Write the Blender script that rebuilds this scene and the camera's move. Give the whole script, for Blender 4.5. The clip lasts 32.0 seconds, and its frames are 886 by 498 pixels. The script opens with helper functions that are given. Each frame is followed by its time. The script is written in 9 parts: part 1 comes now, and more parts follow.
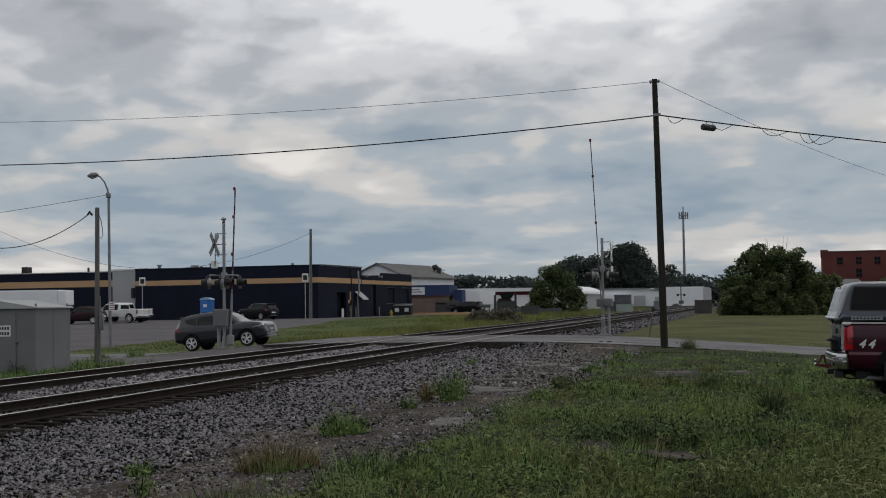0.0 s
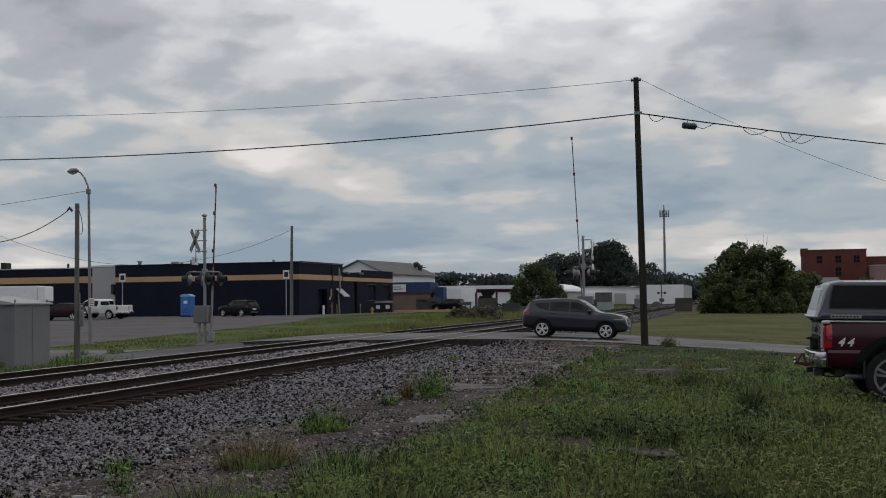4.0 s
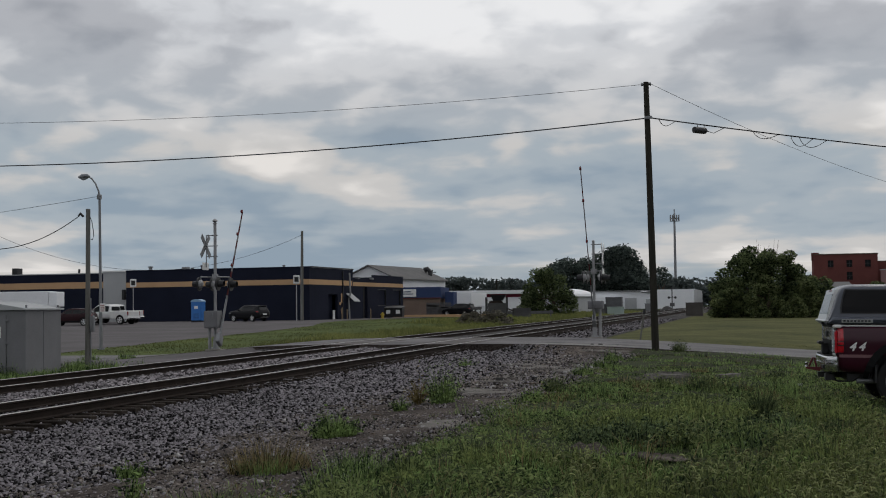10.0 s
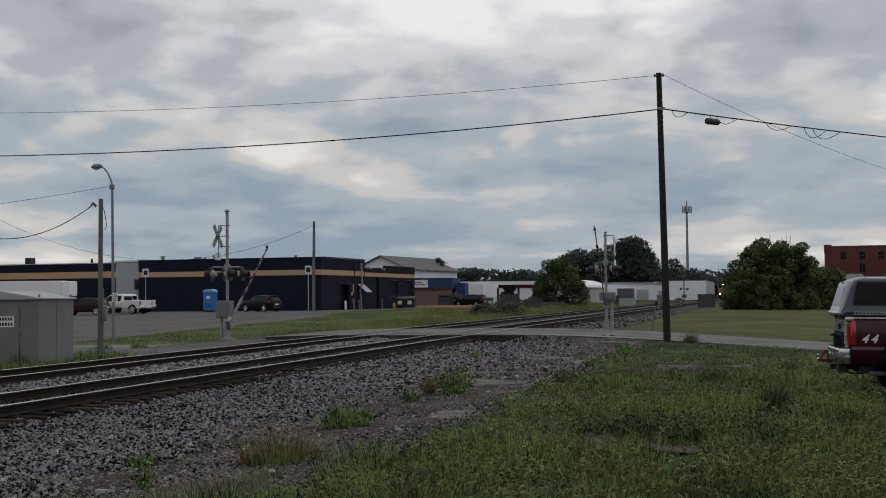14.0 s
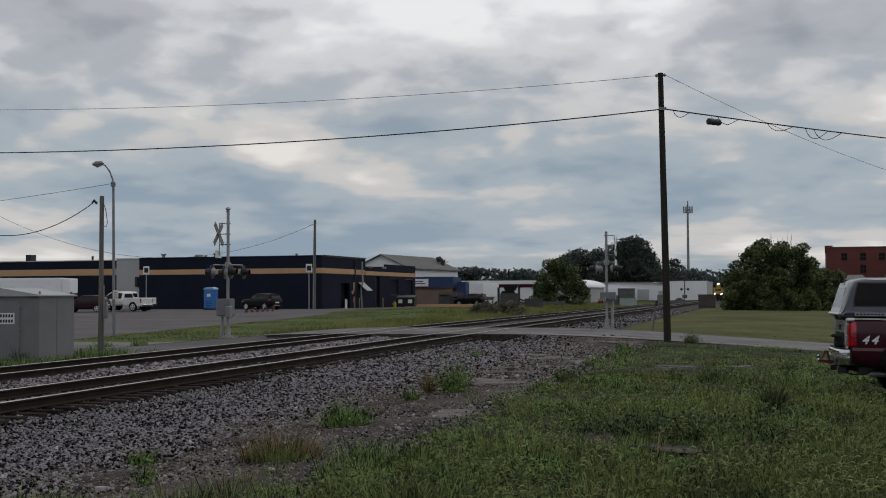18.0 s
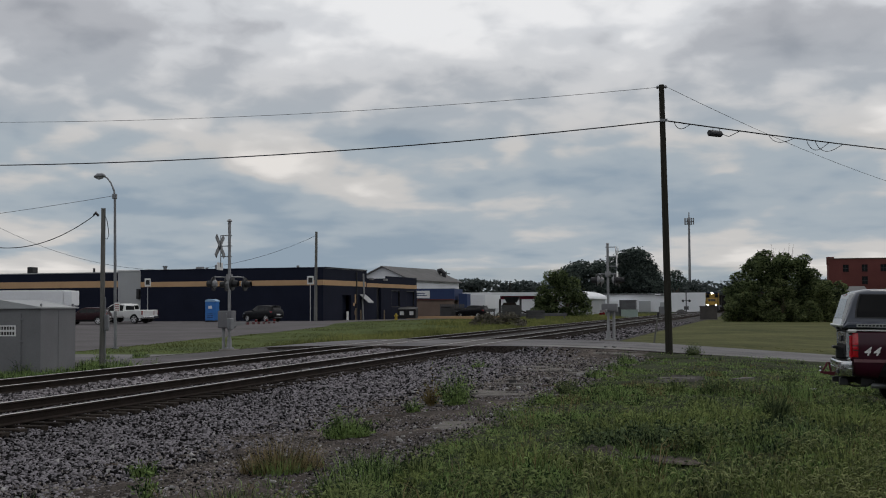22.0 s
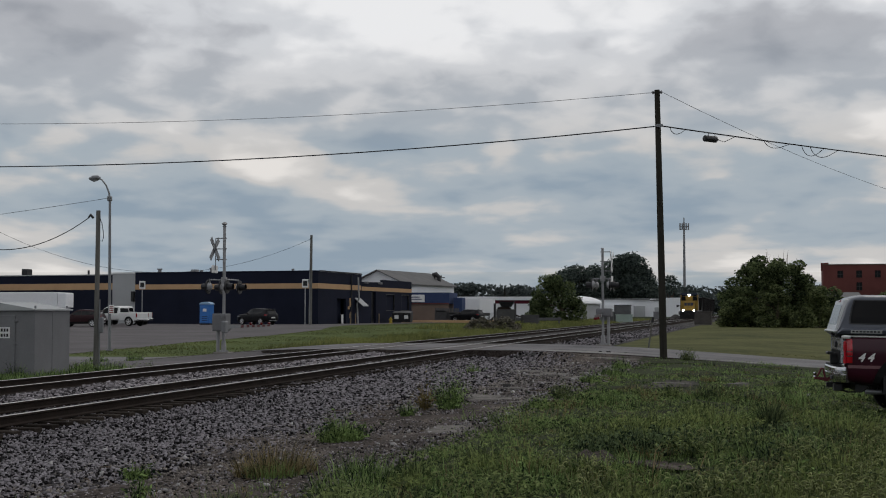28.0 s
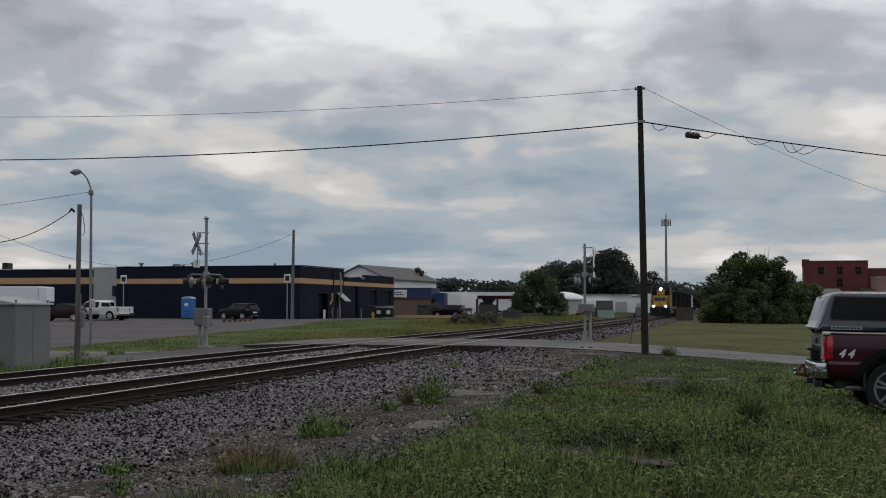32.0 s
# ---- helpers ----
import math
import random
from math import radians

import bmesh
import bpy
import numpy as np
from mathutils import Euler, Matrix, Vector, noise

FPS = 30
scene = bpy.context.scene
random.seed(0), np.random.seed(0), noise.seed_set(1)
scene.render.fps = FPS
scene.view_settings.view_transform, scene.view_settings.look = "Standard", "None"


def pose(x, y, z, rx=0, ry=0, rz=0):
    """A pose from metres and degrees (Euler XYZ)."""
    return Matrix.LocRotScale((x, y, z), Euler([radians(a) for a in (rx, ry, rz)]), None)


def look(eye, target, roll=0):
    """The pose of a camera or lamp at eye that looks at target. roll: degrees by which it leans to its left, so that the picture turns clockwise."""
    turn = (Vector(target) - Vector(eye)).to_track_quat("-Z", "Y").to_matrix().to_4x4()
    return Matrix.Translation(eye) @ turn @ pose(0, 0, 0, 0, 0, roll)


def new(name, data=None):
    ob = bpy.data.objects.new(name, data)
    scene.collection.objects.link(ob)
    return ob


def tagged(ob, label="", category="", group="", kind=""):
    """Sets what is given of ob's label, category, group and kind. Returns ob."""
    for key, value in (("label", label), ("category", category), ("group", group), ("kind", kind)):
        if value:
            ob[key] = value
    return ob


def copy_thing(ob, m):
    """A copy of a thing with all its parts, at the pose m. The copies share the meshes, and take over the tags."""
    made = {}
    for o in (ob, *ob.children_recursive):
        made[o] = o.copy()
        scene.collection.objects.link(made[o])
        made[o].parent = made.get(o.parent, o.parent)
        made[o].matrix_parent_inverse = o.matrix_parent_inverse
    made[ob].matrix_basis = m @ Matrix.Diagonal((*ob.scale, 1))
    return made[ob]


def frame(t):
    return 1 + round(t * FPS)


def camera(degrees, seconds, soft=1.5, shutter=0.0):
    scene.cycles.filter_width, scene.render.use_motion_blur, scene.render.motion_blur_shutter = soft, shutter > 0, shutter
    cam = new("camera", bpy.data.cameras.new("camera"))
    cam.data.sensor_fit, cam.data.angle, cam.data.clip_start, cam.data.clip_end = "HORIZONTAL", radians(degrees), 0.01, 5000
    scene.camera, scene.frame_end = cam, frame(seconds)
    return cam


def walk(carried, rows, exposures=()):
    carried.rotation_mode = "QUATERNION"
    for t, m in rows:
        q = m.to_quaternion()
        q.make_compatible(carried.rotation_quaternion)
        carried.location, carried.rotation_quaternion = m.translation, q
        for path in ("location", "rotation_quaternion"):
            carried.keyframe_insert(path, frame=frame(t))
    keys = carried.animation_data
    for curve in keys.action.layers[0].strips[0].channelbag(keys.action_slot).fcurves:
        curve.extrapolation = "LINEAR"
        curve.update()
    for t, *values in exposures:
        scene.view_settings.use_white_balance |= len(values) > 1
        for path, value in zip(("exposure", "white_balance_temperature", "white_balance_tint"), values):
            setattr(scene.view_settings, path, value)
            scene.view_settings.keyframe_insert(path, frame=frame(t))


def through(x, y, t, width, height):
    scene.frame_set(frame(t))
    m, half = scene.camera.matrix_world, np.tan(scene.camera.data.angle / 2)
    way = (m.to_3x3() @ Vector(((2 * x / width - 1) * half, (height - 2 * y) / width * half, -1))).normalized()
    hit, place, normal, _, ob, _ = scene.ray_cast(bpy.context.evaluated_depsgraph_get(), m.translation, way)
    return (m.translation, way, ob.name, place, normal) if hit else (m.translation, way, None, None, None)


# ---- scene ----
def turn(yaw, pitch, roll):
    """The camera's pose at its one standpoint, from degrees of yaw to the right, pitch upwards and lean."""
    y, p = radians(yaw), radians(pitch)
    way = Vector((math.sin(y) * math.cos(p), math.cos(y) * math.cos(p), math.sin(p)))
    return look(EYE, EYE + way * 10, roll)


EYE = Vector((0, 0, 1.72))
cam = camera(37.648, 32.0, soft=1.05)
walk(cam, [
    (0, turn(0.182, 2.504, -0.822)),
    (0.5, turn(0.300, 2.558, -0.853)),
    (1, turn(0.418, 2.613, -0.820)),
    (1.5, turn(0.552, 2.611, -0.808)),
    (2, turn(0.703, 2.560, -0.698)),
    (2.5, turn(0.835, 2.516, -0.648)),
    (3, turn(0.945, 2.461, -0.645)),
    (3.5, turn(1.026, 2.392, -0.643)),
    (5.5, turn(0.867, 2.360, -0.757)),
    (6, turn(0.878, 2.383, -0.818)),
    (6.5, turn(0.842, 2.449, -0.851)),
    (7, turn(0.745, 2.516, -0.874)),
    (7.5, turn(0.654, 2.545, -0.838)),
    (8, turn(0.628, 2.552, -0.860)),
    (8.5, turn(0.563, 2.575, -0.811)),
    (9, turn(0.516, 2.604, -0.846)),
    (9.5, turn(0.499, 2.586, -0.771)),
    (10, turn(0.561, 2.593, -0.729)),
    (10.5, turn(0.557, 2.631, -0.600)),
    (11, turn(0.450, 2.607, -0.543)),
    (11.5, turn(0.309, 2.531, -0.543)),
    (12, turn(0.187, 2.415, -0.515)),
    (12.5, turn(0.077, 2.326, -0.549)),
    (13, turn(0.000, 2.266, -0.516)),
    (13.5, turn(-0.004, 2.227, -0.531)),
    (14, turn(0.037, 2.192, -0.531)),
    (14.5, turn(0.094, 2.193, -0.471)),
    (16.5, turn(0.052, 2.134, -0.207)),
    (17, turn(0.012, 2.124, -0.184)),
    (17.5, turn(0.001, 2.126, -0.193)),
    (18, turn(0.002, 2.148, -0.247)),
    (18.5, turn(0.026, 2.200, -0.285)),
    (19, turn(0.073, 2.272, -0.307)),
    (19.5, turn(0.083, 2.347, -0.306)),
    (20, turn(0.023, 2.426, -0.330)),
    (20.5, turn(0.002, 2.534, -0.371)),
    (21, turn(-0.004, 2.632, -0.389)),
    (21.5, turn(-0.014, 2.667, -0.345)),
    (22, turn(-0.056, 2.669, -0.307)),
    (22.5, turn(-0.057, 2.659, -0.288)),
    (23, turn(-0.023, 2.700, -0.203)),
    (23.5, turn(0.024, 2.731, -0.166)),
    (24, turn(0.111, 2.718, -0.119)),
    (24.5, turn(0.155, 2.680, -0.094)),
    (25, turn(0.220, 2.648, -0.042)),
    (25.5, turn(0.265, 2.604, -0.029)),
    (27.5, turn(0.225, 2.791, -0.076)),
    (28, turn(0.163, 2.843, -0.026)),
    (28.5, turn(0.104, 2.860, -0.066)),
    (29, turn(0.101, 2.772, -0.008)),
    (29.5, turn(0.207, 2.626, 0.026)),
    (30, turn(0.359, 2.510, 0.039)),
    (30.5, turn(0.493, 2.497, 0.069)),
    (31, turn(0.615, 2.535, 0.078)),
    (31.5, turn(0.800, 2.582, 0.073)),
    (32, turn(0.939, 2.634, 0.127))])

# ---- world and light ----
CLOUD_H = 150.0


def node(tree, kind, **values):
    n = tree.nodes.new(kind)
    for k, v in values.items():
        if k in n.inputs:
            n.inputs[k].default_value = v
        else:
            setattr(n, k, v)
    return n


# broad heaps and gaps of the cloud cover: azimuth, elevation, half widths (degrees), denser (-) or thinner (+)
HEAPS = ((-12.5, 11.0, 5.0, 1.5, -0.055), (-3.5, 12.6, 5.0, 2.2, 0.075), (6.5, 11.8, 4.0, 2.6, 0.125), (15.0, 9.3, 2.2, 0.9, 0.03), (15.5, 7.4, 4.5, 2.2, -0.06), (0.0, 11.0, 5.0, 2.0, 0.04), (17.5, 12.6, 2.8, 1.3, -0.11),
         (10.0, 9.8, 2.4, 1.1, -0.045), (-15.0, 8.6, 3.5, 0.9, 0.04), (-6.0, 7.2, 6.0, 0.9, -0.03), (2.0, 5.6, 7.0, 0.9, -0.03), (-9.0, 6.5, 3.0, 0.5, 0.04), (12.0, 4.4, 9.0, 1.8, -0.04), (-15.0, 5.4, 6.0, 1.7, -0.09), (-8.0, 2.2, 14.0, 1.0, 0.015))


def cloud_group():
    """Overcast cloud colour over the flat coordinates of the cloud layer (in layer heights)."""
    g = bpy.data.node_groups.new("clouds", "ShaderNodeTree")
    g.interface.new_socket("place", in_out="INPUT", socket_type="NodeSocketVector")
    g.interface.new_socket("colour", in_out="OUTPUT", socket_type="NodeSocketColor")
    gi, go = g.nodes.new("NodeGroupInput"), g.nodes.new("NodeGroupOutput")
    L = g.links.new

    def sums(kind, a, b, c=None):
        n = node(g, "ShaderNodeMath", operation=kind)
        for i, v in enumerate((a, b, c)):
            if isinstance(v, (int, float)):
                n.inputs[i].default_value = v
            elif v is not None:
                L(v, n.inputs[i])
        return n.outputs[0]
    # azimuth, and a height that closes up towards the horizon as far rows of cloud do
    sx = node(g, "ShaderNodeSeparateXYZ")
    L(gi.outputs[0], sx.inputs[0])
    level = node(g, "ShaderNodeCombineXYZ")
    L(sx.outputs[0], level.inputs[0])
    L(sx.outputs[1], level.inputs[1])
    far = node(g, "ShaderNodeVectorMath", operation="LENGTH")
    L(level.outputs[0], far.inputs[0])
    dist = sums("MAXIMUM", far.outputs["Value"], 0.15)
    az = sums("ARCTAN2", sx.outputs[0], sx.outputs[1])
    rise = sums("DIVIDE", 1.0, dist)
    place = node(g, "ShaderNodeCombineXYZ")
    L(sums("MULTIPLY", az, 0.66), place.inputs[0])
    L(sums("MULTIPLY", sums("POWER", dist, -0.42), -1.22), place.inputs[1])
    place.inputs[2].default_value = 3.7
    big = node(g, "ShaderNodeTexNoise", Scale=8.0, Detail=2.0, Roughness=0.45, Distortion=0.3)
    mid = node(g, "ShaderNodeTexNoise", Scale=21.0, Detail=2.0, Roughness=0.45, Distortion=0.4)
    fine = node(g, "ShaderNodeTexNoise", Scale=60.0, Detail=4.0, Roughness=0.5, Distortion=0.3)
    for n in (big, mid, fine):
        L(place.outputs[0], n.inputs["Vector"])
    fac = sums("ADD", sums("MULTIPLY", big.outputs["Fac"], 0.62), sums("MULTIPLY_ADD", mid.outputs["Fac"], 0.28, sums("MULTIPLY", fine.outputs["Fac"], 0.10)))
    fac = sums("MULTIPLY_ADD", fac, 1.22, -0.055)
    here = node(g, "ShaderNodeCombineXYZ")
    L(az, here.inputs[0])
    L(rise, here.inputs[1])
    for a, e, ra, re, amount in HEAPS:
        off = node(g, "ShaderNodeVectorMath", operation="SUBTRACT")
        L(here.outputs[0], off.inputs[0])
        off.inputs[1].default_value = (radians(a), math.tan(radians(e)), 0)
        rel = node(g, "ShaderNodeVectorMath", operation="DIVIDE")
        L(off.outputs[0], rel.inputs[0])
        rel.inputs[1].default_value = (radians(ra), radians(re), 1)
        dot = node(g, "ShaderNodeVectorMath", operation="DOT_PRODUCT")
        L(rel.outputs[0], dot.inputs[0])
        L(rel.outputs[0], dot.inputs[1])
        fac = sums("MULTIPLY_ADD", sums("POWER", 2.718, sums("MULTIPLY", dot.outputs["Value"], -0.7)), amount, fac)
    # the layer thins and brightens overhead
    thin = node(g, "ShaderNodeMapRange")
    for k, v in zip(("From Min", "From Max", "To Min", "To Max"), (3.6, 8.5, 0.085, -0.012)):
        thin.inputs[k].default_value = v
    L(dist, thin.inputs["Value"])
    haze = node(g, "ShaderNodeMapRange")
    for k, v in zip(("From Min", "From Max", "To Min", "To Max"), (9.0, 26.0, 0.0, -0.040)):
        haze.inputs[k].default_value = v
    L(dist, haze.inputs["Value"])
    fac = sums("ADD", fac, sums("ADD", thin.outputs[0], haze.outputs[0]))
    # the side away from the veiled sun is duller
    fac = sums("MULTIPLY_ADD", sums("MINIMUM", sums("COSINE", sums("MULTIPLY_ADD", az, 1.0, -0.35), 0.0), 0.55), 0.035, sums("ADD", fac, -0.019))
    # low down the grey turns bluer
    tone = node(g, "ShaderNodeMapRange")
    for k, v in zip(("From Min", "From Max", "To Min", "To Max"), (4.6, 8.0, 0.0, 1.0)):
        tone.inputs[k].default_value = v
    L(dist, tone.inputs["Value"])
    pair = []
    for dark, half, light, pale in (((0.322, 0.342, 0.382), (0.450, 0.466, 0.502), (0.65, 0.668, 0.70), (0.86, 0.865, 0.88)),
                                    ((0.285, 0.358, 0.434), (0.393, 0.450, 0.500), (0.595, 0.585, 0.575), (0.81, 0.78, 0.75))):
        ramp = node(g, "ShaderNodeValToRGB")
        e = ramp.color_ramp.elements
        ramp.color_ramp.interpolation = "EASE"
        e[0].position, e[0].color = 0.36, (*dark, 1)
        e[1].position, e[1].color = 0.70, (*pale, 1)
        e.new(0.49).color = (*half, 1)
        e.new(0.59).color = (*light, 1)
        L(fac, ramp.inputs[0])
        pair.append(ramp)
    blend = node(g, "ShaderNodeMix", data_type="RGBA")
    L(tone.outputs[0], blend.inputs["Factor"])
    L(pair[0].outputs[0], blend.inputs[6])
    L(pair[1].outputs[0], blend.inputs[7])
    L(blend.outputs[2], go.inputs[0])
    return g


CLOUDS = cloud_group()
SUN_EL, SUN_AZ = radians(48), radians(35)
world = bpy.data.worlds.new("world")
scene.world = world
world.use_nodes = True
wt = world.node_tree
wt.nodes.clear()
wl = wt.links.new
tc = node(wt, "ShaderNodeTexCoord")
sep = node(wt, "ShaderNodeSeparateXYZ")
wl(tc.outputs["Generated"], sep.inputs[0])
up = node(wt, "ShaderNodeMath", operation="MAXIMUM")
up.inputs[1].default_value = 0.02
wl(sep.outputs[2], up.inputs[0])
flat = node(wt, "ShaderNodeVectorMath", operation="DIVIDE")
comb = node(wt, "ShaderNodeCombineXYZ")
for i in range(3):
    wl(up.outputs[0], comb.inputs[i])
wl(tc.outputs["Generated"], flat.inputs[0])
wl(comb.outputs[0], flat.inputs[1])
cg = wt.nodes.new("ShaderNodeGroup")
cg.node_tree = CLOUDS
wl(flat.outputs[0], cg.inputs[0])
sky = node(wt, "ShaderNodeTexSky", sky_type="NISHITA")
sky.sun_disc, sky.sun_elevation, sky.sun_rotation = False, SUN_EL, SUN_AZ
bg_sky, bg_cloud = node(wt, "ShaderNodeBackground", Strength=0.06), node(wt, "ShaderNodeBackground", Strength=0.90)
wl(sky.outputs[0], bg_sky.inputs[0])
wl(cg.outputs[0], bg_cloud.inputs[0])
mixs = node(wt, "ShaderNodeMixShader")
mixs.inputs[0].default_value = 0.93
wl(bg_sky.outputs[0], mixs.inputs[1])
wl(bg_cloud.outputs[0], mixs.inputs[2])
wl(mixs.outputs[0], node(wt, "ShaderNodeOutputWorld").inputs[0])

sun = new("sun", bpy.data.lights.new("sun", "SUN"))
sun.data.energy, sun.data.angle, sun.data.color = 0.45, radians(20), (1.0, 0.95, 0.88)
sun.matrix_world = look((0, 0, 0), (-math.sin(SUN_AZ) * math.cos(SUN_EL), -math.cos(SUN_AZ) * math.cos(SUN_EL), -math.sin(SUN_EL)))
scene.view_settings.exposure = 0.0


# ---- shape helpers ----
class Shape:
    """Vertices and faces of one mesh."""

    def __init__(self):
        self.v, self.f, self.m = [], [], []
        self.mat = 0

    def face(self, pts):
        k = len(self.v)
        self.v += [tuple(p) for p in pts]
        self.f.append(tuple(range(k, k + len(pts))))
        self.m.append(self.mat)
        return self

    def hull8(self, c, flip=False):
        """A box from 8 corners: 4 below, 4 above, both counter-clockwise."""
        k = len(self.v)
        self.v += [tuple(p) for p in c]
        for q in ((3, 2, 1, 0), (4, 5, 6, 7), (0, 1, 5, 4), (1, 2, 6, 5), (2, 3, 7, 6), (3, 0, 4, 7)):
            self.f.append(tuple(k + i for i in q))
            self.m.append(self.mat)
        return self

    def box(self, x0, x1, y0, y1, z0, z1, r=0.0):
        if r <= 0:
            return self.hull8([(x0, y0, z0), (x1, y0, z0), (x1, y1, z0), (x0, y1, z0), (x0, y0, z1), (x1, y0, z1), (x1, y1, z1), (x0, y1, z1)])
        r = min(r, (x1 - x0) * 0.49, (y1 - y0) * 0.49, (z1 - z0) * 0.49)
        k = len(self.v)
        ring = lambda a, z: [(x0 + a, y0, z), (x1 - a, y0, z), (x1, y0 + a, z), (x1, y1 - a, z), (x1 - a, y1, z), (x0 + a, y1, z), (x0, y1 - a, z), (x0, y0 + a, z)]
        inner = lambda z: [(min(max(x, x0 + r), x1 - r), min(max(y, y0 + r), y1 - r), z) for x, y, z in ring(r, z)]
        rows = [inner(z0), ring(r, z0 + r), ring(r, z1 - r), inner(z1)]
        for row in rows:
            self.v += row
        for j in range(3):
            for i in range(8):
                a, b = k + j * 8 + i, k + j * 8 + (i + 1) % 8
                self.f.append((a, b, b + 8, a + 8))
                self.m.append(self.mat)
        self.f += [tuple(k + 7 - i for i in range(8)), tuple(k + 24 + i for i in range(8))]
        self.m += [self.mat] * 2
        return self

    def tube(self, pts, radii, sides=10, caps=True):
        """A round tube along points; radii: one number or one a point."""
        pts = [Vector(p) for p in pts]
        radii = [radii] * len(pts) if isinstance(radii, (int, float)) else radii
        k = len(self.v)
        for i, p in enumerate(pts):
            d = (pts[min(i + 1, len(pts) - 1)] - pts[max(i - 1, 0)]).normalized()
            a = d.cross(Vector((0, 0, 1)) if abs(d.z) < 0.95 else Vector((1, 0, 0))).normalized()
            b = a.cross(d)
            for j in range(sides):
                w = 2 * math.pi * j / sides
                self.v.append(tuple(p + (a * math.cos(w) - b * math.sin(w)) * radii[i]))
        for i in range(len(pts) - 1):
            for j in range(sides):
                u, v = k + i * sides + j, k + i * sides + (j + 1) % sides
                self.f.append((u, u + sides, v + sides, v))
                self.m.append(self.mat)
        if caps:
            self.f += [tuple(k + j for j in range(sides)), tuple(k + (len(pts) - 1) * sides + sides - 1 - j for j in range(sides))]
            self.m += [self.mat] * 2
        return self

    def prism(self, outline, y0, y1, flip=False):
        """An outline in x and z, drawn out from y0 to y1."""
        k, n = len(self.v), len(outline)
        self.v += [(x, y0, z) for x, z in outline] + [(x, y1, z) for x, z in outline]
        for i in range(n):
            j = (i + 1) % n
            self.f.append((k + j, k + i, k + n + i, k + n + j) if not flip else (k + i, k + j, k + n + j, k + n + i))
            self.m.append(self.mat)
        a, b = tuple(k + i for i in range(n)), tuple(k + 2 * n - 1 - i for i in range(n))
        self.f += [a, b] if not flip else [a[::-1], b[::-1]]
        self.m += [self.mat] * 2
        return self

    def move(self, m):
        self.v = [tuple(m @ Vector(p)) for p in self.v]
        return self

    def mesh(self, name, mats, smooth=False):
        me = bpy.data.meshes.new(name)
        me.from_pydata(self.v, [], self.f)
        for m in (mats if isinstance(mats, (list, tuple)) else [mats]):
            me.materials.append(m)
        me.polygons.foreach_set("material_index", self.m)
        if smooth:
            me.polygons.foreach_set("use_smooth", [True] * len(self.f))
            me.set_sharp_from_angle(angle=radians(38))
        me.update()
        return me


def thing(name, m, label, category, group="", kind=""):
    """An Empty at the base of a thing of several parts."""
    ob = new(name)
    ob.empty_display_size = 0.2
    ob.matrix_world = m
    return tagged(ob, label, category, group, kind)


def part(name, shape, mats, parent=None, label="", smooth=False, at=None):
    ob = new(name, shape.mesh(name, mats, smooth))
    if parent:
        ob.parent = parent
    if at is not None:
        ob.matrix_basis = at
    return tagged(ob, label)


def single(name, shape, mats, label, category, group="", kind="", smooth=False, at=None):
    return tagged(part(name, shape, mats, None, label, smooth, at), label, category, group, kind)


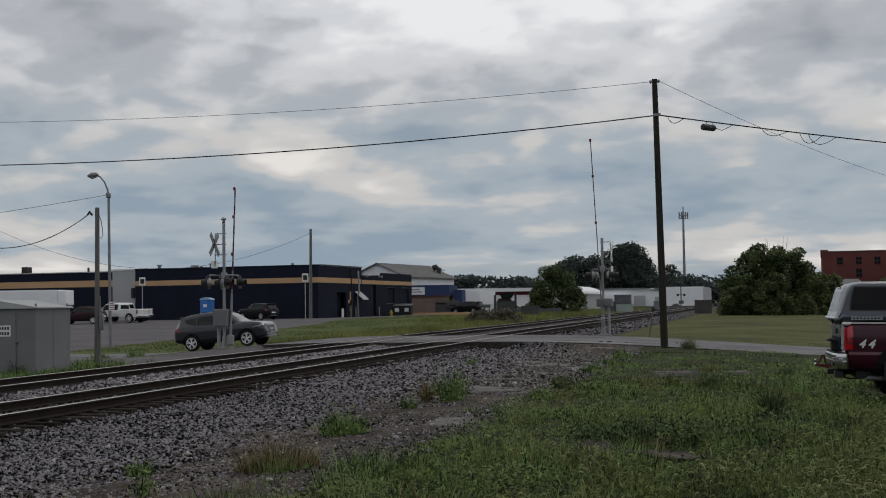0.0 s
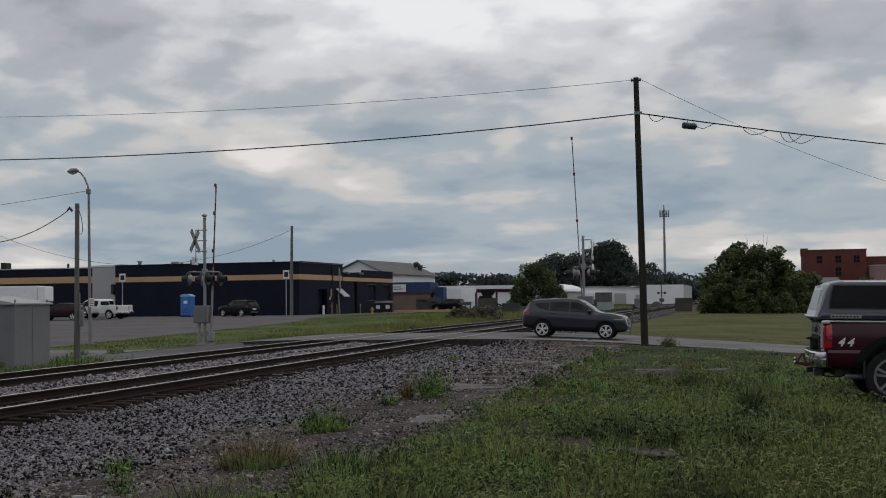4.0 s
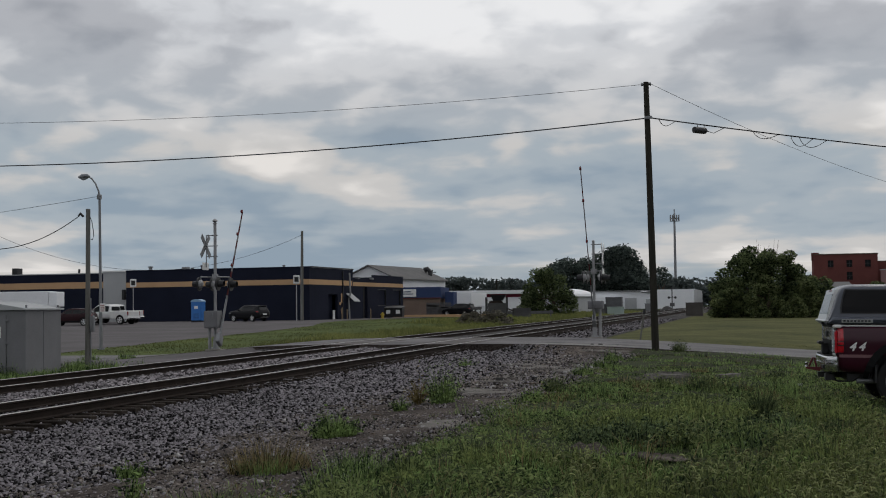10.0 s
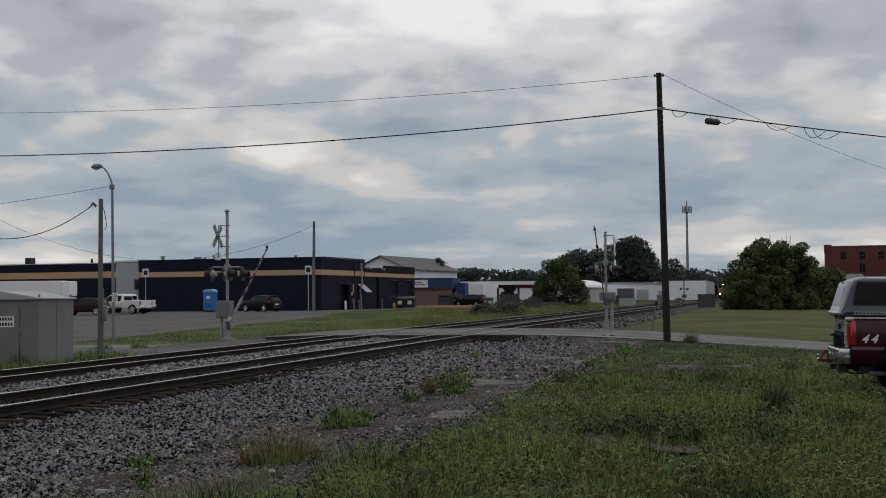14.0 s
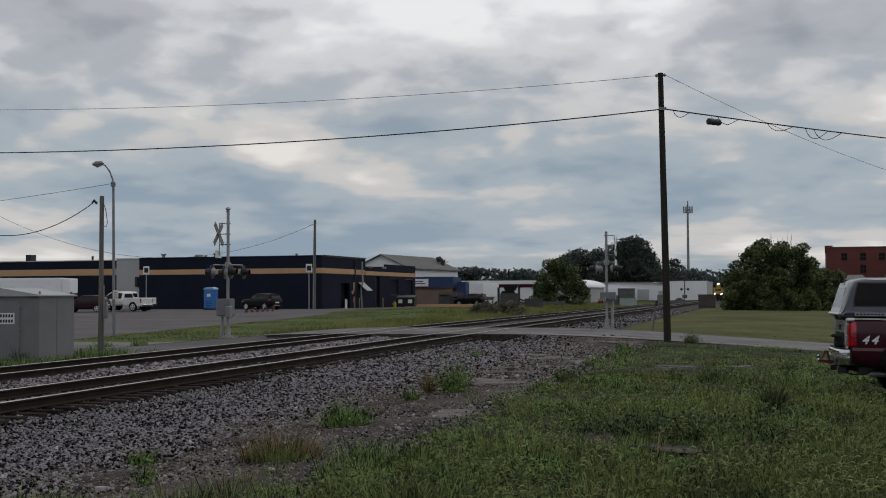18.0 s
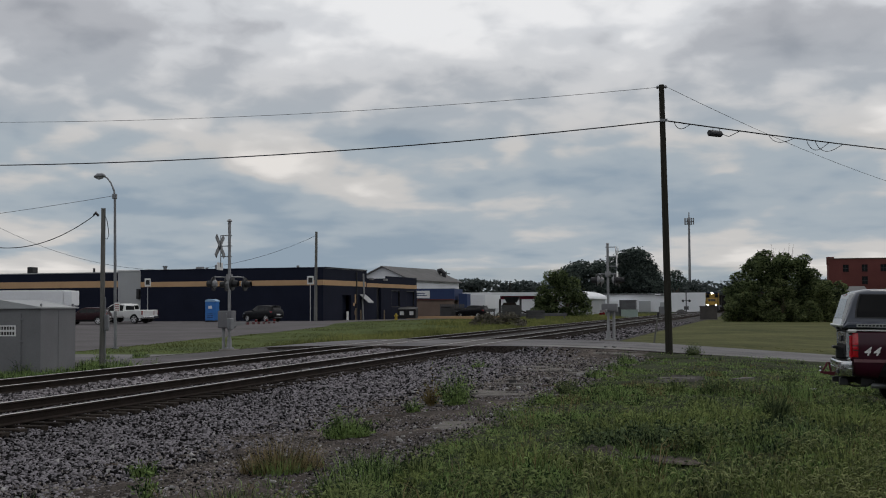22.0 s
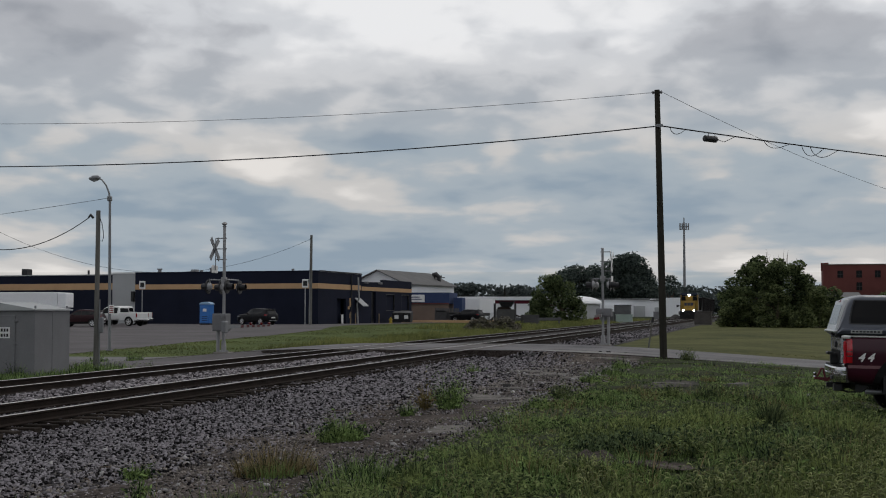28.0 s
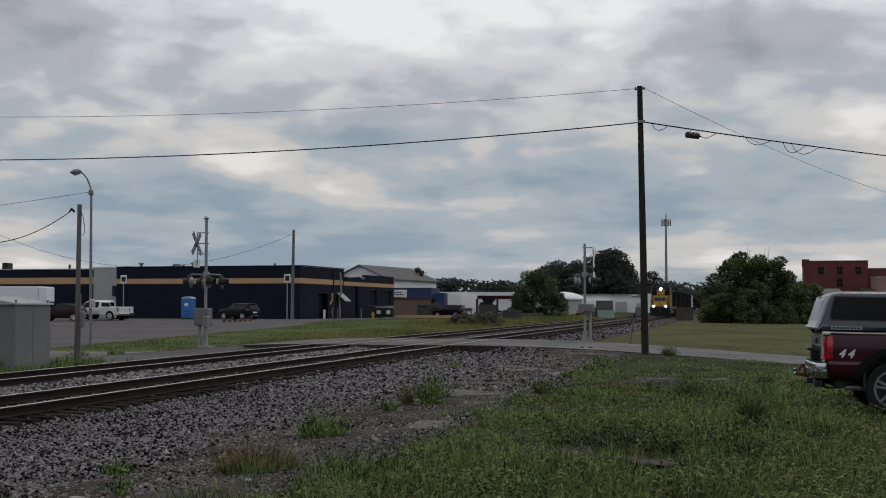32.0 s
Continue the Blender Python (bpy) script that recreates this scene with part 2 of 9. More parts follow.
# ---- materials ----
def material(name, colour, rough=0.7, metal=0.0, vary=0.25, scale=2.0, grain=30.0, bump=0.2, bump_scale=None, tint=None, spec=None, coat=0.0, object_random=0.0, stretch=(1, 1, 1), island=0.0, spread=0.22):
    """A surface with variation at two scales and fine relief, in metres of its object."""
    m = bpy.data.materials.new(name)
    m.use_nodes = True
    t = m.node_tree
    L = t.links.new
    b = t.nodes["Principled BSDF"]
    b.inputs["Roughness"].default_value, b.inputs["Metallic"].default_value = rough, metal
    b.inputs["Specular IOR Level"].default_value = spec if spec is not None else (0.4 if rough < 0.6 else 0.06)
    b.inputs["Coat Weight"].default_value, b.inputs["Coat Roughness"].default_value = coat, 0.06
    co = node(t, "ShaderNodeTexCoord")
    mp = node(t, "ShaderNodeMapping")
    mp.inputs["Scale"].default_value = stretch
    L(co.outputs["Object"], mp.inputs[0])
    n1 = node(t, "ShaderNodeTexNoise", Scale=scale, Detail=4.0, Roughness=0.6)
    n2 = node(t, "ShaderNodeTexNoise", Scale=grain, Detail=3.0, Roughness=0.7)
    L(mp.outputs[0], n1.inputs["Vector"])
    L(mp.outputs[0], n2.inputs["Vector"])
    mix = node(t, "ShaderNodeMix", data_type="FLOAT")
    mix.inputs["Factor"].default_value = 0.4
    L(n1.outputs["Fac"], mix.inputs[2])
    L(n2.outputs["Fac"], mix.inputs[3])
    fac = mix.outputs[0]
    for amount, kind, socket in ((object_random, "ShaderNodeObjectInfo", "Random"), (island, "ShaderNodeNewGeometry", "Random Per Island")):
        if amount:
            oi = node(t, kind)
            sh = node(t, "ShaderNodeMath", operation="MULTIPLY_ADD")
            sh.inputs[1].default_value, sh.inputs[2].default_value = amount, -amount / 2
            L(oi.outputs[socket], sh.inputs[0])
            ad = node(t, "ShaderNodeMath", operation="ADD")
            L(fac, ad.inputs[0])
            L(sh.outputs[0], ad.inputs[1])
            fac = ad.outputs[0]
    ramp = node(t, "ShaderNodeValToRGB")
    e = ramp.color_ramp.elements
    other = tint or colour
    e[0].position, e[0].color = 0.5 - spread, (*[c * (1 - vary) for c in other], 1)
    e[1].position, e[1].color = 0.5 + spread, (*[min(1, c * (1 + vary)) for c in colour], 1)
    L(fac, ramp.inputs[0])
    L(ramp.outputs[0], b.inputs["Base Color"])
    if bump:
        bp = node(t, "ShaderNodeBump", Strength=bump, Distance=0.02)
        nb = n2
        if bump_scale:
            nb = node(t, "ShaderNodeTexNoise", Scale=bump_scale, Detail=4.0)
            L(mp.outputs[0], nb.inputs["Vector"])
        L(nb.outputs["Fac"], bp.inputs["Height"])
        L(bp.outputs[0], b.inputs["Normal"])
    return m


def leaf_material(name, colour, tint, vary=0.45, scale=0.7, grain=5, island=0.5, through=0.35, spread=0.16):
    """Leaves and blades: matt, and partly lit through from behind."""
    m = material(name, colour, rough=0.75, vary=vary, scale=scale, grain=grain, bump=0, island=island, tint=tint, spread=spread)
    t = m.node_tree
    b = t.nodes["Principled BSDF"]
    tr = node(t, "ShaderNodeBsdfTranslucent")
    t.links.new(b.inputs["Base Color"].links[0].from_socket, tr.inputs["Color"])
    ms = node(t, "ShaderNodeMixShader")
    ms.inputs[0].default_value = through
    t.links.new(b.outputs[0], ms.inputs[1])
    t.links.new(tr.outputs[0], ms.inputs[2])
    out = [n for n in t.nodes if n.type == "OUTPUT_MATERIAL"][0]
    t.links.new(ms.outputs[0], out.inputs["Surface"])
    return m


def gravel_material(name, dark, light, size, bump=1.0):
    """Broken stone: cells of differing grey with deep joints."""
    m = bpy.data.materials.new(name)
    m.use_nodes = True
    t = m.node_tree
    L = t.links.new
    b = t.nodes["Principled BSDF"]
    b.inputs["Roughness"].default_value, b.inputs["Specular IOR Level"].default_value = 0.9, 0.06
    co = node(t, "ShaderNodeTexCoord")
    v = node(t, "ShaderNodeTexVoronoi", Scale=1 / size)
    L(co.outputs["Object"], v.inputs["Vector"])
    sep = node(t, "ShaderNodeSeparateColor")
    L(v.outputs["Color"], sep.inputs[0])
    n = node(t, "ShaderNodeTexNoise", Scale=0.6, Detail=3.0)
    L(co.outputs["Object"], n.inputs["Vector"])
    ad = node(t, "ShaderNodeMath", operation="MULTIPLY_ADD")
    ad.inputs[1].default_value = 0.75
    L(sep.outputs[0], ad.inputs[0])
    sb = node(t, "ShaderNodeMath", operation="MULTIPLY_ADD")
    sb.inputs[1].default_value, sb.inputs[2].default_value = 0.8, -0.27
    L(n.outputs["Fac"], sb.inputs[0])
    L(sb.outputs[0], ad.inputs[2])
    ramp = node(t, "ShaderNodeValToRGB")
    e = ramp.color_ramp.elements
    e[0].position, e[0].color = 0.1, (*dark, 1)
    e[1].position, e[1].color = 0.95, (*light, 1)
    L(ad.outputs[0], ramp.inputs[0])
    L(ramp.outputs[0], b.inputs["Base Color"])
    bp = node(t, "ShaderNodeBump", Strength=bump, Distance=size * 0.7)
    inv = node(t, "ShaderNodeMath", operation="SUBTRACT")
    inv.inputs[0].default_value = 1.0
    L(v.outputs["Distance"], inv.inputs[1])
    L(inv.outputs[0], bp.inputs["Height"])
    L(bp.outputs[0], b.inputs["Normal"])
    return m


def dirt_material():
    """Trodden dirt: dark brown with crusted pale patches and small stones."""
    m = gravel_material("packed_dirt", (0.016, 0.013, 0.012), (0.165, 0.142, 0.128), 0.035, 1.0)
    t = m.node_tree
    b = t.nodes["Principled BSDF"]
    co = node(t, "ShaderNodeTexCoord")
    mp = node(t, "ShaderNodeMapping")
    mp.inputs["Scale"].default_value = (1.0, 0.55, 1.0)
    n = node(t, "ShaderNodeTexNoise", Scale=0.85, Detail=9.0, Roughness=0.66)
    t.links.new(co.outputs["Object"], mp.inputs[0])
    t.links.new(mp.outputs[0], n.inputs["Vector"])
    ramp = node(t, "ShaderNodeValToRGB")
    e = ramp.color_ramp.elements
    e[0].position, e[0].color = 0.36, (0.022, 0.016, 0.014, 1)
    e[1].position, e[1].color = 0.68, (0.25, 0.215, 0.185, 1)
    for p, c in ((0.45, (0.043, 0.034, 0.030, 1)), (0.54, (0.072, 0.059, 0.052, 1)), (0.61, (0.135, 0.112, 0.096, 1))):
        e.new(p).color = c
    t.links.new(n.outputs["Fac"], ramp.inputs[0])
    mx = node(t, "ShaderNodeMix", data_type="RGBA")
    mx.inputs["Factor"].default_value = 0.55
    t.links.new(b.inputs["Base Color"].links[0].from_socket, mx.inputs[6])
    t.links.new(ramp.outputs[0], mx.inputs[7])
    t.links.new(mx.outputs[2], b.inputs["Base Color"])
    return m


def glow(name, colour, strength):
    m = bpy.data.materials.new(name)
    m.use_nodes = True
    b = m.node_tree.nodes["Principled BSDF"]
    b.inputs["Base Color"].default_value = (*colour, 1)
    b.inputs["Emission Color"].default_value, b.inputs["Emission Strength"].default_value = (*colour, 1), strength
    return m


def paint(name, colour, rough=0.35, coat=0.25, vary=0.12):
    return material(name, colour, rough=rough, vary=vary, scale=1.3, grain=60, bump=0.03, coat=coat)


def glass(name, colour=(0.008, 0.009, 0.010)):
    m = bpy.data.materials.new(name)
    m.use_nodes = True
    b = m.node_tree.nodes["Principled BSDF"]
    b.inputs["Base Color"].default_value, b.inputs["Roughness"].default_value = (*colour, 1), 0.08
    b.inputs["Specular IOR Level"].default_value = 0.14
    return m


M_SOIL = material("soil_and_turf", (0.034, 0.043, 0.021), rough=1.0, vary=0.45, scale=0.35, grain=9.0, bump=0.8, tint=(0.045, 0.045, 0.024))
M_TURF = material("mown_turf", (0.096, 0.092, 0.038), rough=1.0, vary=0.5, scale=0.15, grain=2.2, bump=0, tint=(0.040, 0.064, 0.022))
M_VERGE = material("verge_turf", (0.090, 0.112, 0.038), rough=1.0, vary=0.3, scale=0.2, grain=4.0, bump=0, tint=(0.052, 0.074, 0.026))
M_DIRT = dirt_material()
M_BALLAST = gravel_material("ballast_bed", (0.012, 0.0115, 0.012), (0.13, 0.124, 0.122), 0.055)
M_STONE = material("ballast_stone", (0.178, 0.166, 0.177), rough=0.9, vary=0.45, scale=0.9, grain=40, bump=0.4, island=1.3, tint=(0.013, 0.0118, 0.013), spread=0.30)
M_STONE_DUSTY = material("dusty_ballast_stone", (0.235, 0.217, 0.226), rough=0.9, vary=0.35, scale=1.1, grain=40, bump=0.4, island=0.9, tint=(0.050, 0.045, 0.048), spread=0.30)
M_GRIT = material("loose_grit", (0.20, 0.178, 0.162), rough=0.9, vary=0.35, scale=3.0, grain=40, bump=0.4, island=0.7, tint=(0.055, 0.050, 0.048))
M_ROAD = material("worn_asphalt", (0.190, 0.185, 0.188), rough=0.92, vary=0.25, scale=0.35, grain=30, bump=0.35, tint=(0.115, 0.111, 0.114))
M_LOT = material("lot_asphalt", (0.128, 0.118, 0.124), rough=0.92, vary=0.22, scale=0.22, grain=18, bump=0.25, tint=(0.095, 0.09, 0.087))
M_RAIL = material("rusty_rail_side", (0.026, 0.020, 0.017), rough=0.85, vary=0.4, scale=2.0, grain=30, bump=0.3)
M_RAILTOP = material("polished_rail_head", (0.32, 0.305, 0.30), rough=0.38, metal=1.0, vary=0.12, scale=1.0, grain=12, bump=0.03)
M_TIE = material("creosoted_tie", (0.032, 0.026, 0.022), rough=0.95, vary=0.5, scale=4, grain=35, bump=0.8, object_random=0.4)
M_PANEL = material("crossing_panel", (0.13, 0.12, 0.115), rough=0.95, vary=0.35, scale=1.2, grain=25, bump=0.5)
M_POLE = material("weathered_pole_wood", (0.036, 0.034, 0.028), rough=0.95, vary=0.45, scale=1.2, grain=14, bump=0.6, stretch=(6, 6, 0.6))
M_POLE_GREY = material("grey_pole_wood", (0.155, 0.152, 0.140), rough=0.95, vary=0.35, scale=1.2, grain=14, bump=0.6, stretch=(6, 6, 0.6))
M_WIRE = material("black_cable", (0.018, 0.018, 0.02), rough=0.6, vary=0.2, bump=0)
M_GALV = material("galvanised_steel", (0.215, 0.22, 0.23), rough=0.5, metal=0.6, vary=0.2, scale=3, grain=30, bump=0.08)
M_ALU = material("aluminium_paint", (0.29, 0.29, 0.295), rough=0.55, metal=0.3, vary=0.2, scale=3, grain=30, bump=0.08)
M_BLACK = material("black_paint", (0.018, 0.018, 0.02), rough=0.5, vary=0.25, scale=3, bump=0.05)
M_WHITE = material("white_paint", (0.72, 0.72, 0.71), rough=0.5, vary=0.12, scale=2, bump=0.05)
M_RED = material("red_paint", (0.24, 0.028, 0.03), rough=0.5, vary=0.2, scale=3, bump=0.05)
M_LENS_RED = material("dark_red_lens", (0.13, 0.008, 0.01), rough=0.2, vary=0.2, scale=4, bump=0.05)
M_NAVY = material("dark_navy_wall", (0.014, 0.0165, 0.030), rough=0.75, vary=0.25, scale=0.4, grain=12, bump=0.15)
M_STRIPE = material("tan_stripe", (0.50, 0.325, 0.185), rough=0.75, vary=0.12, scale=0.5, grain=12, bump=0.1)
M_GREYWALL = material("pale_grey_siding", (0.39, 0.40, 0.405), rough=0.7, vary=0.1, scale=0.4, grain=6, bump=0.1)
M_ROOFGREY = material("grey_roofing", (0.145, 0.143, 0.142), rough=0.9, vary=0.2, scale=0.5, grain=8, bump=0.2)
M_WHITEWALL = material("white_metal_siding", (0.78, 0.79, 0.81), rough=0.6, vary=0.1, scale=0.25, grain=5, bump=0.08)
M_BLUEWALL = material("dark_blue_fascia", (0.042, 0.062, 0.135), rough=0.7, vary=0.15, scale=0.4, grain=6, bump=0.08)
M_BROWN = material("tan_brick_wall", (0.185, 0.138, 0.112), rough=0.9, vary=0.2, scale=0.6, grain=8, bump=0.3)
M_BRICK = material("red_brick_wall", (0.135, 0.050, 0.046), rough=0.9, vary=0.25, scale=0.35, grain=7, bump=0.3)
M_SHED = material("signal_house_grey", (0.190, 0.190, 0.197), rough=0.6, vary=0.16, scale=1.0, grain=20, bump=0.08)
M_CONC = material("concrete", (0.20, 0.188, 0.172), rough=0.9, vary=0.25, scale=2, grain=25, bump=0.4)
M_GLASS = glass("dark_glass")
M_BARK = material("bark", (0.11, 0.085, 0.065), rough=0.95, vary=0.4, scale=3, grain=20, bump=0.7)
M_LEAF = leaf_material("leaves", (0.120, 0.148, 0.066), (0.042, 0.064, 0.036), scale=0.45, grain=4, island=0.4, through=0.45)
M_LEAF_LIGHT = leaf_material("light_leaves", (0.150, 0.176, 0.078), (0.064, 0.086, 0.044), scale=0.6, grain=5, island=0.4, through=0.45)
M_LEAF_DARK = leaf_material("dark_leaves", (0.084, 0.106, 0.050), (0.036, 0.054, 0.030), scale=0.4, grain=4, through=0.42)
# pale bluish grey of the air's haze is put into these leaf colours
M_LEAF_FAR_HAZE = leaf_material("far_hazed_leaves", (0.102, 0.118, 0.112), (0.066, 0.082, 0.080), vary=0.25, scale=0.2, grain=2, island=0.35)
# lighter, bluer leaf copy: distance haze painted into the colour
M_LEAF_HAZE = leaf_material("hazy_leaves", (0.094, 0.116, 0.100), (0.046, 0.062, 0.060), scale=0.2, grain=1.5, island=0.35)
M_FIELD = leaf_material("mown_grass", (0.132, 0.140, 0.056), (0.066, 0.088, 0.034), vary=0.40, scale=0.10, grain=1.6, island=0.15, through=0.5)
M_BANK = leaf_material("bank_grass", (0.205, 0.215, 0.075), (0.120, 0.140, 0.050), vary=0.35, scale=0.10, grain=1.6, island=0.15, through=0.5)
M_GRASS = leaf_material("grass_blades", (0.178, 0.252, 0.086), (0.022, 0.048, 0.024), vary=0.5, scale=0.55, grain=2.5, island=0.34, through=0.25, spread=0.12)
M_BROADLEAF = leaf_material("broad_weed_leaves", (0.170, 0.208, 0.080), (0.055, 0.086, 0.040), scale=0.8, grain=4)
M_GRASS_DRY = leaf_material("dry_grass", (0.200, 0.158, 0.080), (0.100, 0.086, 0.042), scale=0.9, grain=5)
M_SEED = leaf_material("seed_heads", (0.29, 0.315, 0.140), (0.15, 0.17, 0.08), vary=0.25, scale=2, grain=8)
M_TYRE = material("tyre_rubber", (0.022, 0.022, 0.022), rough=0.85, vary=0.3, scale=6, grain=60, bump=0.2)
M_RIM = material("alloy_rim", (0.72, 0.72, 0.73), rough=0.35, metal=0.4, vary=0.12, scale=6, bump=0.03)
M_PLASTIC = material("black_plastic", (0.014, 0.014, 0.015), rough=0.6, vary=0.2, scale=6, bump=0.1)
M_CHROME = material("chrome", (0.62, 0.62, 0.63), rough=0.14, metal=1.0, vary=0.08, scale=4, bump=0.02)
M_LAMP_RED = material("tail_lamp_red", (0.20, 0.007, 0.010), rough=0.15, vary=0.15, scale=8, bump=0.05, coat=0.5)
M_LAMP_CLEAR = material("clear_lamp", (0.24, 0.25, 0.26), rough=0.15, vary=0.1, scale=8, bump=0.05)

# ---- the lie of the land, in track terms: s along the rails, n to their left ----
CU, SU = 0.9704, 0.2416


def at_sn(s, n, z=0.0):
    return Vector((SU * s - CU * n, CU * s + SU * n, z))


def to_sn(x, y):
    return SU * x + CU * y, -CU * x + SU * y


TRACK_RZ = -math.degrees(math.asin(SU))   # x of a thing's frame across to the right, y along the rails


def ease(a, b, x):
    t = min(1.0, max(0.0, (x - a) / (b - a)))
    return t * t * (3 - 2 * t)


def mix(a, b, t):
    return a + (b - a) * t


def rail_z(s):
    return 0.10 + 0.0045 * (min(s, 62) - 18) + 0.0025 * (min(max(s, 62), 300) - 62)


def road_z(s, n):
    r = rail_z(s) - 0.012
    z = mix(-0.62, r, ease(-9.0, 10.6, n)) if n < 14 else mix(r, -0.5, ease(18.0, 31.0, n))
    return z


def ground_z(s, n):
    low = rail_z(s) - 0.42
    right = -0.36 * ease(22, 50, s) * ease(4, -5, n) * (1 - 0.75 * ease(62, 110, s)) + 0.0016 * max(0, min(s, 200) - 62)
    left = mix(-0.05, -0.48, ease(40, 54, s)) + 0.0175 * max(0, min(s, 121) - 62)
    if n < 14:
        z = mix(right, low, ease(1.5, 9.0, n))
    else:
        z = mix(low, left, ease(19.5, 31.0, n))
    if n < 20.8:
        k = ease(mix(48.6, 51.3, ease(8.4, 9.6, n)), 51.75, s)
    else:
        k = ease(47.5, 51.5, s)
    k *= ease(63.4, 61.2, s) * ease(-70, -62, n) * ease(72, 62, n)
    return mix(z, road_z(s, n) - 0.05, k)


def ground_at(x, y):
    return ground_z(*to_sn(x, y))


def make_ground():
    angles = []
    a = -180.0
    while a < 180:
        angles.append(a)
        a += 0.5 if -26 < a < 26 else 6.0
    radii = [1.5 * 1.045 ** i for i in range(185)]
    radii = [r for r in radii if r < 4700] + [4700]
    sh = Shape()
    sh.v.append((0, 0, ground_at(0, 0)))
    for r in radii:
        for a in angles:
            x, y = r * math.sin(radians(a)), r * math.cos(radians(a))
            q, m = to_sn(x, y)
            under = 0.16 if 49.0 < q < 64.0 and -72 < m < 74 else 0.0
            if 61.5 < q < 245 and -30 - 0.4 * q < m < 8.5 or 61.5 < q < 152 and 20 < m < 36.5:
                under = 0.14
            if 7.5 < m < 21.5 and -35 < q < 690:
                under = 0.30
            h = ground_at(x, y) - under + (0.035 * noise.noise(Vector((x * 0.9, y * 0.9, 0))) if r < 60 else 0)
            sh.v.append((x, y, h))
    n = len(angles)
    for j in range(n):
        sh.f.append((0, 1 + (j + 1) % n, 1 + j))
    for i in range(len(radii) - 1):
        for j in range(n):
            p, q = 1 + i * n + j, 1 + i * n + (j + 1) % n
            sh.f.append((p, q, q + n, p + n))
    sh.m = [0] * len(sh.f)
    return single("ground", sh, M_SOIL, "green turf and bare soil reaching to the horizon", "ground", kind="structure", smooth=True)


make_ground()


def strip(name, s_list, n_of, z_of, cols, mat, label, category, skirt=0.0):
    """A sheet over rows of s, each from n0 to n1."""
    sh = Shape()
    for s in s_list:
        n0, n1 = n_of(s)
        for j in range(cols + 1):
            n = mix(n0, n1, j / cols)
            p = at_sn(s, n, z_of(s, n))
            sh.v.append(tuple(p))
    w = cols + 1
    for i in range(len(s_list) - 1):
        for j in range(cols):
            k = i * w + j
            sh.f.append((k, k + w, k + w + 1, k + 1)[::-1])
    if skirt:
        # upright edges along the first and the last row
        for i, turned in ((0, False), (len(s_list) - 1, True)):
            k0 = len(sh.v)
            sh.v += [(x, y, z - skirt) for x, y, z in sh.v[i * w:(i + 1) * w]]
            for j in range(cols):
                q = (i * w + j, i * w + j + 1, k0 + j + 1, k0 + j)
                sh.f.append(q[::-1] if turned else q)
    sh.m = [0] * cols * (len(s_list) - 1) + [1] * (2 * cols if skirt else 0)
    mat = [mat, M_DIRT] if skirt else mat
    return single(name, sh, mat, label, category, kind="structure", smooth=True)


def wob(x, y, k=1.0):
    return noise.noise(Vector((x * k, y * k, 3.3)))


def steps(a, b, d):
    n = max(1, round((b - a) / d))
    return [mix(a, b, i / n) for i in range(n + 1)]


# parking lot and road
strip("parking_lot", steps(63.5, 190, 1.5), lambda s: (36.3 + 0.5 * wob(s, 0, 0.3) + 3 * ease(98, 120, s), 150), lambda s, n: ground_z(s, n) + 0.03, 60, M_LOT, "wide worn grey asphalt parking lot", "parking lot")
strip("gravel_shoulder", steps(37, 51.9, 0.6), lambda s: (20.2, 34.0), lambda s, n: ground_z(s, n) + 0.035 + 0.01 * wob(s, n, 1.1), 40, M_LOT, "grey gravelly shoulder beside the road and track", "road shoulder")
strip("road", steps(51.7, 61.1, 0.47), lambda s: (-70, 62), lambda s, n: road_z(s, n) + 0.004 * wob(s, n), 300, M_ROAD, "worn grey asphalt road crossing the railway", "road", skirt=0.55)


M_PATCH = material("pale_broken_asphalt", (0.27, 0.26, 0.25), rough=0.95, vary=0.3, scale=1.2, grain=25, bump=0.5, tint=(0.15, 0.145, 0.14))
M_TAR = material("dark_tar_patch", (0.060, 0.058, 0.058), rough=0.8, vary=0.3, scale=1.5, grain=25, bump=0.3)


def road_patch(name, s0, s1, n0, n1, mat, label):
    """An uneven patch laid on the road, ragged at its edges."""
    sh = Shape()
    k = max(6, int((n1 - n0) / 0.35))
    for i in range(k + 1):
        n = mix(n0, n1, i / k)
        fade = min(1.0, 4 * i / k, 4 * (k - i) / k)
        a = mix((s0 + s1) / 2, s0, fade) + 0.22 * wob(n, s0, 1.3)
        b = mix((s0 + s1) / 2, s1, fade) + 0.22 * wob(n, s1, 1.1)
        for s in (a, b):
            sh.v.append(tuple(at_sn(s, n, road_z(s, n) + 0.008)))
    sh.f = [(2 * i, 2 * i + 2, 2 * i + 3, 2 * i + 1) for i in range(k)]
    sh.m = [0] * k
    single(name, sh, mat, label, "road patch", "road patches", "structure")


for s0, s1, n0, n1 in ((51.9, 53.4, 4.0, 9.6), (52.2, 53.0, -3.0, 3.2), (59.2, 60.4, 20.5, 30.0)):
    road_patch("asphalt_patch", s0, s1, n0, n1, M_PATCH, "pale broken patch in the road surface")
for s0, s1, n0, n1 in ((56.2, 56.4, 19.0, 40.0), (53.9, 54.05, 4.0, 10.0), (58.2, 58.4, 5.0, 10.4)):
    road_patch("tar_seam", s0, s1, n0, n1, M_TAR, "dark tarred seam along the road")


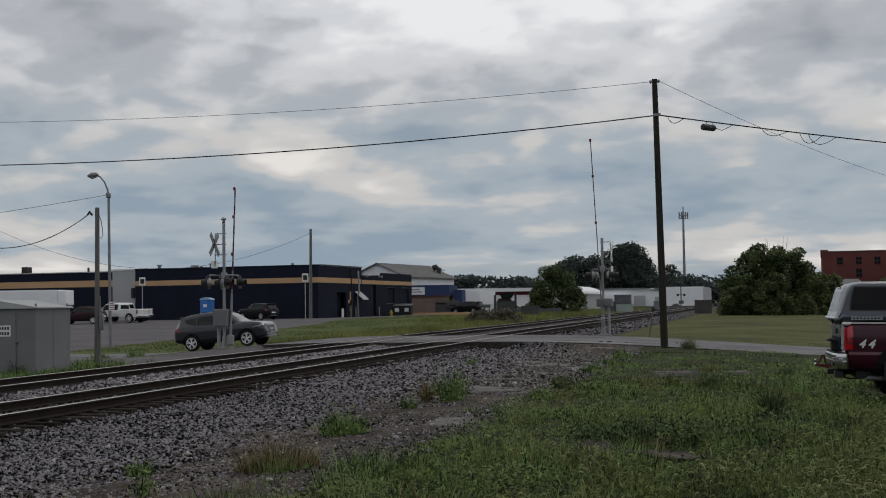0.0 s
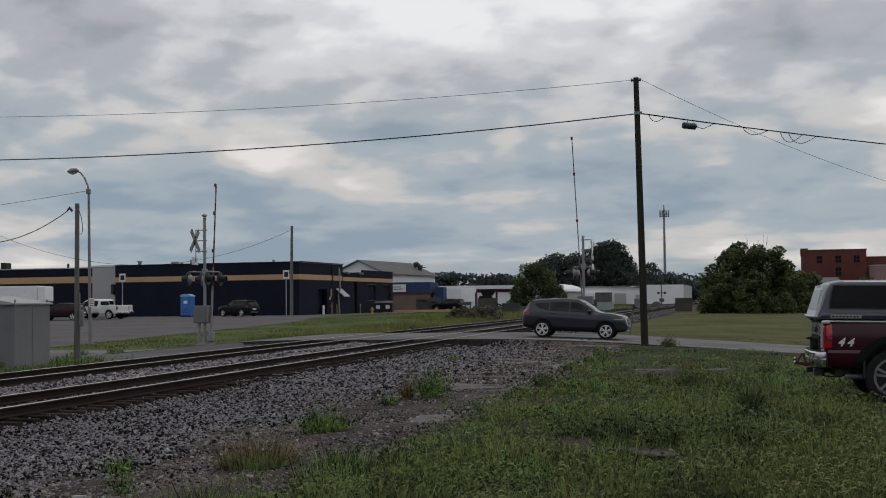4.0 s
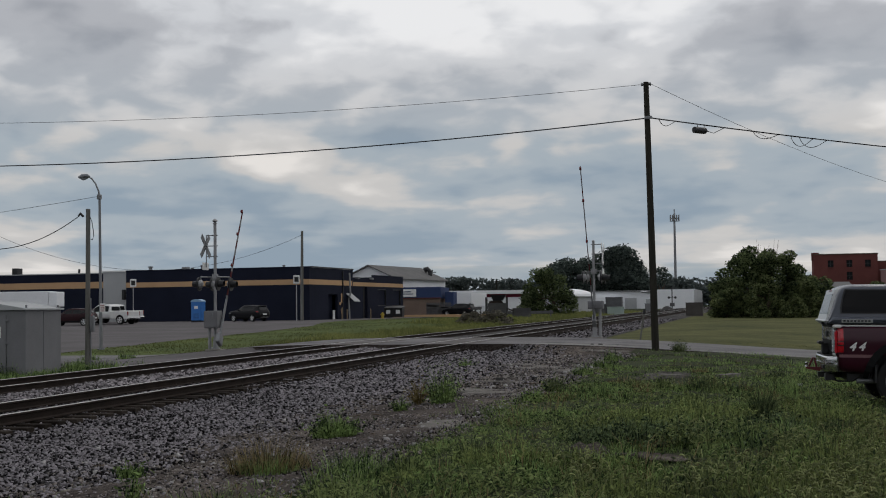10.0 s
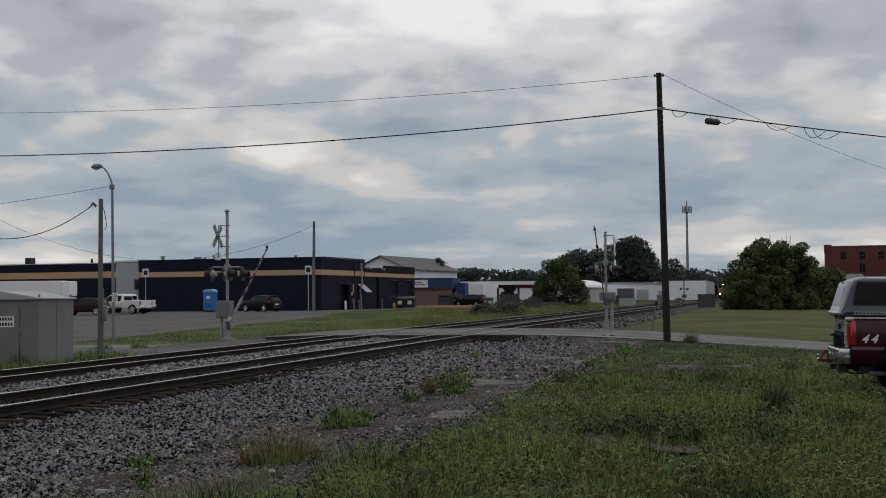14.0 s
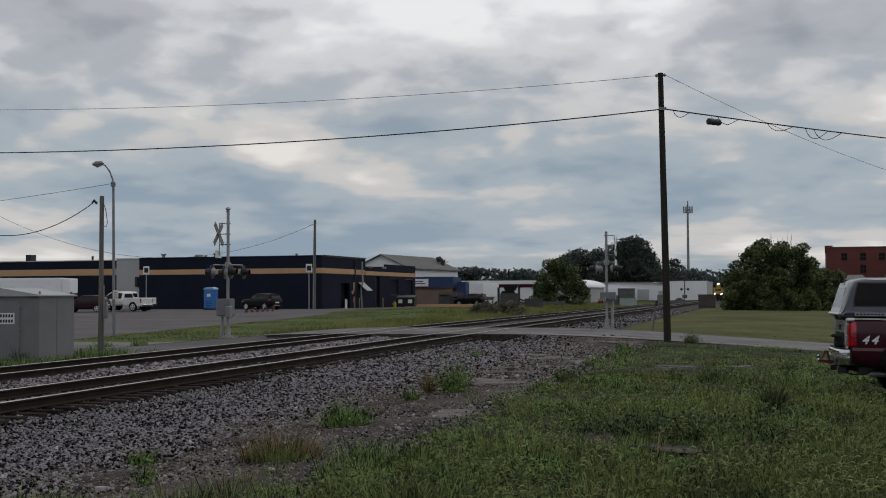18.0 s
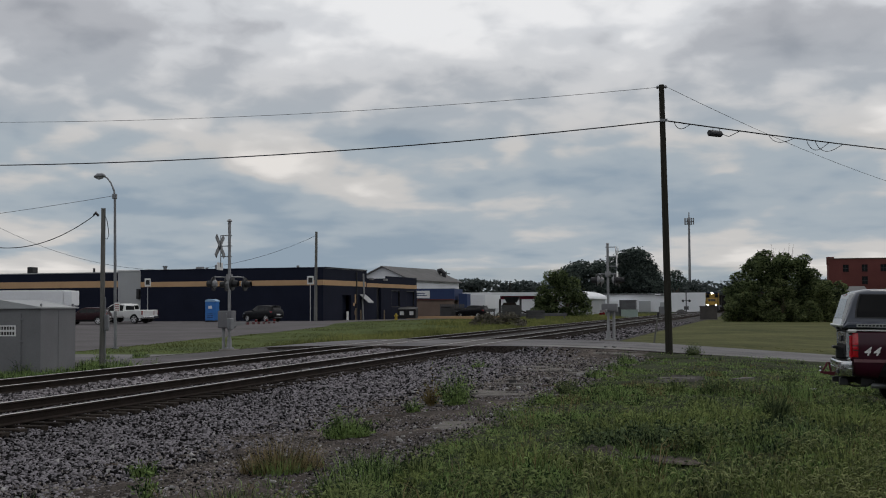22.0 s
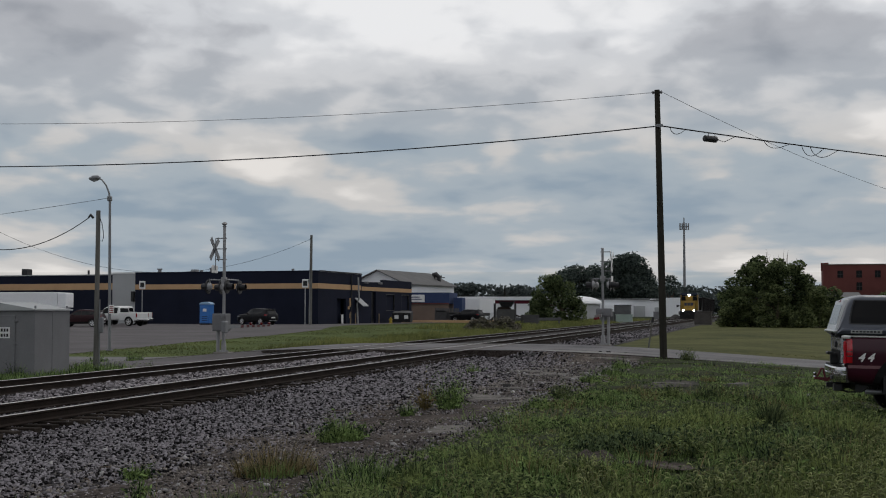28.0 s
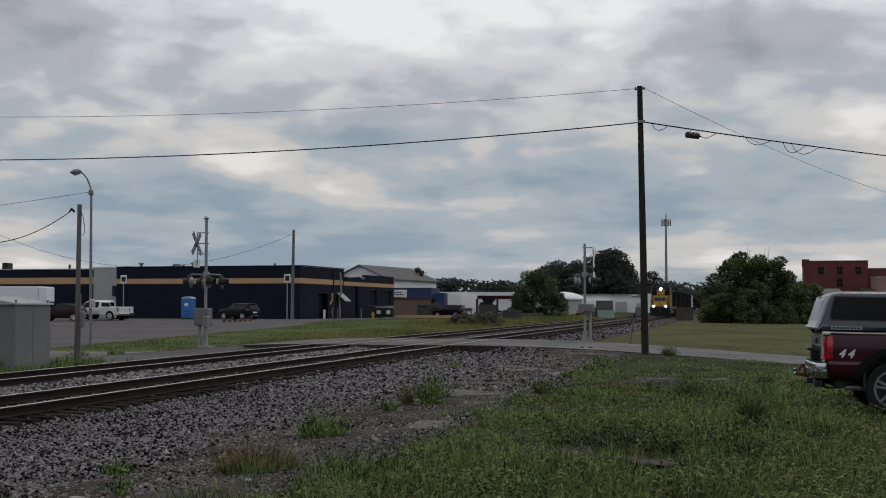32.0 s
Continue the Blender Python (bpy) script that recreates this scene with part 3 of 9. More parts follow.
# ballast, with a shoulder on either side of the two tracks
T1, T2 = 12.49, 16.76
PROFILE = ((8.1, None, 0.01), (9.3, None, 0.05), (10.4, -0.37, 0), (11.0, -0.30, 0), (11.35, -0.248, 0), (12.49, -0.20, 0), (13.9, -0.20, 0), (14.62, -0.22, 0), (15.35, -0.175, 0), (16.76, -0.165, 0), (18.15, -0.175, 0), (18.7, -0.22, 0), (19.9, None, 0.05), (20.6, None, -0.03))


def bed_z(s, n):
    pts = [(a, rail_z(s) + b if b is not None else ground_z(s, a) + c) for a, b, c in PROFILE]
    for (a, za), (b, zb) in zip(pts, pts[1:]):
        if a <= n <= b:
            return mix(za, zb, (n - a) / (b - a))
    return pts[0][1] if n < pts[0][0] else pts[-1][1]


def ballast_bed(name, s0, s1, d):
    strip(name, steps(s0, s1, d), lambda s: (8.1 + 0.18 * wob(s, 3, 0.6), 20.6), lambda s, n: bed_z(s, n) + 0.02 * wob(s, n, 3.0), 41, M_BALLAST, "grey crushed stone ballast under the tracks", "ballast")


ballast_bed("ballast", -30, 51.85, 0.4)
ballast_bed("ballast", 61.2, 690, 1.8)
strip("dirt_verge", steps(-6, 51.85, 0.5), lambda s: (4.2 + 0.35 * wob(s, 7, 0.5) - 1.1 * ease(8, 0, s), 8.5), lambda s, n: ground_z(s, n) - 0.03 + 0.065 * ease(4.0, 5.0, n) + 0.03 * wob(s, n, 1.2), 14, M_DIRT, "bare brown dirt strewn with gravel beside the ballast", "dirt verge")


strip("turf_edge", steps(46.5, 51.8, 0.45), lambda s: (-40, 5.0), lambda s, n: ground_z(s, n) + 0.012, 60, M_SOIL, "rough turf along the road edge", "turf")
strip("mown_field", steps(61.3, 240, 2.5), lambda s: (-30 - 0.4 * s, 8.0), lambda s, n: ground_z(s, n) + 0.02, 50, M_TURF, "mown olive-green grass field beyond the road", "grass field")
strip("mown_verge", steps(61.3, 150, 1.5), lambda s: (20.3, 36.6 + 3 * ease(98, 120, s)), lambda s, n: ground_z(s, n) + 0.02, 14, M_VERGE, "mown green grass verge between track and lot", "grass verge")


# tracks
def rail_shape(s0, s1, d=6.0, detail=True):
    sh = Shape()
    prof = [(-0.070, -0.172), (0.070, -0.172), (0.070, -0.158), (0.012, -0.135), (0.010, -0.05), (0.036, -0.038), (0.036, -0.006), (0.030, 0.0), (-0.030, 0.0), (-0.036, -0.006), (-0.036, -0.038), (-0.010, -0.05), (-0.012, -0.135), (-0.070, -0.158)]
    ss = steps(s0, s1, d)
    k = len(prof)
    for s in ss:
        for n, z in prof:
            p = at_sn(s, n, rail_z(s) + z)
            sh.v.append(tuple(p))
    for i in range(len(ss) - 1):
        for j in range(k):
            a, b = i * k + j, i * k + (j + 1) % k
            sh.f.append((a, b, b + k, a + k))
            sh.m.append(1 if j in (6, 7, 8) else 0)
    return sh


def tie_shape():
    return Shape().box(-1.3, 1.3, -0.115, 0.115, -0.17, 0.0, 0.012)


TIE_MESH = tie_shape().mesh("tie", M_TIE)


def make_track(n_mid, label):
    tr = thing("railway_track", Matrix(), label, "railway track", "tracks", "structure")
    for side in (-0.7525, 0.7525):
        part("rail", rail_shape(-40, 690), [M_RAIL, M_RAILTOP], tr, "rusty rail with a shiny worn head", at=Matrix.Translation(at_sn(0, n_mid + side)))
    rng = random.Random(int(n_mid * 10))
    far = Shape()
    for i in range(-6, 1280):
        s = 0.53 * i + 0.03 * rng.random()
        if 51.3 < s < 61.5:
            continue
        m = Matrix.Translation(at_sn(s, n_mid + 0.06 * (rng.random() - 0.5), rail_z(s) - 0.182 - 0.012 * rng.random())) @ pose(0, 0, 0, 0, 0, TRACK_RZ + rng.uniform(-1, 1))
        if s < 100:
            ob = new("tie", TIE_MESH)
            ob.parent, ob.matrix_basis = tr, m
        else:
            far.v += [tuple(m @ Vector(p)) for p in tie_shape().v]
            far.f += [tuple(q + len(far.v) - 32 for q in f) for f in tie_shape().f]
    far.m = [0] * len(far.f)
    tagged(part("distant_ties", far, M_TIE, tr), kind="stuff")
    return tr


make_track(T1, "nearer railway track with rusty rails on timber ties")
make_track(T2, "farther railway track with rusty rails on timber ties")


def crossing_panels():
    """Worn boards set between and beside the rails where the road crosses."""
    cp = thing("crossing_surface", Matrix(), "worn dark crossing panels laid between the rails", "crossing", "", "structure")
    me = Shape().box(-0.64, 0.64, 0.01, 2.33, -0.10, 0.0, 0.012).mesh("crossing_panel", M_PANEL)
    me2 = Shape().box(-0.25, 0.25, 0.01, 2.33, -0.10, 0.0, 0.012).mesh("crossing_panel", M_PANEL)
    for n_mid in (T1, T2):
        for i in range(4):
            s = 51.75 + 2.34 * i
            for dn, mesh in ((0, me), (-1.08, me2), (1.08, me2)):
                ob = new("crossing_panel", mesh)
                p = at_sn(s, n_mid + dn, rail_z(s) - 0.004)
                ob.parent, ob.matrix_basis = cp, pose(p.x, p.y, p.z, 0, 0, TRACK_RZ)


crossing_panels()



# ---- sky layer that drifts ----
def make_clouds():
    m = bpy.data.materials.new("cloud_layer")
    m.use_nodes = True
    t = m.node_tree
    t.nodes.clear()
    co = node(t, "ShaderNodeTexCoord")
    sc = node(t, "ShaderNodeVectorMath", operation="SCALE")
    sc.inputs["Scale"].default_value = 1 / CLOUD_H
    g = t.nodes.new("ShaderNodeGroup")
    g.node_tree = CLOUDS
    em = node(t, "ShaderNodeEmission", Strength=0.95)
    t.links.new(co.outputs["Object"], sc.inputs[0])
    t.links.new(sc.outputs[0], g.inputs[0])
    t.links.new(g.outputs[0], em.inputs[0])
    t.links.new(em.outputs[0], node(t, "ShaderNodeOutputMaterial").inputs[0])
    sh = Shape().face([(-3600, 430, 0), (3600, 430, 0), (3600, 4700, 0), (-3600, 4700, 0)])
    return single("backdrop_clouds", sh, m, "grey and white layer of drifting overcast cloud", "clouds", kind="structure", at=pose(0, 0, EYE.z + CLOUD_H))


CLOUD_LAYER = make_clouds()


# ---- poles and wires ----
def hang(a, b, sag, n=24):
    """Points of a wire from a to b."""
    a, b = Vector(a), Vector(b)
    return [a.lerp(b, i / n) - Vector((0, 0, 4 * sag * (i / n) * (1 - i / n))) for i in range(n + 1)]


def utility_pole():
    po = thing("utility_pole", pose(8.70, 50.5, -0.06), "tall dark wooden utility pole leaning slightly beside the road", "utility pole")
    top = Vector((-0.17, 0.0, 10.52))
    part("shaft", Shape().tube([(0, 0, -0.3), top * 0.3, top * 0.6, top], [0.145, 0.136, 0.122, 0.104], 14), M_POLE, po, smooth=True)
    part("top_insulator", Shape().tube([(-0.37, 0, 10.42), (-0.33, 0, 10.42), (-0.30, 0, 10.42), (-0.27, 0, 10.42)], [0.05, 0.075, 0.05, 0.05], 8), M_GALV, po, "grey spool insulator")
    part("top_insulator", Shape().tube([(-0.08, 0, 10.44), (-0.05, 0, 10.44), (0.0, 0, 10.44), (0.03, 0, 10.44)], [0.05, 0.05, 0.075, 0.05], 8), M_GALV, po, "grey spool insulator")
    part("cable_clamp", Shape().box(-0.28, 0.02, -0.17, -0.12, 9.05, 9.16), M_GALV, po)
    return po


utility_pole()
POLE_L, POLE_R = Vector((8.38, 50.5, 10.36)), Vector((8.72, 50.5, 10.38))
single("overhead_wire", Shape().tube(hang(POLE_L, at_sn(51.2, 52, 11.4), 0.86), 0.009, 5), M_WIRE, "thin bare wire sagging from the utility pole", "wire", "overhead wires")
single("overhead_cable", Shape().tube(hang((8.52, 50.4, 9.02), at_sn(51.2, 52, 9.2), 0.93), 0.024, 6), M_WIRE, "thick black telephone cable sagging from the utility pole", "cable", "overhead wires")
CAB_A, CAB_B = Vector((8.60, 50.4, 9.04)), Vector((36.5, 69.0, 8.85))


def cable_right():
    ca = thing("overhead_cable", Matrix(), "thick black telephone cable with coiled slack loops", "cable", "overhead wires")
    pts = hang(CAB_A, CAB_B, 0.20)
    part("strand", Shape().tube(pts, 0.026, 6), M_WIRE, ca)

    def on(k):
        return CAB_A.lerp(CAB_B, k) - Vector((0, 0, 4 * 0.20 * k * (1 - k)))
    for k0, k1, drop in ((0.016, 0.042, 0.24), (0.175, 0.222, 0.26), (0.244, 0.287, 0.40), (0.260, 0.314, 0.40)):
        a, b = on(k0), on(k1)
        pts = [a.lerp(b, i / 14) - Vector((0, 0, drop * math.sin(math.pi * (i / 14) ** 0.7))) for i in range(15)]
        part("slack_loop", Shape().tube(pts, 0.014, 5), M_WIRE, ca)
    box = Shape().tube([(-0.36, 0, 0), (-0.33, 0, 0), (0.28, 0, 0), (0.31, 0, 0), (0.42, 0, 0)], [0.09, 0.13, 0.13, 0.07, 0.03], 10)
    u = (CAB_B - CAB_A).normalized()
    c = on(0.083) - Vector((0, 0, 0.24))
    part("splice_case", box, M_BLACK, ca, "black cable splice case", smooth=True, at=Matrix.Translation(c) @ u.to_track_quat("X", "Z").to_matrix().to_4x4())
    for k in (0.079, 0.09):
        part("hanger", Shape().tube([on(k), on(k) - Vector((0, 0, 0.2))], 0.012, 5), M_WIRE, ca)
    part("tail_lead", Shape().tube([c + u * 0.4, c + u * 0.75 - Vector((0, 0, 0.06)), c + u * 1.0 + Vector((0, 0, 0.04)), on(0.125)], 0.014, 5), M_WIRE, ca)


cable_right()
single("overhead_wire", Shape().tube(hang(POLE_R, (46, 96, 8.3), 1.25), 0.009, 5), M_WIRE, "thin service wire running down from the pole top", "wire", "overhead wires")


def short_pole():
    x, y = -10.78, 40.9
    z = ground_at(x, y)
    po = thing("utility_pole", pose(x, y, z), "short weathered grey wooden service pole beside the track", "utility pole")
    part("shaft", Shape().tube([(0, 0, -0.3), (0.02, 0, 2.6), (0.03, 0, 5.2)], [0.080, 0.076, 0.070], 12), M_POLE_GREY, po, smooth=True)
    part("conduit", Shape().tube([(0.12, -0.04, 0.05), (0.12, -0.04, 2.4)], 0.022, 8), M_GALV, po, "grey conduit")
    part("meter_box", Shape().box(0.095, 0.23, -0.10, 0.08, 1.35, 1.85, 0.02), M_GALV, po, "grey meter box")
    part("weatherhead", Shape().tube([(-0.11, -0.05, 4.96), (-0.2, -0.05, 5.06), (-0.27, -0.05, 4.97)], [0.04, 0.05, 0.03], 8), M_BLACK, po)
    loop = [(0.1, -0.05, 4.95), (0.16, -0.05, 4.8), (0.2, -0.05, 4.55), (0.22, -0.05, 4.35), (0.17, -0.05, 4.22), (0.12, -0.05, 4.25)]
    part("drip_loop", Shape().tube(loop, 0.012, 5), M_WIRE, po)
    single("service_wire", Shape().tube(hang((x - 0.27, y, z + 4.97), (-16.75, 42.0, z + 4.97), 0.98), 0.014, 5), M_WIRE, "black service wire drooping from the short pole", "wire", "overhead wires")
    single("service_wire", Shape().tube(hang((-18.7, 73.3, 8.25), (-40, 78, 6.2), 0.2), 0.012, 5), M_WIRE, "thin wire running to the street lamp", "wire", "overhead wires")
    single("service_wire", Shape().tube(hang((-13.3, 136, 9.6), (-46, 130, 10.9), 4.3), 0.016, 5), M_WIRE, "thin wire sagging across the parking lot", "wire", "overhead wires")


short_pole()


def street_lamp():
    x, y = -18.55, 73.3
    z = -0.45
    la = thing("street_lamp", pose(x, y, z) @ Matrix.Scale(1.24, 4), "grey galvanised street lamp with a curved arm", "street lamp")
    part("pole", Shape().tube([(0, 0, 0), (0, 0, 0.4), (-0.06, 0, 7.05)], [0.085, 0.075, 0.055], 10), M_GALV, la, smooth=True)
    part("base_flange", Shape().tube([(0, 0, 0), (0, 0, 0.12)], 0.16, 10), M_GALV, la)
    arm = [(-0.06, 0, 6.95), (-0.10, 0, 7.25), (-0.24, 0, 7.6), (-0.42, 0, 7.84), (-0.6, 0, 7.92)]
    part("arm", Shape().tube(arm, [0.05, 0.042, 0.038, 0.035, 0.034], 8), M_GALV, la, smooth=True)
    part("arm_clamp", Shape().box(-0.17, 0.03, -0.09, 0.09, 6.88, 7.1, 0.02), M_GALV, la)
    part("lamp_head", Shape().tube([(-0.5, 0, 7.93), (-0.62, 0, 7.95), (-0.85, 0, 7.93), (-1.02, 0, 7.9)], [0.04, 0.11, 0.12, 0.04], 10), M_GALV, la, "grey cobra lamp head", smooth=True)
    part("lens", Shape().tube([(-0.6, 0, 7.87), (-0.8, 0, 7.84), (-0.98, 0, 7.87)], [0.05, 0.09, 0.03], 8), M_LAMP_CLEAR, la)
    sg = part("parking_sign", Shape().box(-0.02, 0.22, -0.13, -0.11, 1.75, 2.15, 0.006), M_WHITE, la, "small white sign with red lettering")
    for i in range(4):
        part("lettering_bar", Shape().box(0.01, 0.19, -0.136, -0.131, 1.79 + i * 0.085, 1.825 + i * 0.085), M_RED, sg)


street_lamp()


def far_pole():
    x, y = -13.5, 136.0
    z = ground_at(x, y)
    po = thing("utility_pole", pose(x, y, z), "pale wooden utility pole standing at the building corner", "utility pole")
    part("shaft", Shape().tube([(0, 0, -0.2), (0.1, 0, 9.4)], [0.19, 0.13], 10), M_POLE_GREY, po, smooth=True)
    part("conduit", Shape().tube([(-0.05, -0.22, 0), (-0.02, -0.2, 6.2)], 0.05, 6), M_GALV, po)


far_pole()


def distant_pole(x, y, h):
    z = ground_at(x, y)
    po = thing("utility_pole", pose(x, y, z), "thin distant utility pole behind the stores", "utility pole", "distant poles")
    part("shaft", Shape().tube([(0, 0, -0.2), (0, 0, h)], [0.16, 0.11], 8), M_POLE, po)
    part("crossarm", Shape().box(-0.7, 0.7, -0.06, 0.06, h - 0.5, h - 0.36), M_POLE, po)


distant_pole(0.32, 240, 8.2)
distant_pole(12.1, 240, 6.3)


def flood_post(px, py, h):
    z = ground_at(px, py)
    po = thing("lamp_post", pose(px, py, z), "white post carrying a square floodlight beside the wall", "lamp post", "square floodlight posts")
    part("post", Shape().tube([(0, 0, 0), (0, 0, h)], 0.048, 8), M_GREYWALL, po)
    part("lamp_frame", Shape().box(-0.33, 0.33, -0.1, 0.1, h - 0.1, h + 0.80, 0.04), M_WHITE, po)
    part("lamp_face", Shape().box(-0.20, 0.24, -0.13, -0.104, h + 0.10, h + 0.62, 0.01), M_BLACK, po, "dark lamp face")


flood_post(-33.0, 144.5, 4.0)
flood_post(-14.2, 137.6, 4.0)


# ---- crossing signals ----
M_ARM_RED = material("dull_red_arm", (0.085, 0.020, 0.022), rough=0.6, vary=0.2, scale=3, bump=0.05)
M_ARM = material("dull_white_arm", (0.19, 0.19, 0.19), rough=0.6, vary=0.2, scale=3, bump=0.05)
def crossing_signal(s, n, height, e, label, arm_len, bw, bh, rm):
    """A mast in road terms: x of its frame along the road to the right, y along the rails.
    e: -1 where the signs stand to the left, 1 to the right."""
    p = at_sn(s, n)
    z = ground_at(p.x, p.y)
    ma = thing("crossing_signal", pose(p.x, p.y, z, 0, 0, TRACK_RZ), label, "crossing signal", "crossing signals")
    part("foundation", Shape().box(-0.35, 0.35, -0.35, 0.35, -0.3, 0.10, 0.03), M_CONC, ma, "concrete foundation")
    part("base_plate", Shape().tube([(0, 0, 0.1), (0, 0, 0.16), (0, 0, 0.16), (0, 0, 0.55)], [0.2, 0.2, 0.12, 0.09], 10), M_ALU, ma)
    part("mast", Shape().tube([(0, 0, 0.1), (0, 0, height)], rm, 12), M_ALU, ma, "aluminium mast", smooth=True)
    part("mast_cap", Shape().tube([(0, 0, height), (0, 0, height + 0.05)], [0.1, 0.04], 10), M_ALU, ma)
    b0 = 0.98 if e < 0 else 1.42
    part("mechanism_post", Shape().tube([(e * 0.26, 0, 0.1), (e * 0.26, 0, b0 + 0.02)], 0.07, 10), M_ALU, ma)
    bx = part("gate_mechanism", Shape().box(-bw + e * 0.08, bw + e * 0.08, -0.34, 0.20, b0, bh, 0.03), M_SHED, ma, "grey gate mechanism box")
    part("cover", Shape().box(-bw + 0.06 + e * 0.08, bw - 0.06 + e * 0.08, -0.36, -0.343, b0 + 0.06, bh - 0.06, 0.006), M_SHED, bx)
    part("latch", Shape().tube([(0.02, -0.37, bh - 0.10), (0.06, -0.38, bh - 0.18), (0.02, -0.37, bh - 0.26)], 0.016, 5), M_GALV, bx)
    # crossbuck blades stand square to the road, so they face along it
    cb = height - (0.95 if e < 0 else 0.60)
    for a in (45, -45):
        sh = Shape().box(-0.012, 0.012, -0.62, 0.62, -0.115, 0.115, 0.004)
        bl = part("crossbuck_blade", sh, M_WHITE if e > 0 else M_GALV, ma, "white crossbuck blade" if e > 0 else "grey back of a crossbuck blade", at=pose(e * (0.42 + (0.03 if a > 0 else 0)), 0, cb, a, 0, 0))
        for k in (-0.30, 0.30):
            part("lettering_bar", Shape().box(min(e * 0.013, e * 0.018), max(e * 0.013, e * 0.018), k - 0.18, k + 0.18, -0.05, 0.05), M_BLACK, bl)
    for dz in (0.45, 0.0, -0.45):
        part("band_clamp", Shape().box(min(-e * 0.11, e * 0.41), max(-e * 0.11, e * 0.41), -0.02, 0.02, cb + dz - 0.02, cb + dz + 0.02), M_GALV, ma)
    part("track_count_sign", Shape().box(e * 0.44 - 0.015, e * 0.44 + 0.015, -0.3, 0.3, cb - 1.02, cb - 0.70, 0.006), M_WHITE, ma, "small white number sign")
    part("sign_bracket", Shape().tube([(e * 0.40, 0, cb - 0.9), (e * 0.40, 0, cb + 0.45)], 0.02, 6), M_GALV, ma)
    lz = height * (0.525 if e < 0 else 0.628)
    for x in (-0.36, 0.36):
        ca = part("crossarm", Shape().tube([(0, 0, lz + 0.30), (x, 0, lz + 0.30), (x, -0.70, lz + 0.30)], 0.032, 8).tube([(x, 0, lz + 0.30), (x, 0.70, lz + 0.30)], 0.032, 8), M_GALV, ma)
        for y in (-0.68, 0.68):
            part("drop_bracket", Shape().tube([(x, y, lz + 0.30), (x, y, lz)], 0.03, 8), M_GALV, ca)
    part("junction_box", Shape().tube([(0, 0, lz + 0.18), (0, 0, lz + 0.42)], 0.13, 12), M_ALU, ma)
    for y in (-0.68, 0.68):
        for sgn in (-1, 1):
            fl = part("flasher", Shape().tube([(sgn * 0.40, y, lz), (sgn * 0.45, y, lz)], 0.29, 16), M_BLACK, ma, "round black signal background")
            part("lamp_housing", Shape().tube([(sgn * 0.27, y, lz), (sgn * 0.33, y, lz), (sgn * 0.40, y, lz)], [0.10, 0.17, 0.19], 12), M_ALU, fl, "grey lamp housing", smooth=True)
            part("lens", Shape().tube([(sgn * 0.45, y, lz), (sgn * 0.48, y, lz)], 0.11, 12), M_LENS_RED, fl)
            part("hood", Shape().tube([(sgn * 0.45, y, lz), (sgn * 0.70, y, lz)], [0.15, 0.13], 12, caps=False), M_BLACK, fl)
    if e < 0:
        part("bell", Shape().tube([(0, 0, height + 0.05), (0, 0, height + 0.12), (0, 0, height + 0.2)], [0.05, 0.13, 0.04], 10), M_ALU, ma)
    # the arm turns about the road's axis; at rest it points straight up
    arm = thing("gate_arm", pose(-e * 0.42, 0, 1.36), "", "")
    arm.parent = ma
    part("support_arm", Shape().hull8([(-0.03, -0.09, -0.75), (0.03, -0.09, -0.75), (0.03, 0.09, -0.75), (-0.03, 0.09, -0.75), (-0.03, -0.06, 1.2), (0.03, -0.06, 1.2), (0.03, 0.06, 1.2), (-0.03, 0.06, 1.2)]), M_GALV, arm)
    part("counterweight", Shape().box(-0.08, 0.10, -0.24, 0.24, -0.98, -0.55, 0.03), M_GALV, arm, "grey steel counterweight")
    k, z0 = 0, 1.0
    while z0 < arm_len - 0.05:
        z1 = min(z0 + 0.40, arm_len)
        w0, w1 = mix(0.062, 0.036, z0 / arm_len), mix(0.062, 0.036, z1 / arm_len)
        sh = Shape().hull8([(-0.02, -w0, z0), (0.02, -w0, z0), (0.02, w0, z0), (-0.02, w0, z0), (-0.02, -w1, z1), (0.02, -w1, z1), (0.02, w1, z1), (-0.02, w1, z1)])
        part("arm_stripe", sh, M_ARM_RED if k % 2 else M_ARM, arm, "red reflective stripe" if k % 2 else "white reflective stripe")
        z0, k = z1, k + 1
    for z1 in (arm_len * 0.5, arm_len * 0.78, arm_len - 0.05):
        part("arm_lamp", Shape().box(-0.05, 0.05, -0.16, -0.05, z1 - 0.07, z1 + 0.07, 0.02), M_LENS_RED, arm)
    return ma, arm


SIGNAL_A, ARM_A = crossing_signal(51.45, 22.24, 5.42, -1, "aluminium crossing signal mast with a gate arm", 5.8, 0.31, 1.72, 0.064)
SIGNAL_B, ARM_B = crossing_signal(61.45, 7.34, 4.62, 1, "aluminium crossing signal mast with a long gate arm", 7.8, 0.36, 1.80, 0.060)


# ---- buildings ----
def wall_with_holes(u0, u1, z0, z1, holes):
    """Rectangles of a wall along u between z0 and z1, leaving the holes (u0, u1, z0, z1) free."""
    us = sorted({u0, u1, *[h[0] for h in holes], *[h[1] for h in holes]})
    out = []
    for a, b in zip(us, us[1:]):
        gaps = sorted((h[2], h[3]) for h in holes if h[0] < (a + b) / 2 < h[1])
        z = z0
        for g0, g1 in gaps:
            if g0 > z:
                out.append((a, b, z, g0))
            z = g1
        if z < z1:
            out.append((a, b, z, z1))
    return out


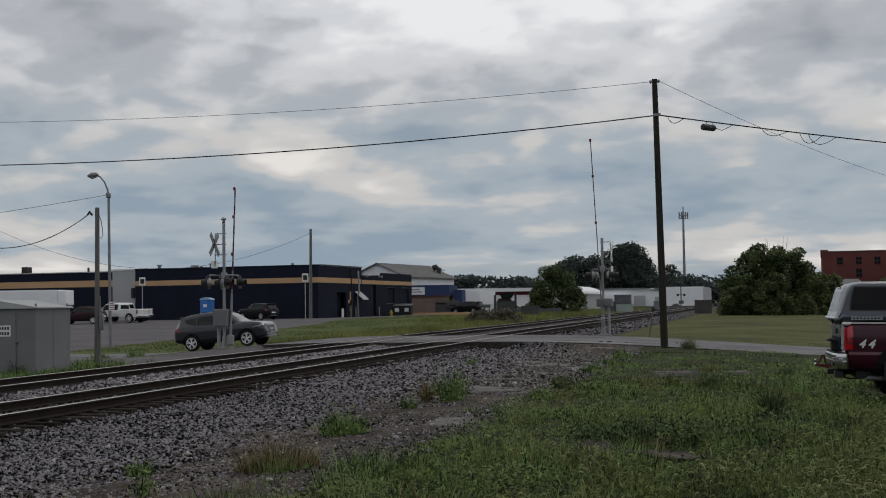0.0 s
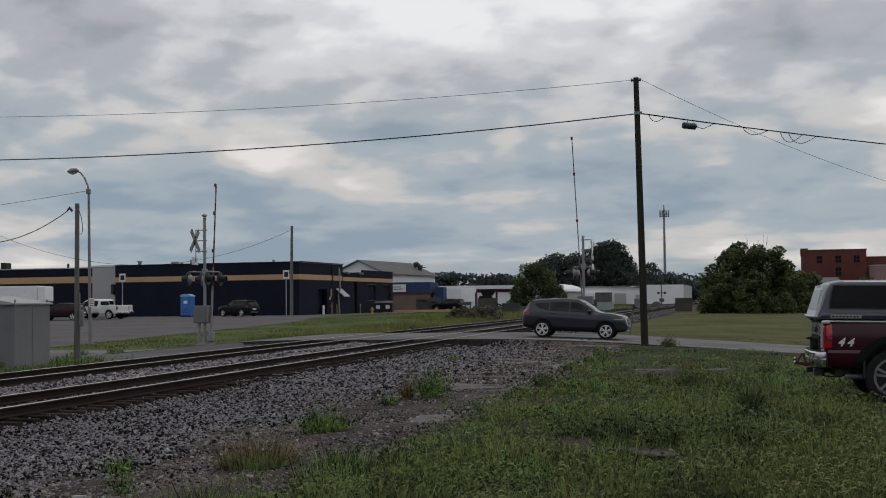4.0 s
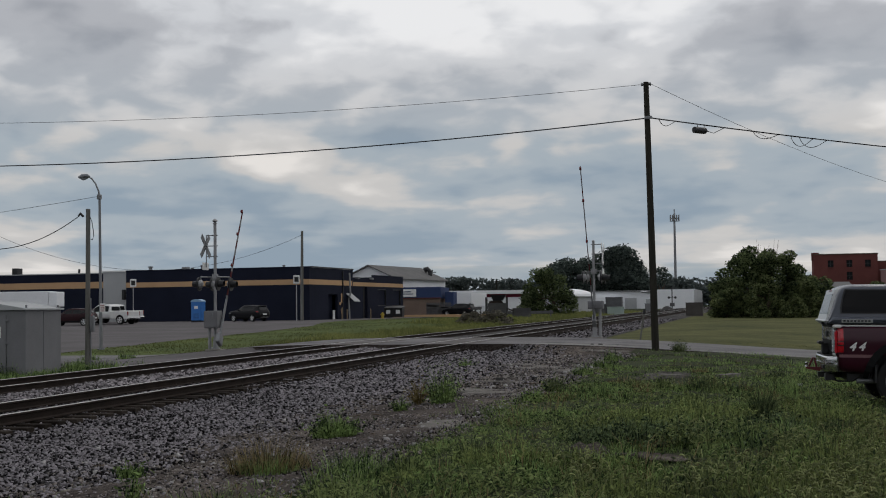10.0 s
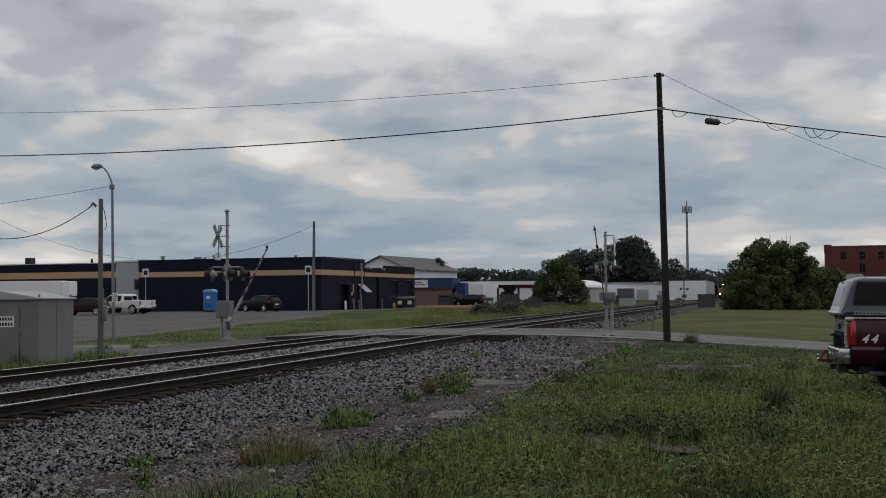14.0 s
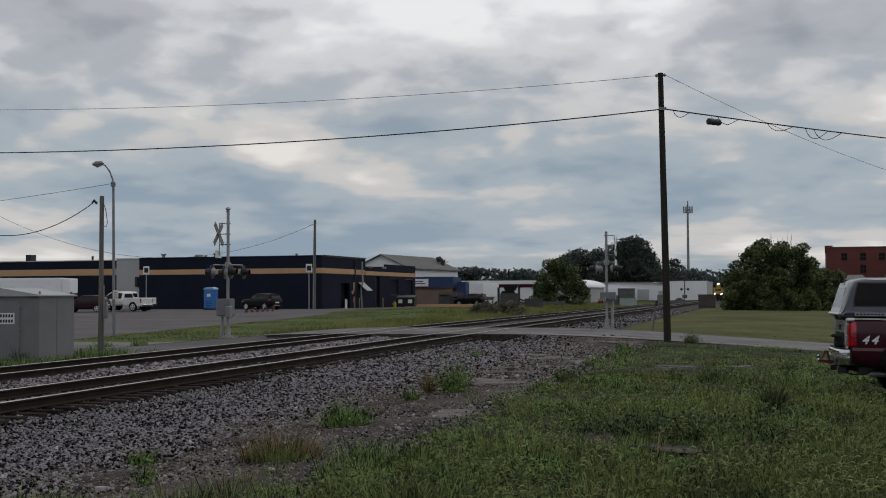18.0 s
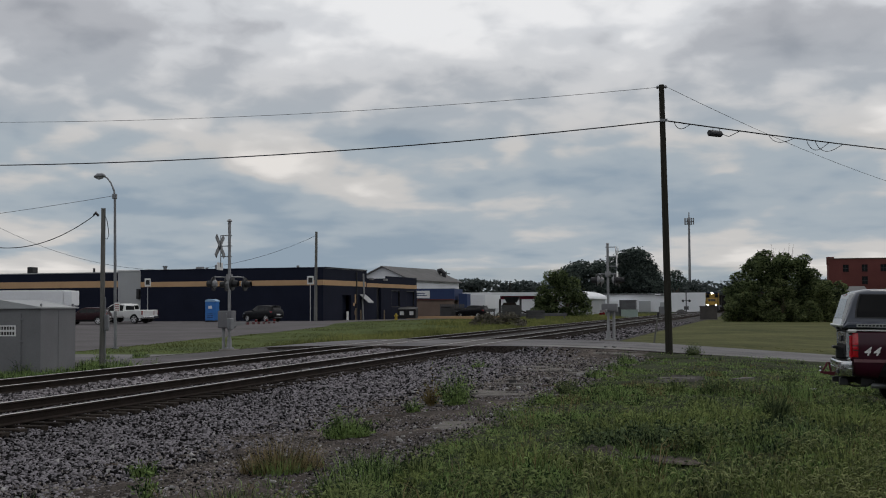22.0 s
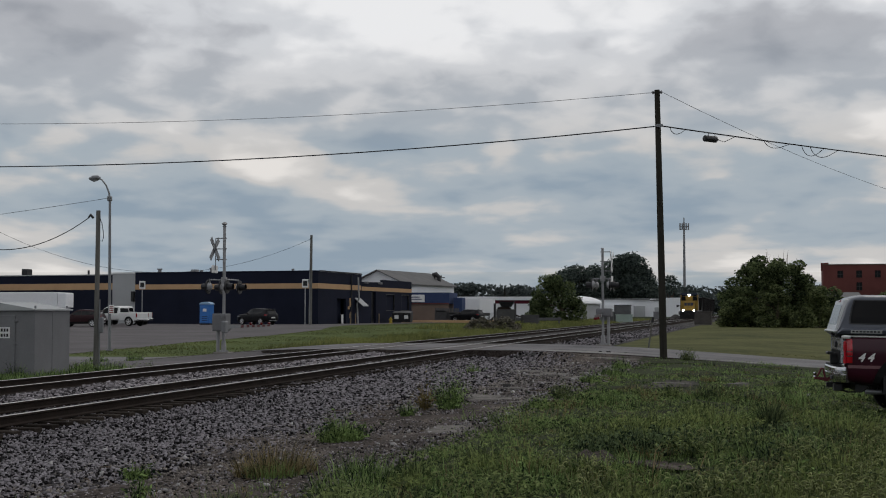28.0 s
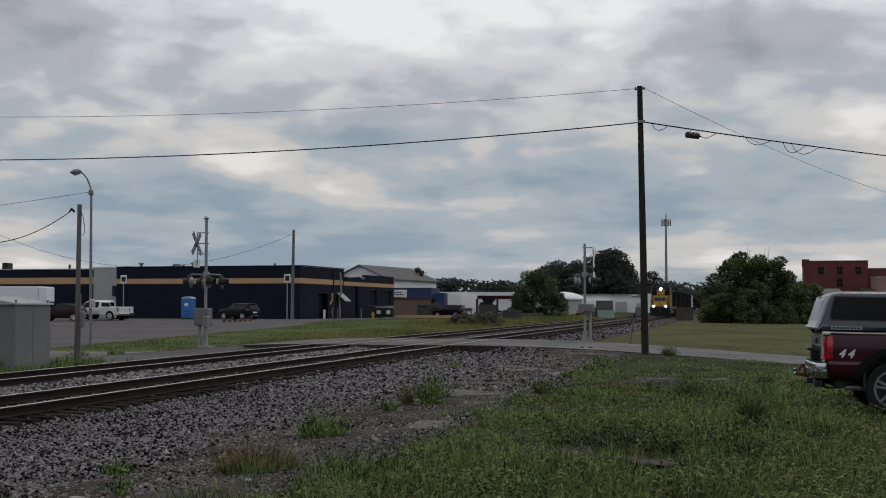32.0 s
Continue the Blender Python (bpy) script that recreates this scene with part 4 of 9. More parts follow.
def pierced_wall(u0, u1, z0, z1, holes, y0, y1):
    """A wall along x in one piece, with openings right through it."""
    us = sorted({u0, u1, *[h[0] for h in holes], *[h[1] for h in holes]})
    zs = sorted({z0, z1, *[h[2] for h in holes], *[h[3] for h in holes]})
    sh, at = Shape(), {}

    def v(i, j, y):
        if (i, j, y) not in at:
            at[(i, j, y)] = len(sh.v)
            sh.v.append((us[i], y, zs[j]))
        return at[(i, j, y)]

    def solid(i, j):
        if not (0 <= i < len(us) - 1 and 0 <= j < len(zs) - 1):
            return False
        u, z = (us[i] + us[i + 1]) / 2, (zs[j] + zs[j + 1]) / 2
        return not any(h[0] < u < h[1] and h[2] < z < h[3] for h in holes)
    for i in range(len(us) - 1):
        for j in range(len(zs) - 1):
            if solid(i, j):
                sh.f.append((v(i, j, y0), v(i + 1, j, y0), v(i + 1, j + 1, y0), v(i, j + 1, y0)))
                sh.f.append((v(i, j + 1, y1), v(i + 1, j + 1, y1), v(i + 1, j, y1), v(i, j, y1)))
                for di, dj, a, b in ((-1, 0, (0, 1), (0, 0)), (1, 0, (1, 0), (1, 1)), (0, -1, (0, 0), (1, 0)), (0, 1, (1, 1), (0, 1))):
                    if not solid(i + di, j + dj):
                        p, q = (i + a[0], j + a[1]), (i + b[0], j + b[1])
                        sh.f.append((v(*q, y0), v(*p, y0), v(*p, y1), v(*q, y1)))
    sh.m = [0] * len(sh.f)
    return sh


def dark_building():
    b = thing("commercial_building", pose(-13.05, 140, 0.30, 0, 0, -18), "low dark navy commercial building with a tan stripe", "building")
    H, W, D = 5.98, 22.4, 12.5
    st0, st1 = 4.13, 4.70
    front = Shape()
    for a, c, z0, z1 in ((-W, 0, 0, st0), (-W, 0, st1, H)):
        front.box(a, c, 0, 0.3, z0, z1)
    part("front_wall", front, M_NAVY, b, "dark navy wall")
    part("front_stripe", Shape().box(-W, 0.0, -0.02, 0.3, st0, st1), M_STRIPE, b, "tan stripe")
    holes = [(5.3, 8.0, 0.05, 3.1)]
    side = Shape()
    for a, c, z0, z1 in wall_with_holes(0.3, D, 0, st0, holes):
        side.box(-0.3, 0, a, c, z0, z1)
    side.box(-0.3, 0, 0.3, D, st1, H)
    part("side_wall", side, M_NAVY, b, "dark navy wall")
    part("side_stripe", Shape().box(-0.3, 0.02, 0.3, D, st0, st1), M_STRIPE, b, "tan stripe")
    part("back_wall", Shape().box(-W, 0, D, D + 0.3, 0, H), M_NAVY, b)
    part("far_wall", Shape().box(-W, -W + 0.3, 0.3, D, 0, H), M_NAVY, b)
    part("roof", Shape().box(-W + 0.3, -0.3, 0.3, D, H - 0.5, H - 0.3), M_ROOFGREY, b)
    part("parapet_cap", Shape().box(-W - 0.06, 0.06, -0.06, 0.36, H, H + 0.10).box(-0.36, 0.06, 0.36, D + 0.36, H, H + 0.10), M_NAVY, b)
    part("flashing", Shape().box(0.02, 0.06, 0.36, D, H - 0.02, H + 0.14), M_GALV, b, "pale metal flashing")
    dr = part("door_recess", Shape().box(-0.75, -0.65, 5.3, 8.0, 0.05, 3.1), M_NAVY, b, "dark recessed doorway")
    part("door", Shape().box(-0.648, -0.6, 6.1, 7.1, 0.05, 2.2), M_NAVY, dr, "dark door")
    part("notice", Shape().box(-0.25, -0.2, 7.1, 7.7, 0.1, 1.3), M_WHITE, dr, "small white notice board")
    for i, (x, h, r) in enumerate(((-21.6, 0.5, 0.2), (-16.2, 0.25, 0.12), (-15, 0.5, 0.12), (-4.8, 0.3, 0.12))):
        part("roof_vent", Shape().tube([(x, 4, H - 0.3), (x, 4, H + h)], r, 8).tube([(x, 4, H + h), (x, 4, H + h + 0.15)], r * 1.5, 8), M_GALV, b)
    for x in (-16.5,):
        part("roof_turbine", Shape().tube([(x, 3, H), (x, 3, H + 0.45)], [0.55, 0.45], 10), M_GALV, b)
    # lower rear wing with windows and a tall door
    E0, H2 = 12.8, 5.55
    wing_holes = [(16.8, 18.3, 0.1, 4.05), (21.9, 25.0, 1.75, 3.85), (27.5, 30.5, 1.75, 3.85)]
    wg = Shape()
    for a, c, z0, z1 in wall_with_holes(E0, 31.4, 0, st0, wing_holes):
        wg.box(-0.6, -0.3, a, c, z0, z1)
    wg.box(-0.6, -0.3, E0, 31.4, st1 - 0.1, H2 - 0.4).box(-0.6, -0.3, 20.5, 31.4, H2 - 0.4, H2)
    part("wing_wall", wg, M_NAVY, b, "dark navy wall")
    part("wing_stripe", Shape().box(-0.6, -0.28, E0, 31.4, st0, st1 - 0.1), M_STRIPE, b, "tan stripe")
    part("wing_end", Shape().box(-8, -0.6, 31.1, 31.4, 0, H2).box(-8, -0.6, E0, 31.1, H2 - 0.6, H2 - 0.4), M_NAVY, b)
    part("tall_door", Shape().box(-0.7, -0.6, 16.8, 18.3, 0.1, 4.05), M_BLACK, b, "tall dark door")
    for a, c in ((21.9, 25.0), (27.5, 30.5)):
        w = part("window", Shape().box(-0.56, -0.54, a, c, 1.75, 3.85), M_GLASS, b, "dark shuttered window")
        part("shutter", Shape().box(-0.535, -0.50, a + 0.1, c - 0.1, 1.86, 3.74, 0.01), M_NAVY, w)
        fr = Shape().box(-0.54, -0.33, a, a + 0.1, 1.75, 3.85).box(-0.54, -0.33, c - 0.1, c, 1.75, 3.85).box(-0.54, -0.33, a + 0.1, c - 0.1, 3.75, 3.85).box(-0.54, -0.33, a + 0.1, c - 0.1, 1.75, 1.85)
        part("frame", fr, M_BLACK, w)
    part("awning", Shape().hull8([(0.02, 10.6, 3.15), (1.05, 10.6, 2.25), (1.05, 12.4, 2.25), (0.02, 12.4, 3.15), (0.02, 10.6, 3.23), (1.05, 10.6, 2.33), (1.05, 12.4, 2.33), (0.02, 12.4, 3.23)]), M_GREYWALL, b, "pale sloping awning")
    part("downpipe", Shape().tube([(0.1, 9.4, 0), (0.1, 9.4, H - 0.2)], 0.07, 6), M_BLACK, b)
    part("vent_stack", Shape().tube([(0.3, 10.9, 0.2), (0.2, 10.9, 2.6), (0.5, 10.7, 3.2), (0.4, 10.7, 5.6)], 0.1, 6), M_ALU, b, "pale steel stack")
    for y in (14.5, 19.2):
        part("wall_lamp", Shape().box(-0.28, 0.15, y - 0.25, y + 0.25, 4.95, 5.2, 0.04), M_GALV, b)
    for y, z, h in ((9.0, 2.2, 1.0), (9.0, 0.9, 0.5), (8.5, 1.9, 0.35)):
        part("wall_sign", Shape().box(0.004, 0.03, y, y + 0.5, z, z + h), M_STRIPE, b, "small tan wall sign")
    # pale block and the long wing beyond
    return b


dark_building()


def pale_block():
    b = thing("warehouse", pose(-13.05, 140, 0.35, 0, 0, -18), "pale grey metal-sided warehouse block", "building")
    part("wall", Shape().box(-29.1, -22.5, 6.0, 6.3, 0, 6.1).box(-22.8, -22.5, 6.3, 20, 0, 6.1).box(-29.1, -28.8, 6.3, 20, 0, 6.1), M_GREYWALL, b)
    part("roof", Shape().box(-28.8, -22.8, 6.3, 20, 5.6, 5.8), M_ROOFGREY, b)
    part("eaves_trim", Shape().box(-29.2, -22.4, 5.9, 6.36, 6.1, 6.26), M_WHITE, b)
    part("wall_lamp", Shape().box(-26.4, -26.0, 5.6, 5.99, 2.8, 4.0, 0.05), M_BLACK, b)


pale_block()


def long_wing():
    b = thing("commercial_building", pose(-13.05, 140, 0.35, 0, 0, -18), "long dark commercial wing with a tan stripe", "building")
    x0, x1, y, H = -92, -29.3, 12.0, 6.15
    part("wall", Shape().box(x0, x1, y, y + 0.3, 0, 4.35).box(x0, x1, y, y + 0.3, 5.15, H).box(x1 - 0.3, x1, y + 0.3, y + 16, 0, H), M_NAVY, b)
    part("stripe", Shape().box(x0, x1, y - 0.02, y + 0.3, 4.35, 5.15), M_STRIPE, b, "tan stripe")
    part("upper_stripe", Shape().box(x0, -48, y - 0.05, y - 0.021, 4.7, 4.95), M_STRIPE, b)
    part("roof", Shape().box(x0, x1 - 0.3, y + 0.3, y + 16, H - 0.5, H - 0.35), M_ROOFGREY, b)
    part("parapet_cap", Shape().box(x0, x1 + 0.05, y - 0.05, y + 0.4, H, H + 0.12), M_GREYWALL, b)
    part("roof_unit", Shape().box(-47.6, -46.8, y + 2, y + 3.2, H - 0.35, H + 1.0, 0.05), M_BLACK, b, "dark roof cabinet")
    part("roof_vent", Shape().tube([(-37.6, y + 2, H - 0.4), (-37.6, y + 2, H + 0.7)], 0.14, 8), M_BLACK, b)


long_wing()


def gable_building():
    b = thing("warehouse", pose(-13.2, 196, 0.5, 0, 0, -22), "pale warehouse with a grey gabled roof", "building")
    W, D, E, R = 8.6, 20.0, 5.7, 7.6
    sh = Shape()
    sh.prism([(0, 0), (W, 0), (W, E), (W / 2, R), (0, E)], 0, 0.3)
    part("gable_wall", sh, M_WHITEWALL, b, "white gable wall")
    part("side_wall", Shape().box(W - 0.3, W, 0.3, D, 0, E).box(0, 0.3, 0.3, D, 0, E), M_WHITEWALL, b)
    part("back_wall", Shape().prism([(0, 0), (W, 0), (W, E), (W / 2, R), (0, E)], D, D + 0.3), M_WHITEWALL, b)
    for a, c in (((-0.5, E - 0.2), (W / 2, R + 0.05)), ((W / 2, R + 0.05), (W + 0.5, E - 0.2))):
        part("roof_slope", Shape().prism([a, c, (c[0], c[1] + 0.15), (a[0], a[1] + 0.15)], -0.5, D + 0.5), M_ROOFGREY, b, "grey roof slope")
    part("roof_unit", Shape().tube([(W - 1.4, 17.2, 6.0), (W - 1.4, 17.2, 7.1), (W - 1.9, 17.2, 7.5), (W - 2.3, 17.2, 7.3)], [0.35, 0.35, 0.42, 0.5], 10), M_BLACK, b, "dark roof fan")


gable_building()


def blue_shop():
    b = thing("shop", pose(-4.3, 182, 0.45, 0, 0, -8), "tan brick shop with a dark blue fascia", "building")
    part("wall", Shape().box(0, 5.6, 0, 0.3, 0, 2.6).box(5.3, 5.6, 0.3, 9, 0, 2.6).box(0, 0.3, 0.3, 9, 0, 2.6), M_BROWN, b)
    part("fascia", Shape().box(-0.15, 5.75, -0.15, 9, 2.6, 4.2), M_BLUEWALL, b, "dark blue fascia")
    part("red_trim", Shape().box(-0.17, 5.77, -0.19, -0.151, 2.6, 2.72), M_BRICK, b)
    sg = part("shop_sign", Shape().box(-0.15, 2.3, -0.3, -0.2, 2.85, 3.9, 0.03), M_WHITE, b, "white sign with dark lettering")
    for i in range(2):
        part("lettering_bar", Shape().box(0.3, 1.9 - i * 0.3, -0.312, -0.304, 3.2 + i * 0.3, 3.32 + i * 0.3), M_BLUEWALL, sg)
    part("annexe", Shape().box(6.2, 7.4, 1.0, 5.0, 1.5, 3.5, 0.05), M_BLUEWALL, b, "dark blue annexe")
    part("annexe_base", Shape().box(6.2, 7.4, 1.0, 5.0, 0, 1.5), M_BROWN, b)


blue_shop()


M_MAROON_BAND = material("maroon_band", (0.125, 0.022, 0.036), rough=0.7, vary=0.15, scale=0.5, grain=8, bump=0.05)


def strip_store():
    b = thing("store_row", pose(3.4, 215, 0.5, 0, 0, -4), "long low white store row with red bands", "building")
    part("wall", Shape().box(0, 15, 0, 0.3, 0, 3.6), M_WHITEWALL, b)
    part("end_wall", Shape().box(0, 0.3, 0.3, 10, 0, 3.6), M_WHITEWALL, b)
    part("end_wall", Shape().box(14.7, 15, 0.3, 10, 0, 3.6), M_WHITEWALL, b)
    part("roof", Shape().prism([(-0.4, 3.6), (15.4, 3.6), (15.4, 3.7), (-0.4, 3.7)], -0.5, 10.5), M_GREYWALL, b)
    part("roof_edge", Shape().box(-0.4, 15.4, -0.55, -0.501, 3.42, 4.0), M_WHITEWALL, b, "white roof edge")
    part("red_band", Shape().box(0, 15, -0.05, -0.004, 2.85, 3.40), M_MAROON_BAND, b, "dark red band")
    for x in (4.2,):
        part("white_panel", Shape().box(x, x + 4.5, -0.1, -0.054, 0.6, 2.6), M_WHITEWALL, b)
    for x in (0.6, 3.2):
        part("poster", Shape().box(x, x + 0.9, -0.09, -0.054, 0.9, 2.3), M_BRICK, b, "dark red wall panel")
    for x, h in ((12.0, 2.0), (13.5, 1.5)):
        part("stacked_crate", Shape().box(x, x + 1.3, -2.2, -1.0, 0, h, 0.05), M_ROOFGREY, b, "grey stacked crate")
    for x in (1.9, 11.8):
        part("window", Shape().box(x, x + 1.6, -0.09, -0.054, 1.0, 2.2), M_GLASS, b)


strip_store()


def white_warehouse():
    b = thing("warehouse", pose(87.0, 429, -1.6, 0, 0, -14) @ Matrix.Scale(2.06, 4), "long white metal warehouse behind the tracks", "building")
    part("end_wall", Shape().box(-6.0, 0, 0, 0.3, 0, 4.1), M_WHITEWALL, b, "bright white end wall")
    part("front_wall", Shape().box(-8.5, -6.0, 4.0, 4.3, 0, 3.7).box(-6.3, -6.0, 0.3, 4.0, 0, 4.1), M_WHITEWALL, b)
    part("side_wall", Shape().box(-26, -8.5, 14, 14.3, 0, 4.0).box(-8.8, -8.5, 4.3, 14, 0, 4.0), M_WHITEWALL, b)
    part("eaves", Shape().box(-26.4, -8.3, 13.6, 14.0, 4.0, 4.12), M_ROOFGREY, b, "dark eaves line")
    part("front_eaves", Shape().box(-8.7, -5.9, 3.7, 4.0, 3.7, 3.82), M_ROOFGREY, b)
    part("lean_to", Shape().box(-19.0, -13.5, 12.6, 13.96, 0, 3.0), M_WHITEWALL, b, "white lean-to")
    part("side_door", Shape().box(-12.4, -10.4, 13.90, 13.996, 0, 2.9), M_GREYWALL, b, "grey side door")
    part("roof", Shape().box(-26, 0, 14.3, 34, 4.0, 4.18).box(-6, 0, 0.3, 14.0, 4.0, 4.15), M_GREYWALL, b)
    part("loading_door", Shape().box(-8.0, -6.8, 3.95, 3.996, 0.2, 2.6), M_GREYWALL, b, "grey loading door")
    part("back_wall", Shape().box(-26, 0, 34, 34.3, 0, 4.0), M_WHITEWALL, b)
    # shaded side of the white warehouse, its shade put in as grey siding
    part("side_end", Shape().box(-0.3, 0, 0.3, 34, 0, 4.1), M_GREYWALL, b)


white_warehouse()


def dirt_pile(x, y, w, h):
    """A low heap of earth, uneven round its foot."""
    sh = Shape()
    n, rings = 14, ((1.0, -0.1), (0.72, 0.42), (0.40, 0.80), (0.12, 1.0))
    for i, (r, z) in enumerate(rings):
        for j in range(n):
            a = 2 * math.pi * j / n
            k = r * (1 + 0.18 * noise.noise(Vector((math.cos(a) * 2, math.sin(a) * 2, i * 0.7))))
            sh.v.append((w / 2 * k * math.cos(a), w / 2 * k * math.sin(a), h * z))
    for i in range(len(rings) - 1):
        sh.f += [(i * n + j, i * n + (j + 1) % n, (i + 1) * n + (j + 1) % n, (i + 1) * n + j) for j in range(n)]
    sh.f.append(tuple(range((len(rings) - 1) * n, len(rings) * n)))
    sh.m = [0] * len(sh.f)
    single("dirt_pile", sh, M_TAR, "low dark pile of earth beside the far crossing", "dirt pile", at=pose(x, y, ground_at(x, y)), smooth=True)


dirt_pile(46.4, 255, 3.6, 1.15)


def arched_shed():
    b = thing("shed", pose(21.7, 236, -0.1, 0, 0, -20), "white shed with a low curved roof", "building")
    pts = [(4.6 * math.cos(math.pi * i / 12), 3.5 + 1.45 * math.sin(math.pi * i / 12)) for i in range(13)]
    part("wall", Shape().prism([(-4.4, 0), (4.4, 0), (4.4, 3.5)] + [(x * 0.97, z) for x, z in pts[1:-1]] + [(-4.4, 3.5)], 0, 14), M_GREYWALL, b)
    part("curved_roof", Shape().prism([(x, z + 0.02) for x, z in pts] + [(x * 1.02, z + 0.2) for x, z in pts[::-1]], -0.4, 14.4), M_WHITEWALL, b)


arched_shed()


def brick_building():
    b = thing("brick_building", pose(62.1, 210, 1.0, 0, 0, -15.5), "old red brick building with small dark windows", "building")
    W, D, H = 9.9, 18, 8.5
    xs = [2.2, 5.1, 7.95]
    holes = [(x, x + 0.9, 6.45, 7.6) for x in xs] + [(5.1, 6.0, 4.4, 5.7)]
    part("front_wall", pierced_wall(0, W, 0, H, holes, 0, 0.4), M_BRICK, b, "red brick wall")
    part("side_wall", Shape().box(0, 0.4, 0.4, D, 0, H), M_BRICK, b)
    part("side_wall", Shape().box(W - 0.4, W, 0.4, D, 0, H), M_BRICK, b)
    part("back_wall", Shape().box(0, W, D, D + 0.4, 0, H), M_BRICK, b)
    part("roof", Shape().box(0.4, W - 0.4, 0.4, D, H - 0.6, H - 0.4), M_ROOFGREY, b)
    part("parapet_cap", Shape().box(-0.08, W + 0.08, -0.08, 0.5, H, H + 0.15), M_BARK, b)
    part("chimney", Shape().box(-0.3, 0.9, 2, 3.2, H - 0.8, H + 0.45), M_BRICK, b, "short brick chimney")
    for x, z0, z1 in [(h[0], h[2], h[3]) for h in holes]:
        w = part("window", Shape().box(x, x + 0.9, 0.22, 0.26, z0, z1), M_GLASS, b, "dark window")
        part("frame", Shape().box(x + 0.42, x + 0.48, 0.16, 0.219, z0, z1).box(x, x + 0.9, 0.16, 0.219, (z0 + z1) / 2 - 0.05, (z0 + z1) / 2 + 0.05), M_BLACK, w)
        part("lintel", Shape().box(x - 0.1, x + 1.0, -0.03, -0.003, z1, z1 + 0.25), M_BRICK, w)
        part("sill", Shape().box(x - 0.1, x + 1.0, -0.08, -0.004, z0 - 0.12, z0), M_BRICK, w)


brick_building()


def brick_annexe():
    b = thing("brick_building", pose(62.1, 210, 1.0, 0, 0, -15.5), "lower red brick annexe beside the old building", "building")
    part("wall", Shape().box(9.95, 16, 1.2, 1.6, 0, 7.3).box(15.6, 16, 1.6, 14, 0, 7.3).box(9.95, 10.3, 1.6, 14, 0, 7.3), M_BRICK, b)
    part("parapet_cap", Shape().box(9.94, 16.1, 1.1, 1.7, 7.3, 7.42), M_BARK, b)
    part("roof", Shape().box(10.3, 15.6, 1.6, 14, 6.7, 6.9), M_ROOFGREY, b)


brick_annexe()


def small_house():
    b = thing("house", pose(48.6, 175, 0.6, 0, 0, -10), "small white house behind the bushes", "house")
    part("wall", Shape().box(0, 8, 0, 0.2, 0, 2.6).box(0, 0.2, 0.2, 6, 0, 2.6).box(7.8, 8, 0.2, 6, 0, 2.6), M_WHITEWALL, b)
    part("roof", Shape().hull8([(-0.5, -0.6, 2.6), (8.5, -0.6, 2.6), (8.5, 6.6, 3.9), (-0.5, 6.6, 3.9), (-0.5, -0.6, 2.75), (8.5, -0.6, 2.75), (8.5, 6.6, 4.05), (-0.5, 6.6, 4.05)]), M_ROOFGREY, b)


small_house()


def pink_block():
    b = thing("shed", pose(71.6, 203.5, 0.8, 0, 0, 0), "pale pinkish flat-roofed shed", "building")
    part("wall", Shape().box(0, 14, 0, 2.6, 0, 6.0), material("pink_render", (0.30, 0.19, 0.19), rough=0.8, vary=0.12, scale=0.5, grain=8, bump=0.1), b)
    part("roof_edge", Shape().box(-0.1, 14.1, -0.1, 2.7, 6.0, 6.15), M_GREYWALL, b)


pink_block()


def cell_tower():
    b = thing("mast_tower", pose(122.7, 650, 0.5) @ Matrix.Scale(2.0, 4), "tall grey antenna tower with a ring of panels", "tower")
    part("shaft", Shape().tube([(0, 0, 0), (0, 0, 23.4)], [0.40, 0.24], 10), M_GALV, b)
    part("ring", Shape().tube([(-1.0, 0, 22.3), (1.0, 0, 22.3)], 0.12, 6).tube([(-0.8, 0, 21.6), (0.8, 0, 21.6)], 0.1, 6), M_GALV, b)
    for x in (-1.05, -0.5, 0.5, 1.05):
        part("antenna_panel", Shape().box(x - 0.16, x + 0.16, -0.5, -0.2, 21.5, 23.2, 0.05), M_GALV, b)
    part("top_rod", Shape().tube([(0, 0, 23.4), (0, 0, 24.6)], 0.15, 6), M_GALV, b)


cell_tower()


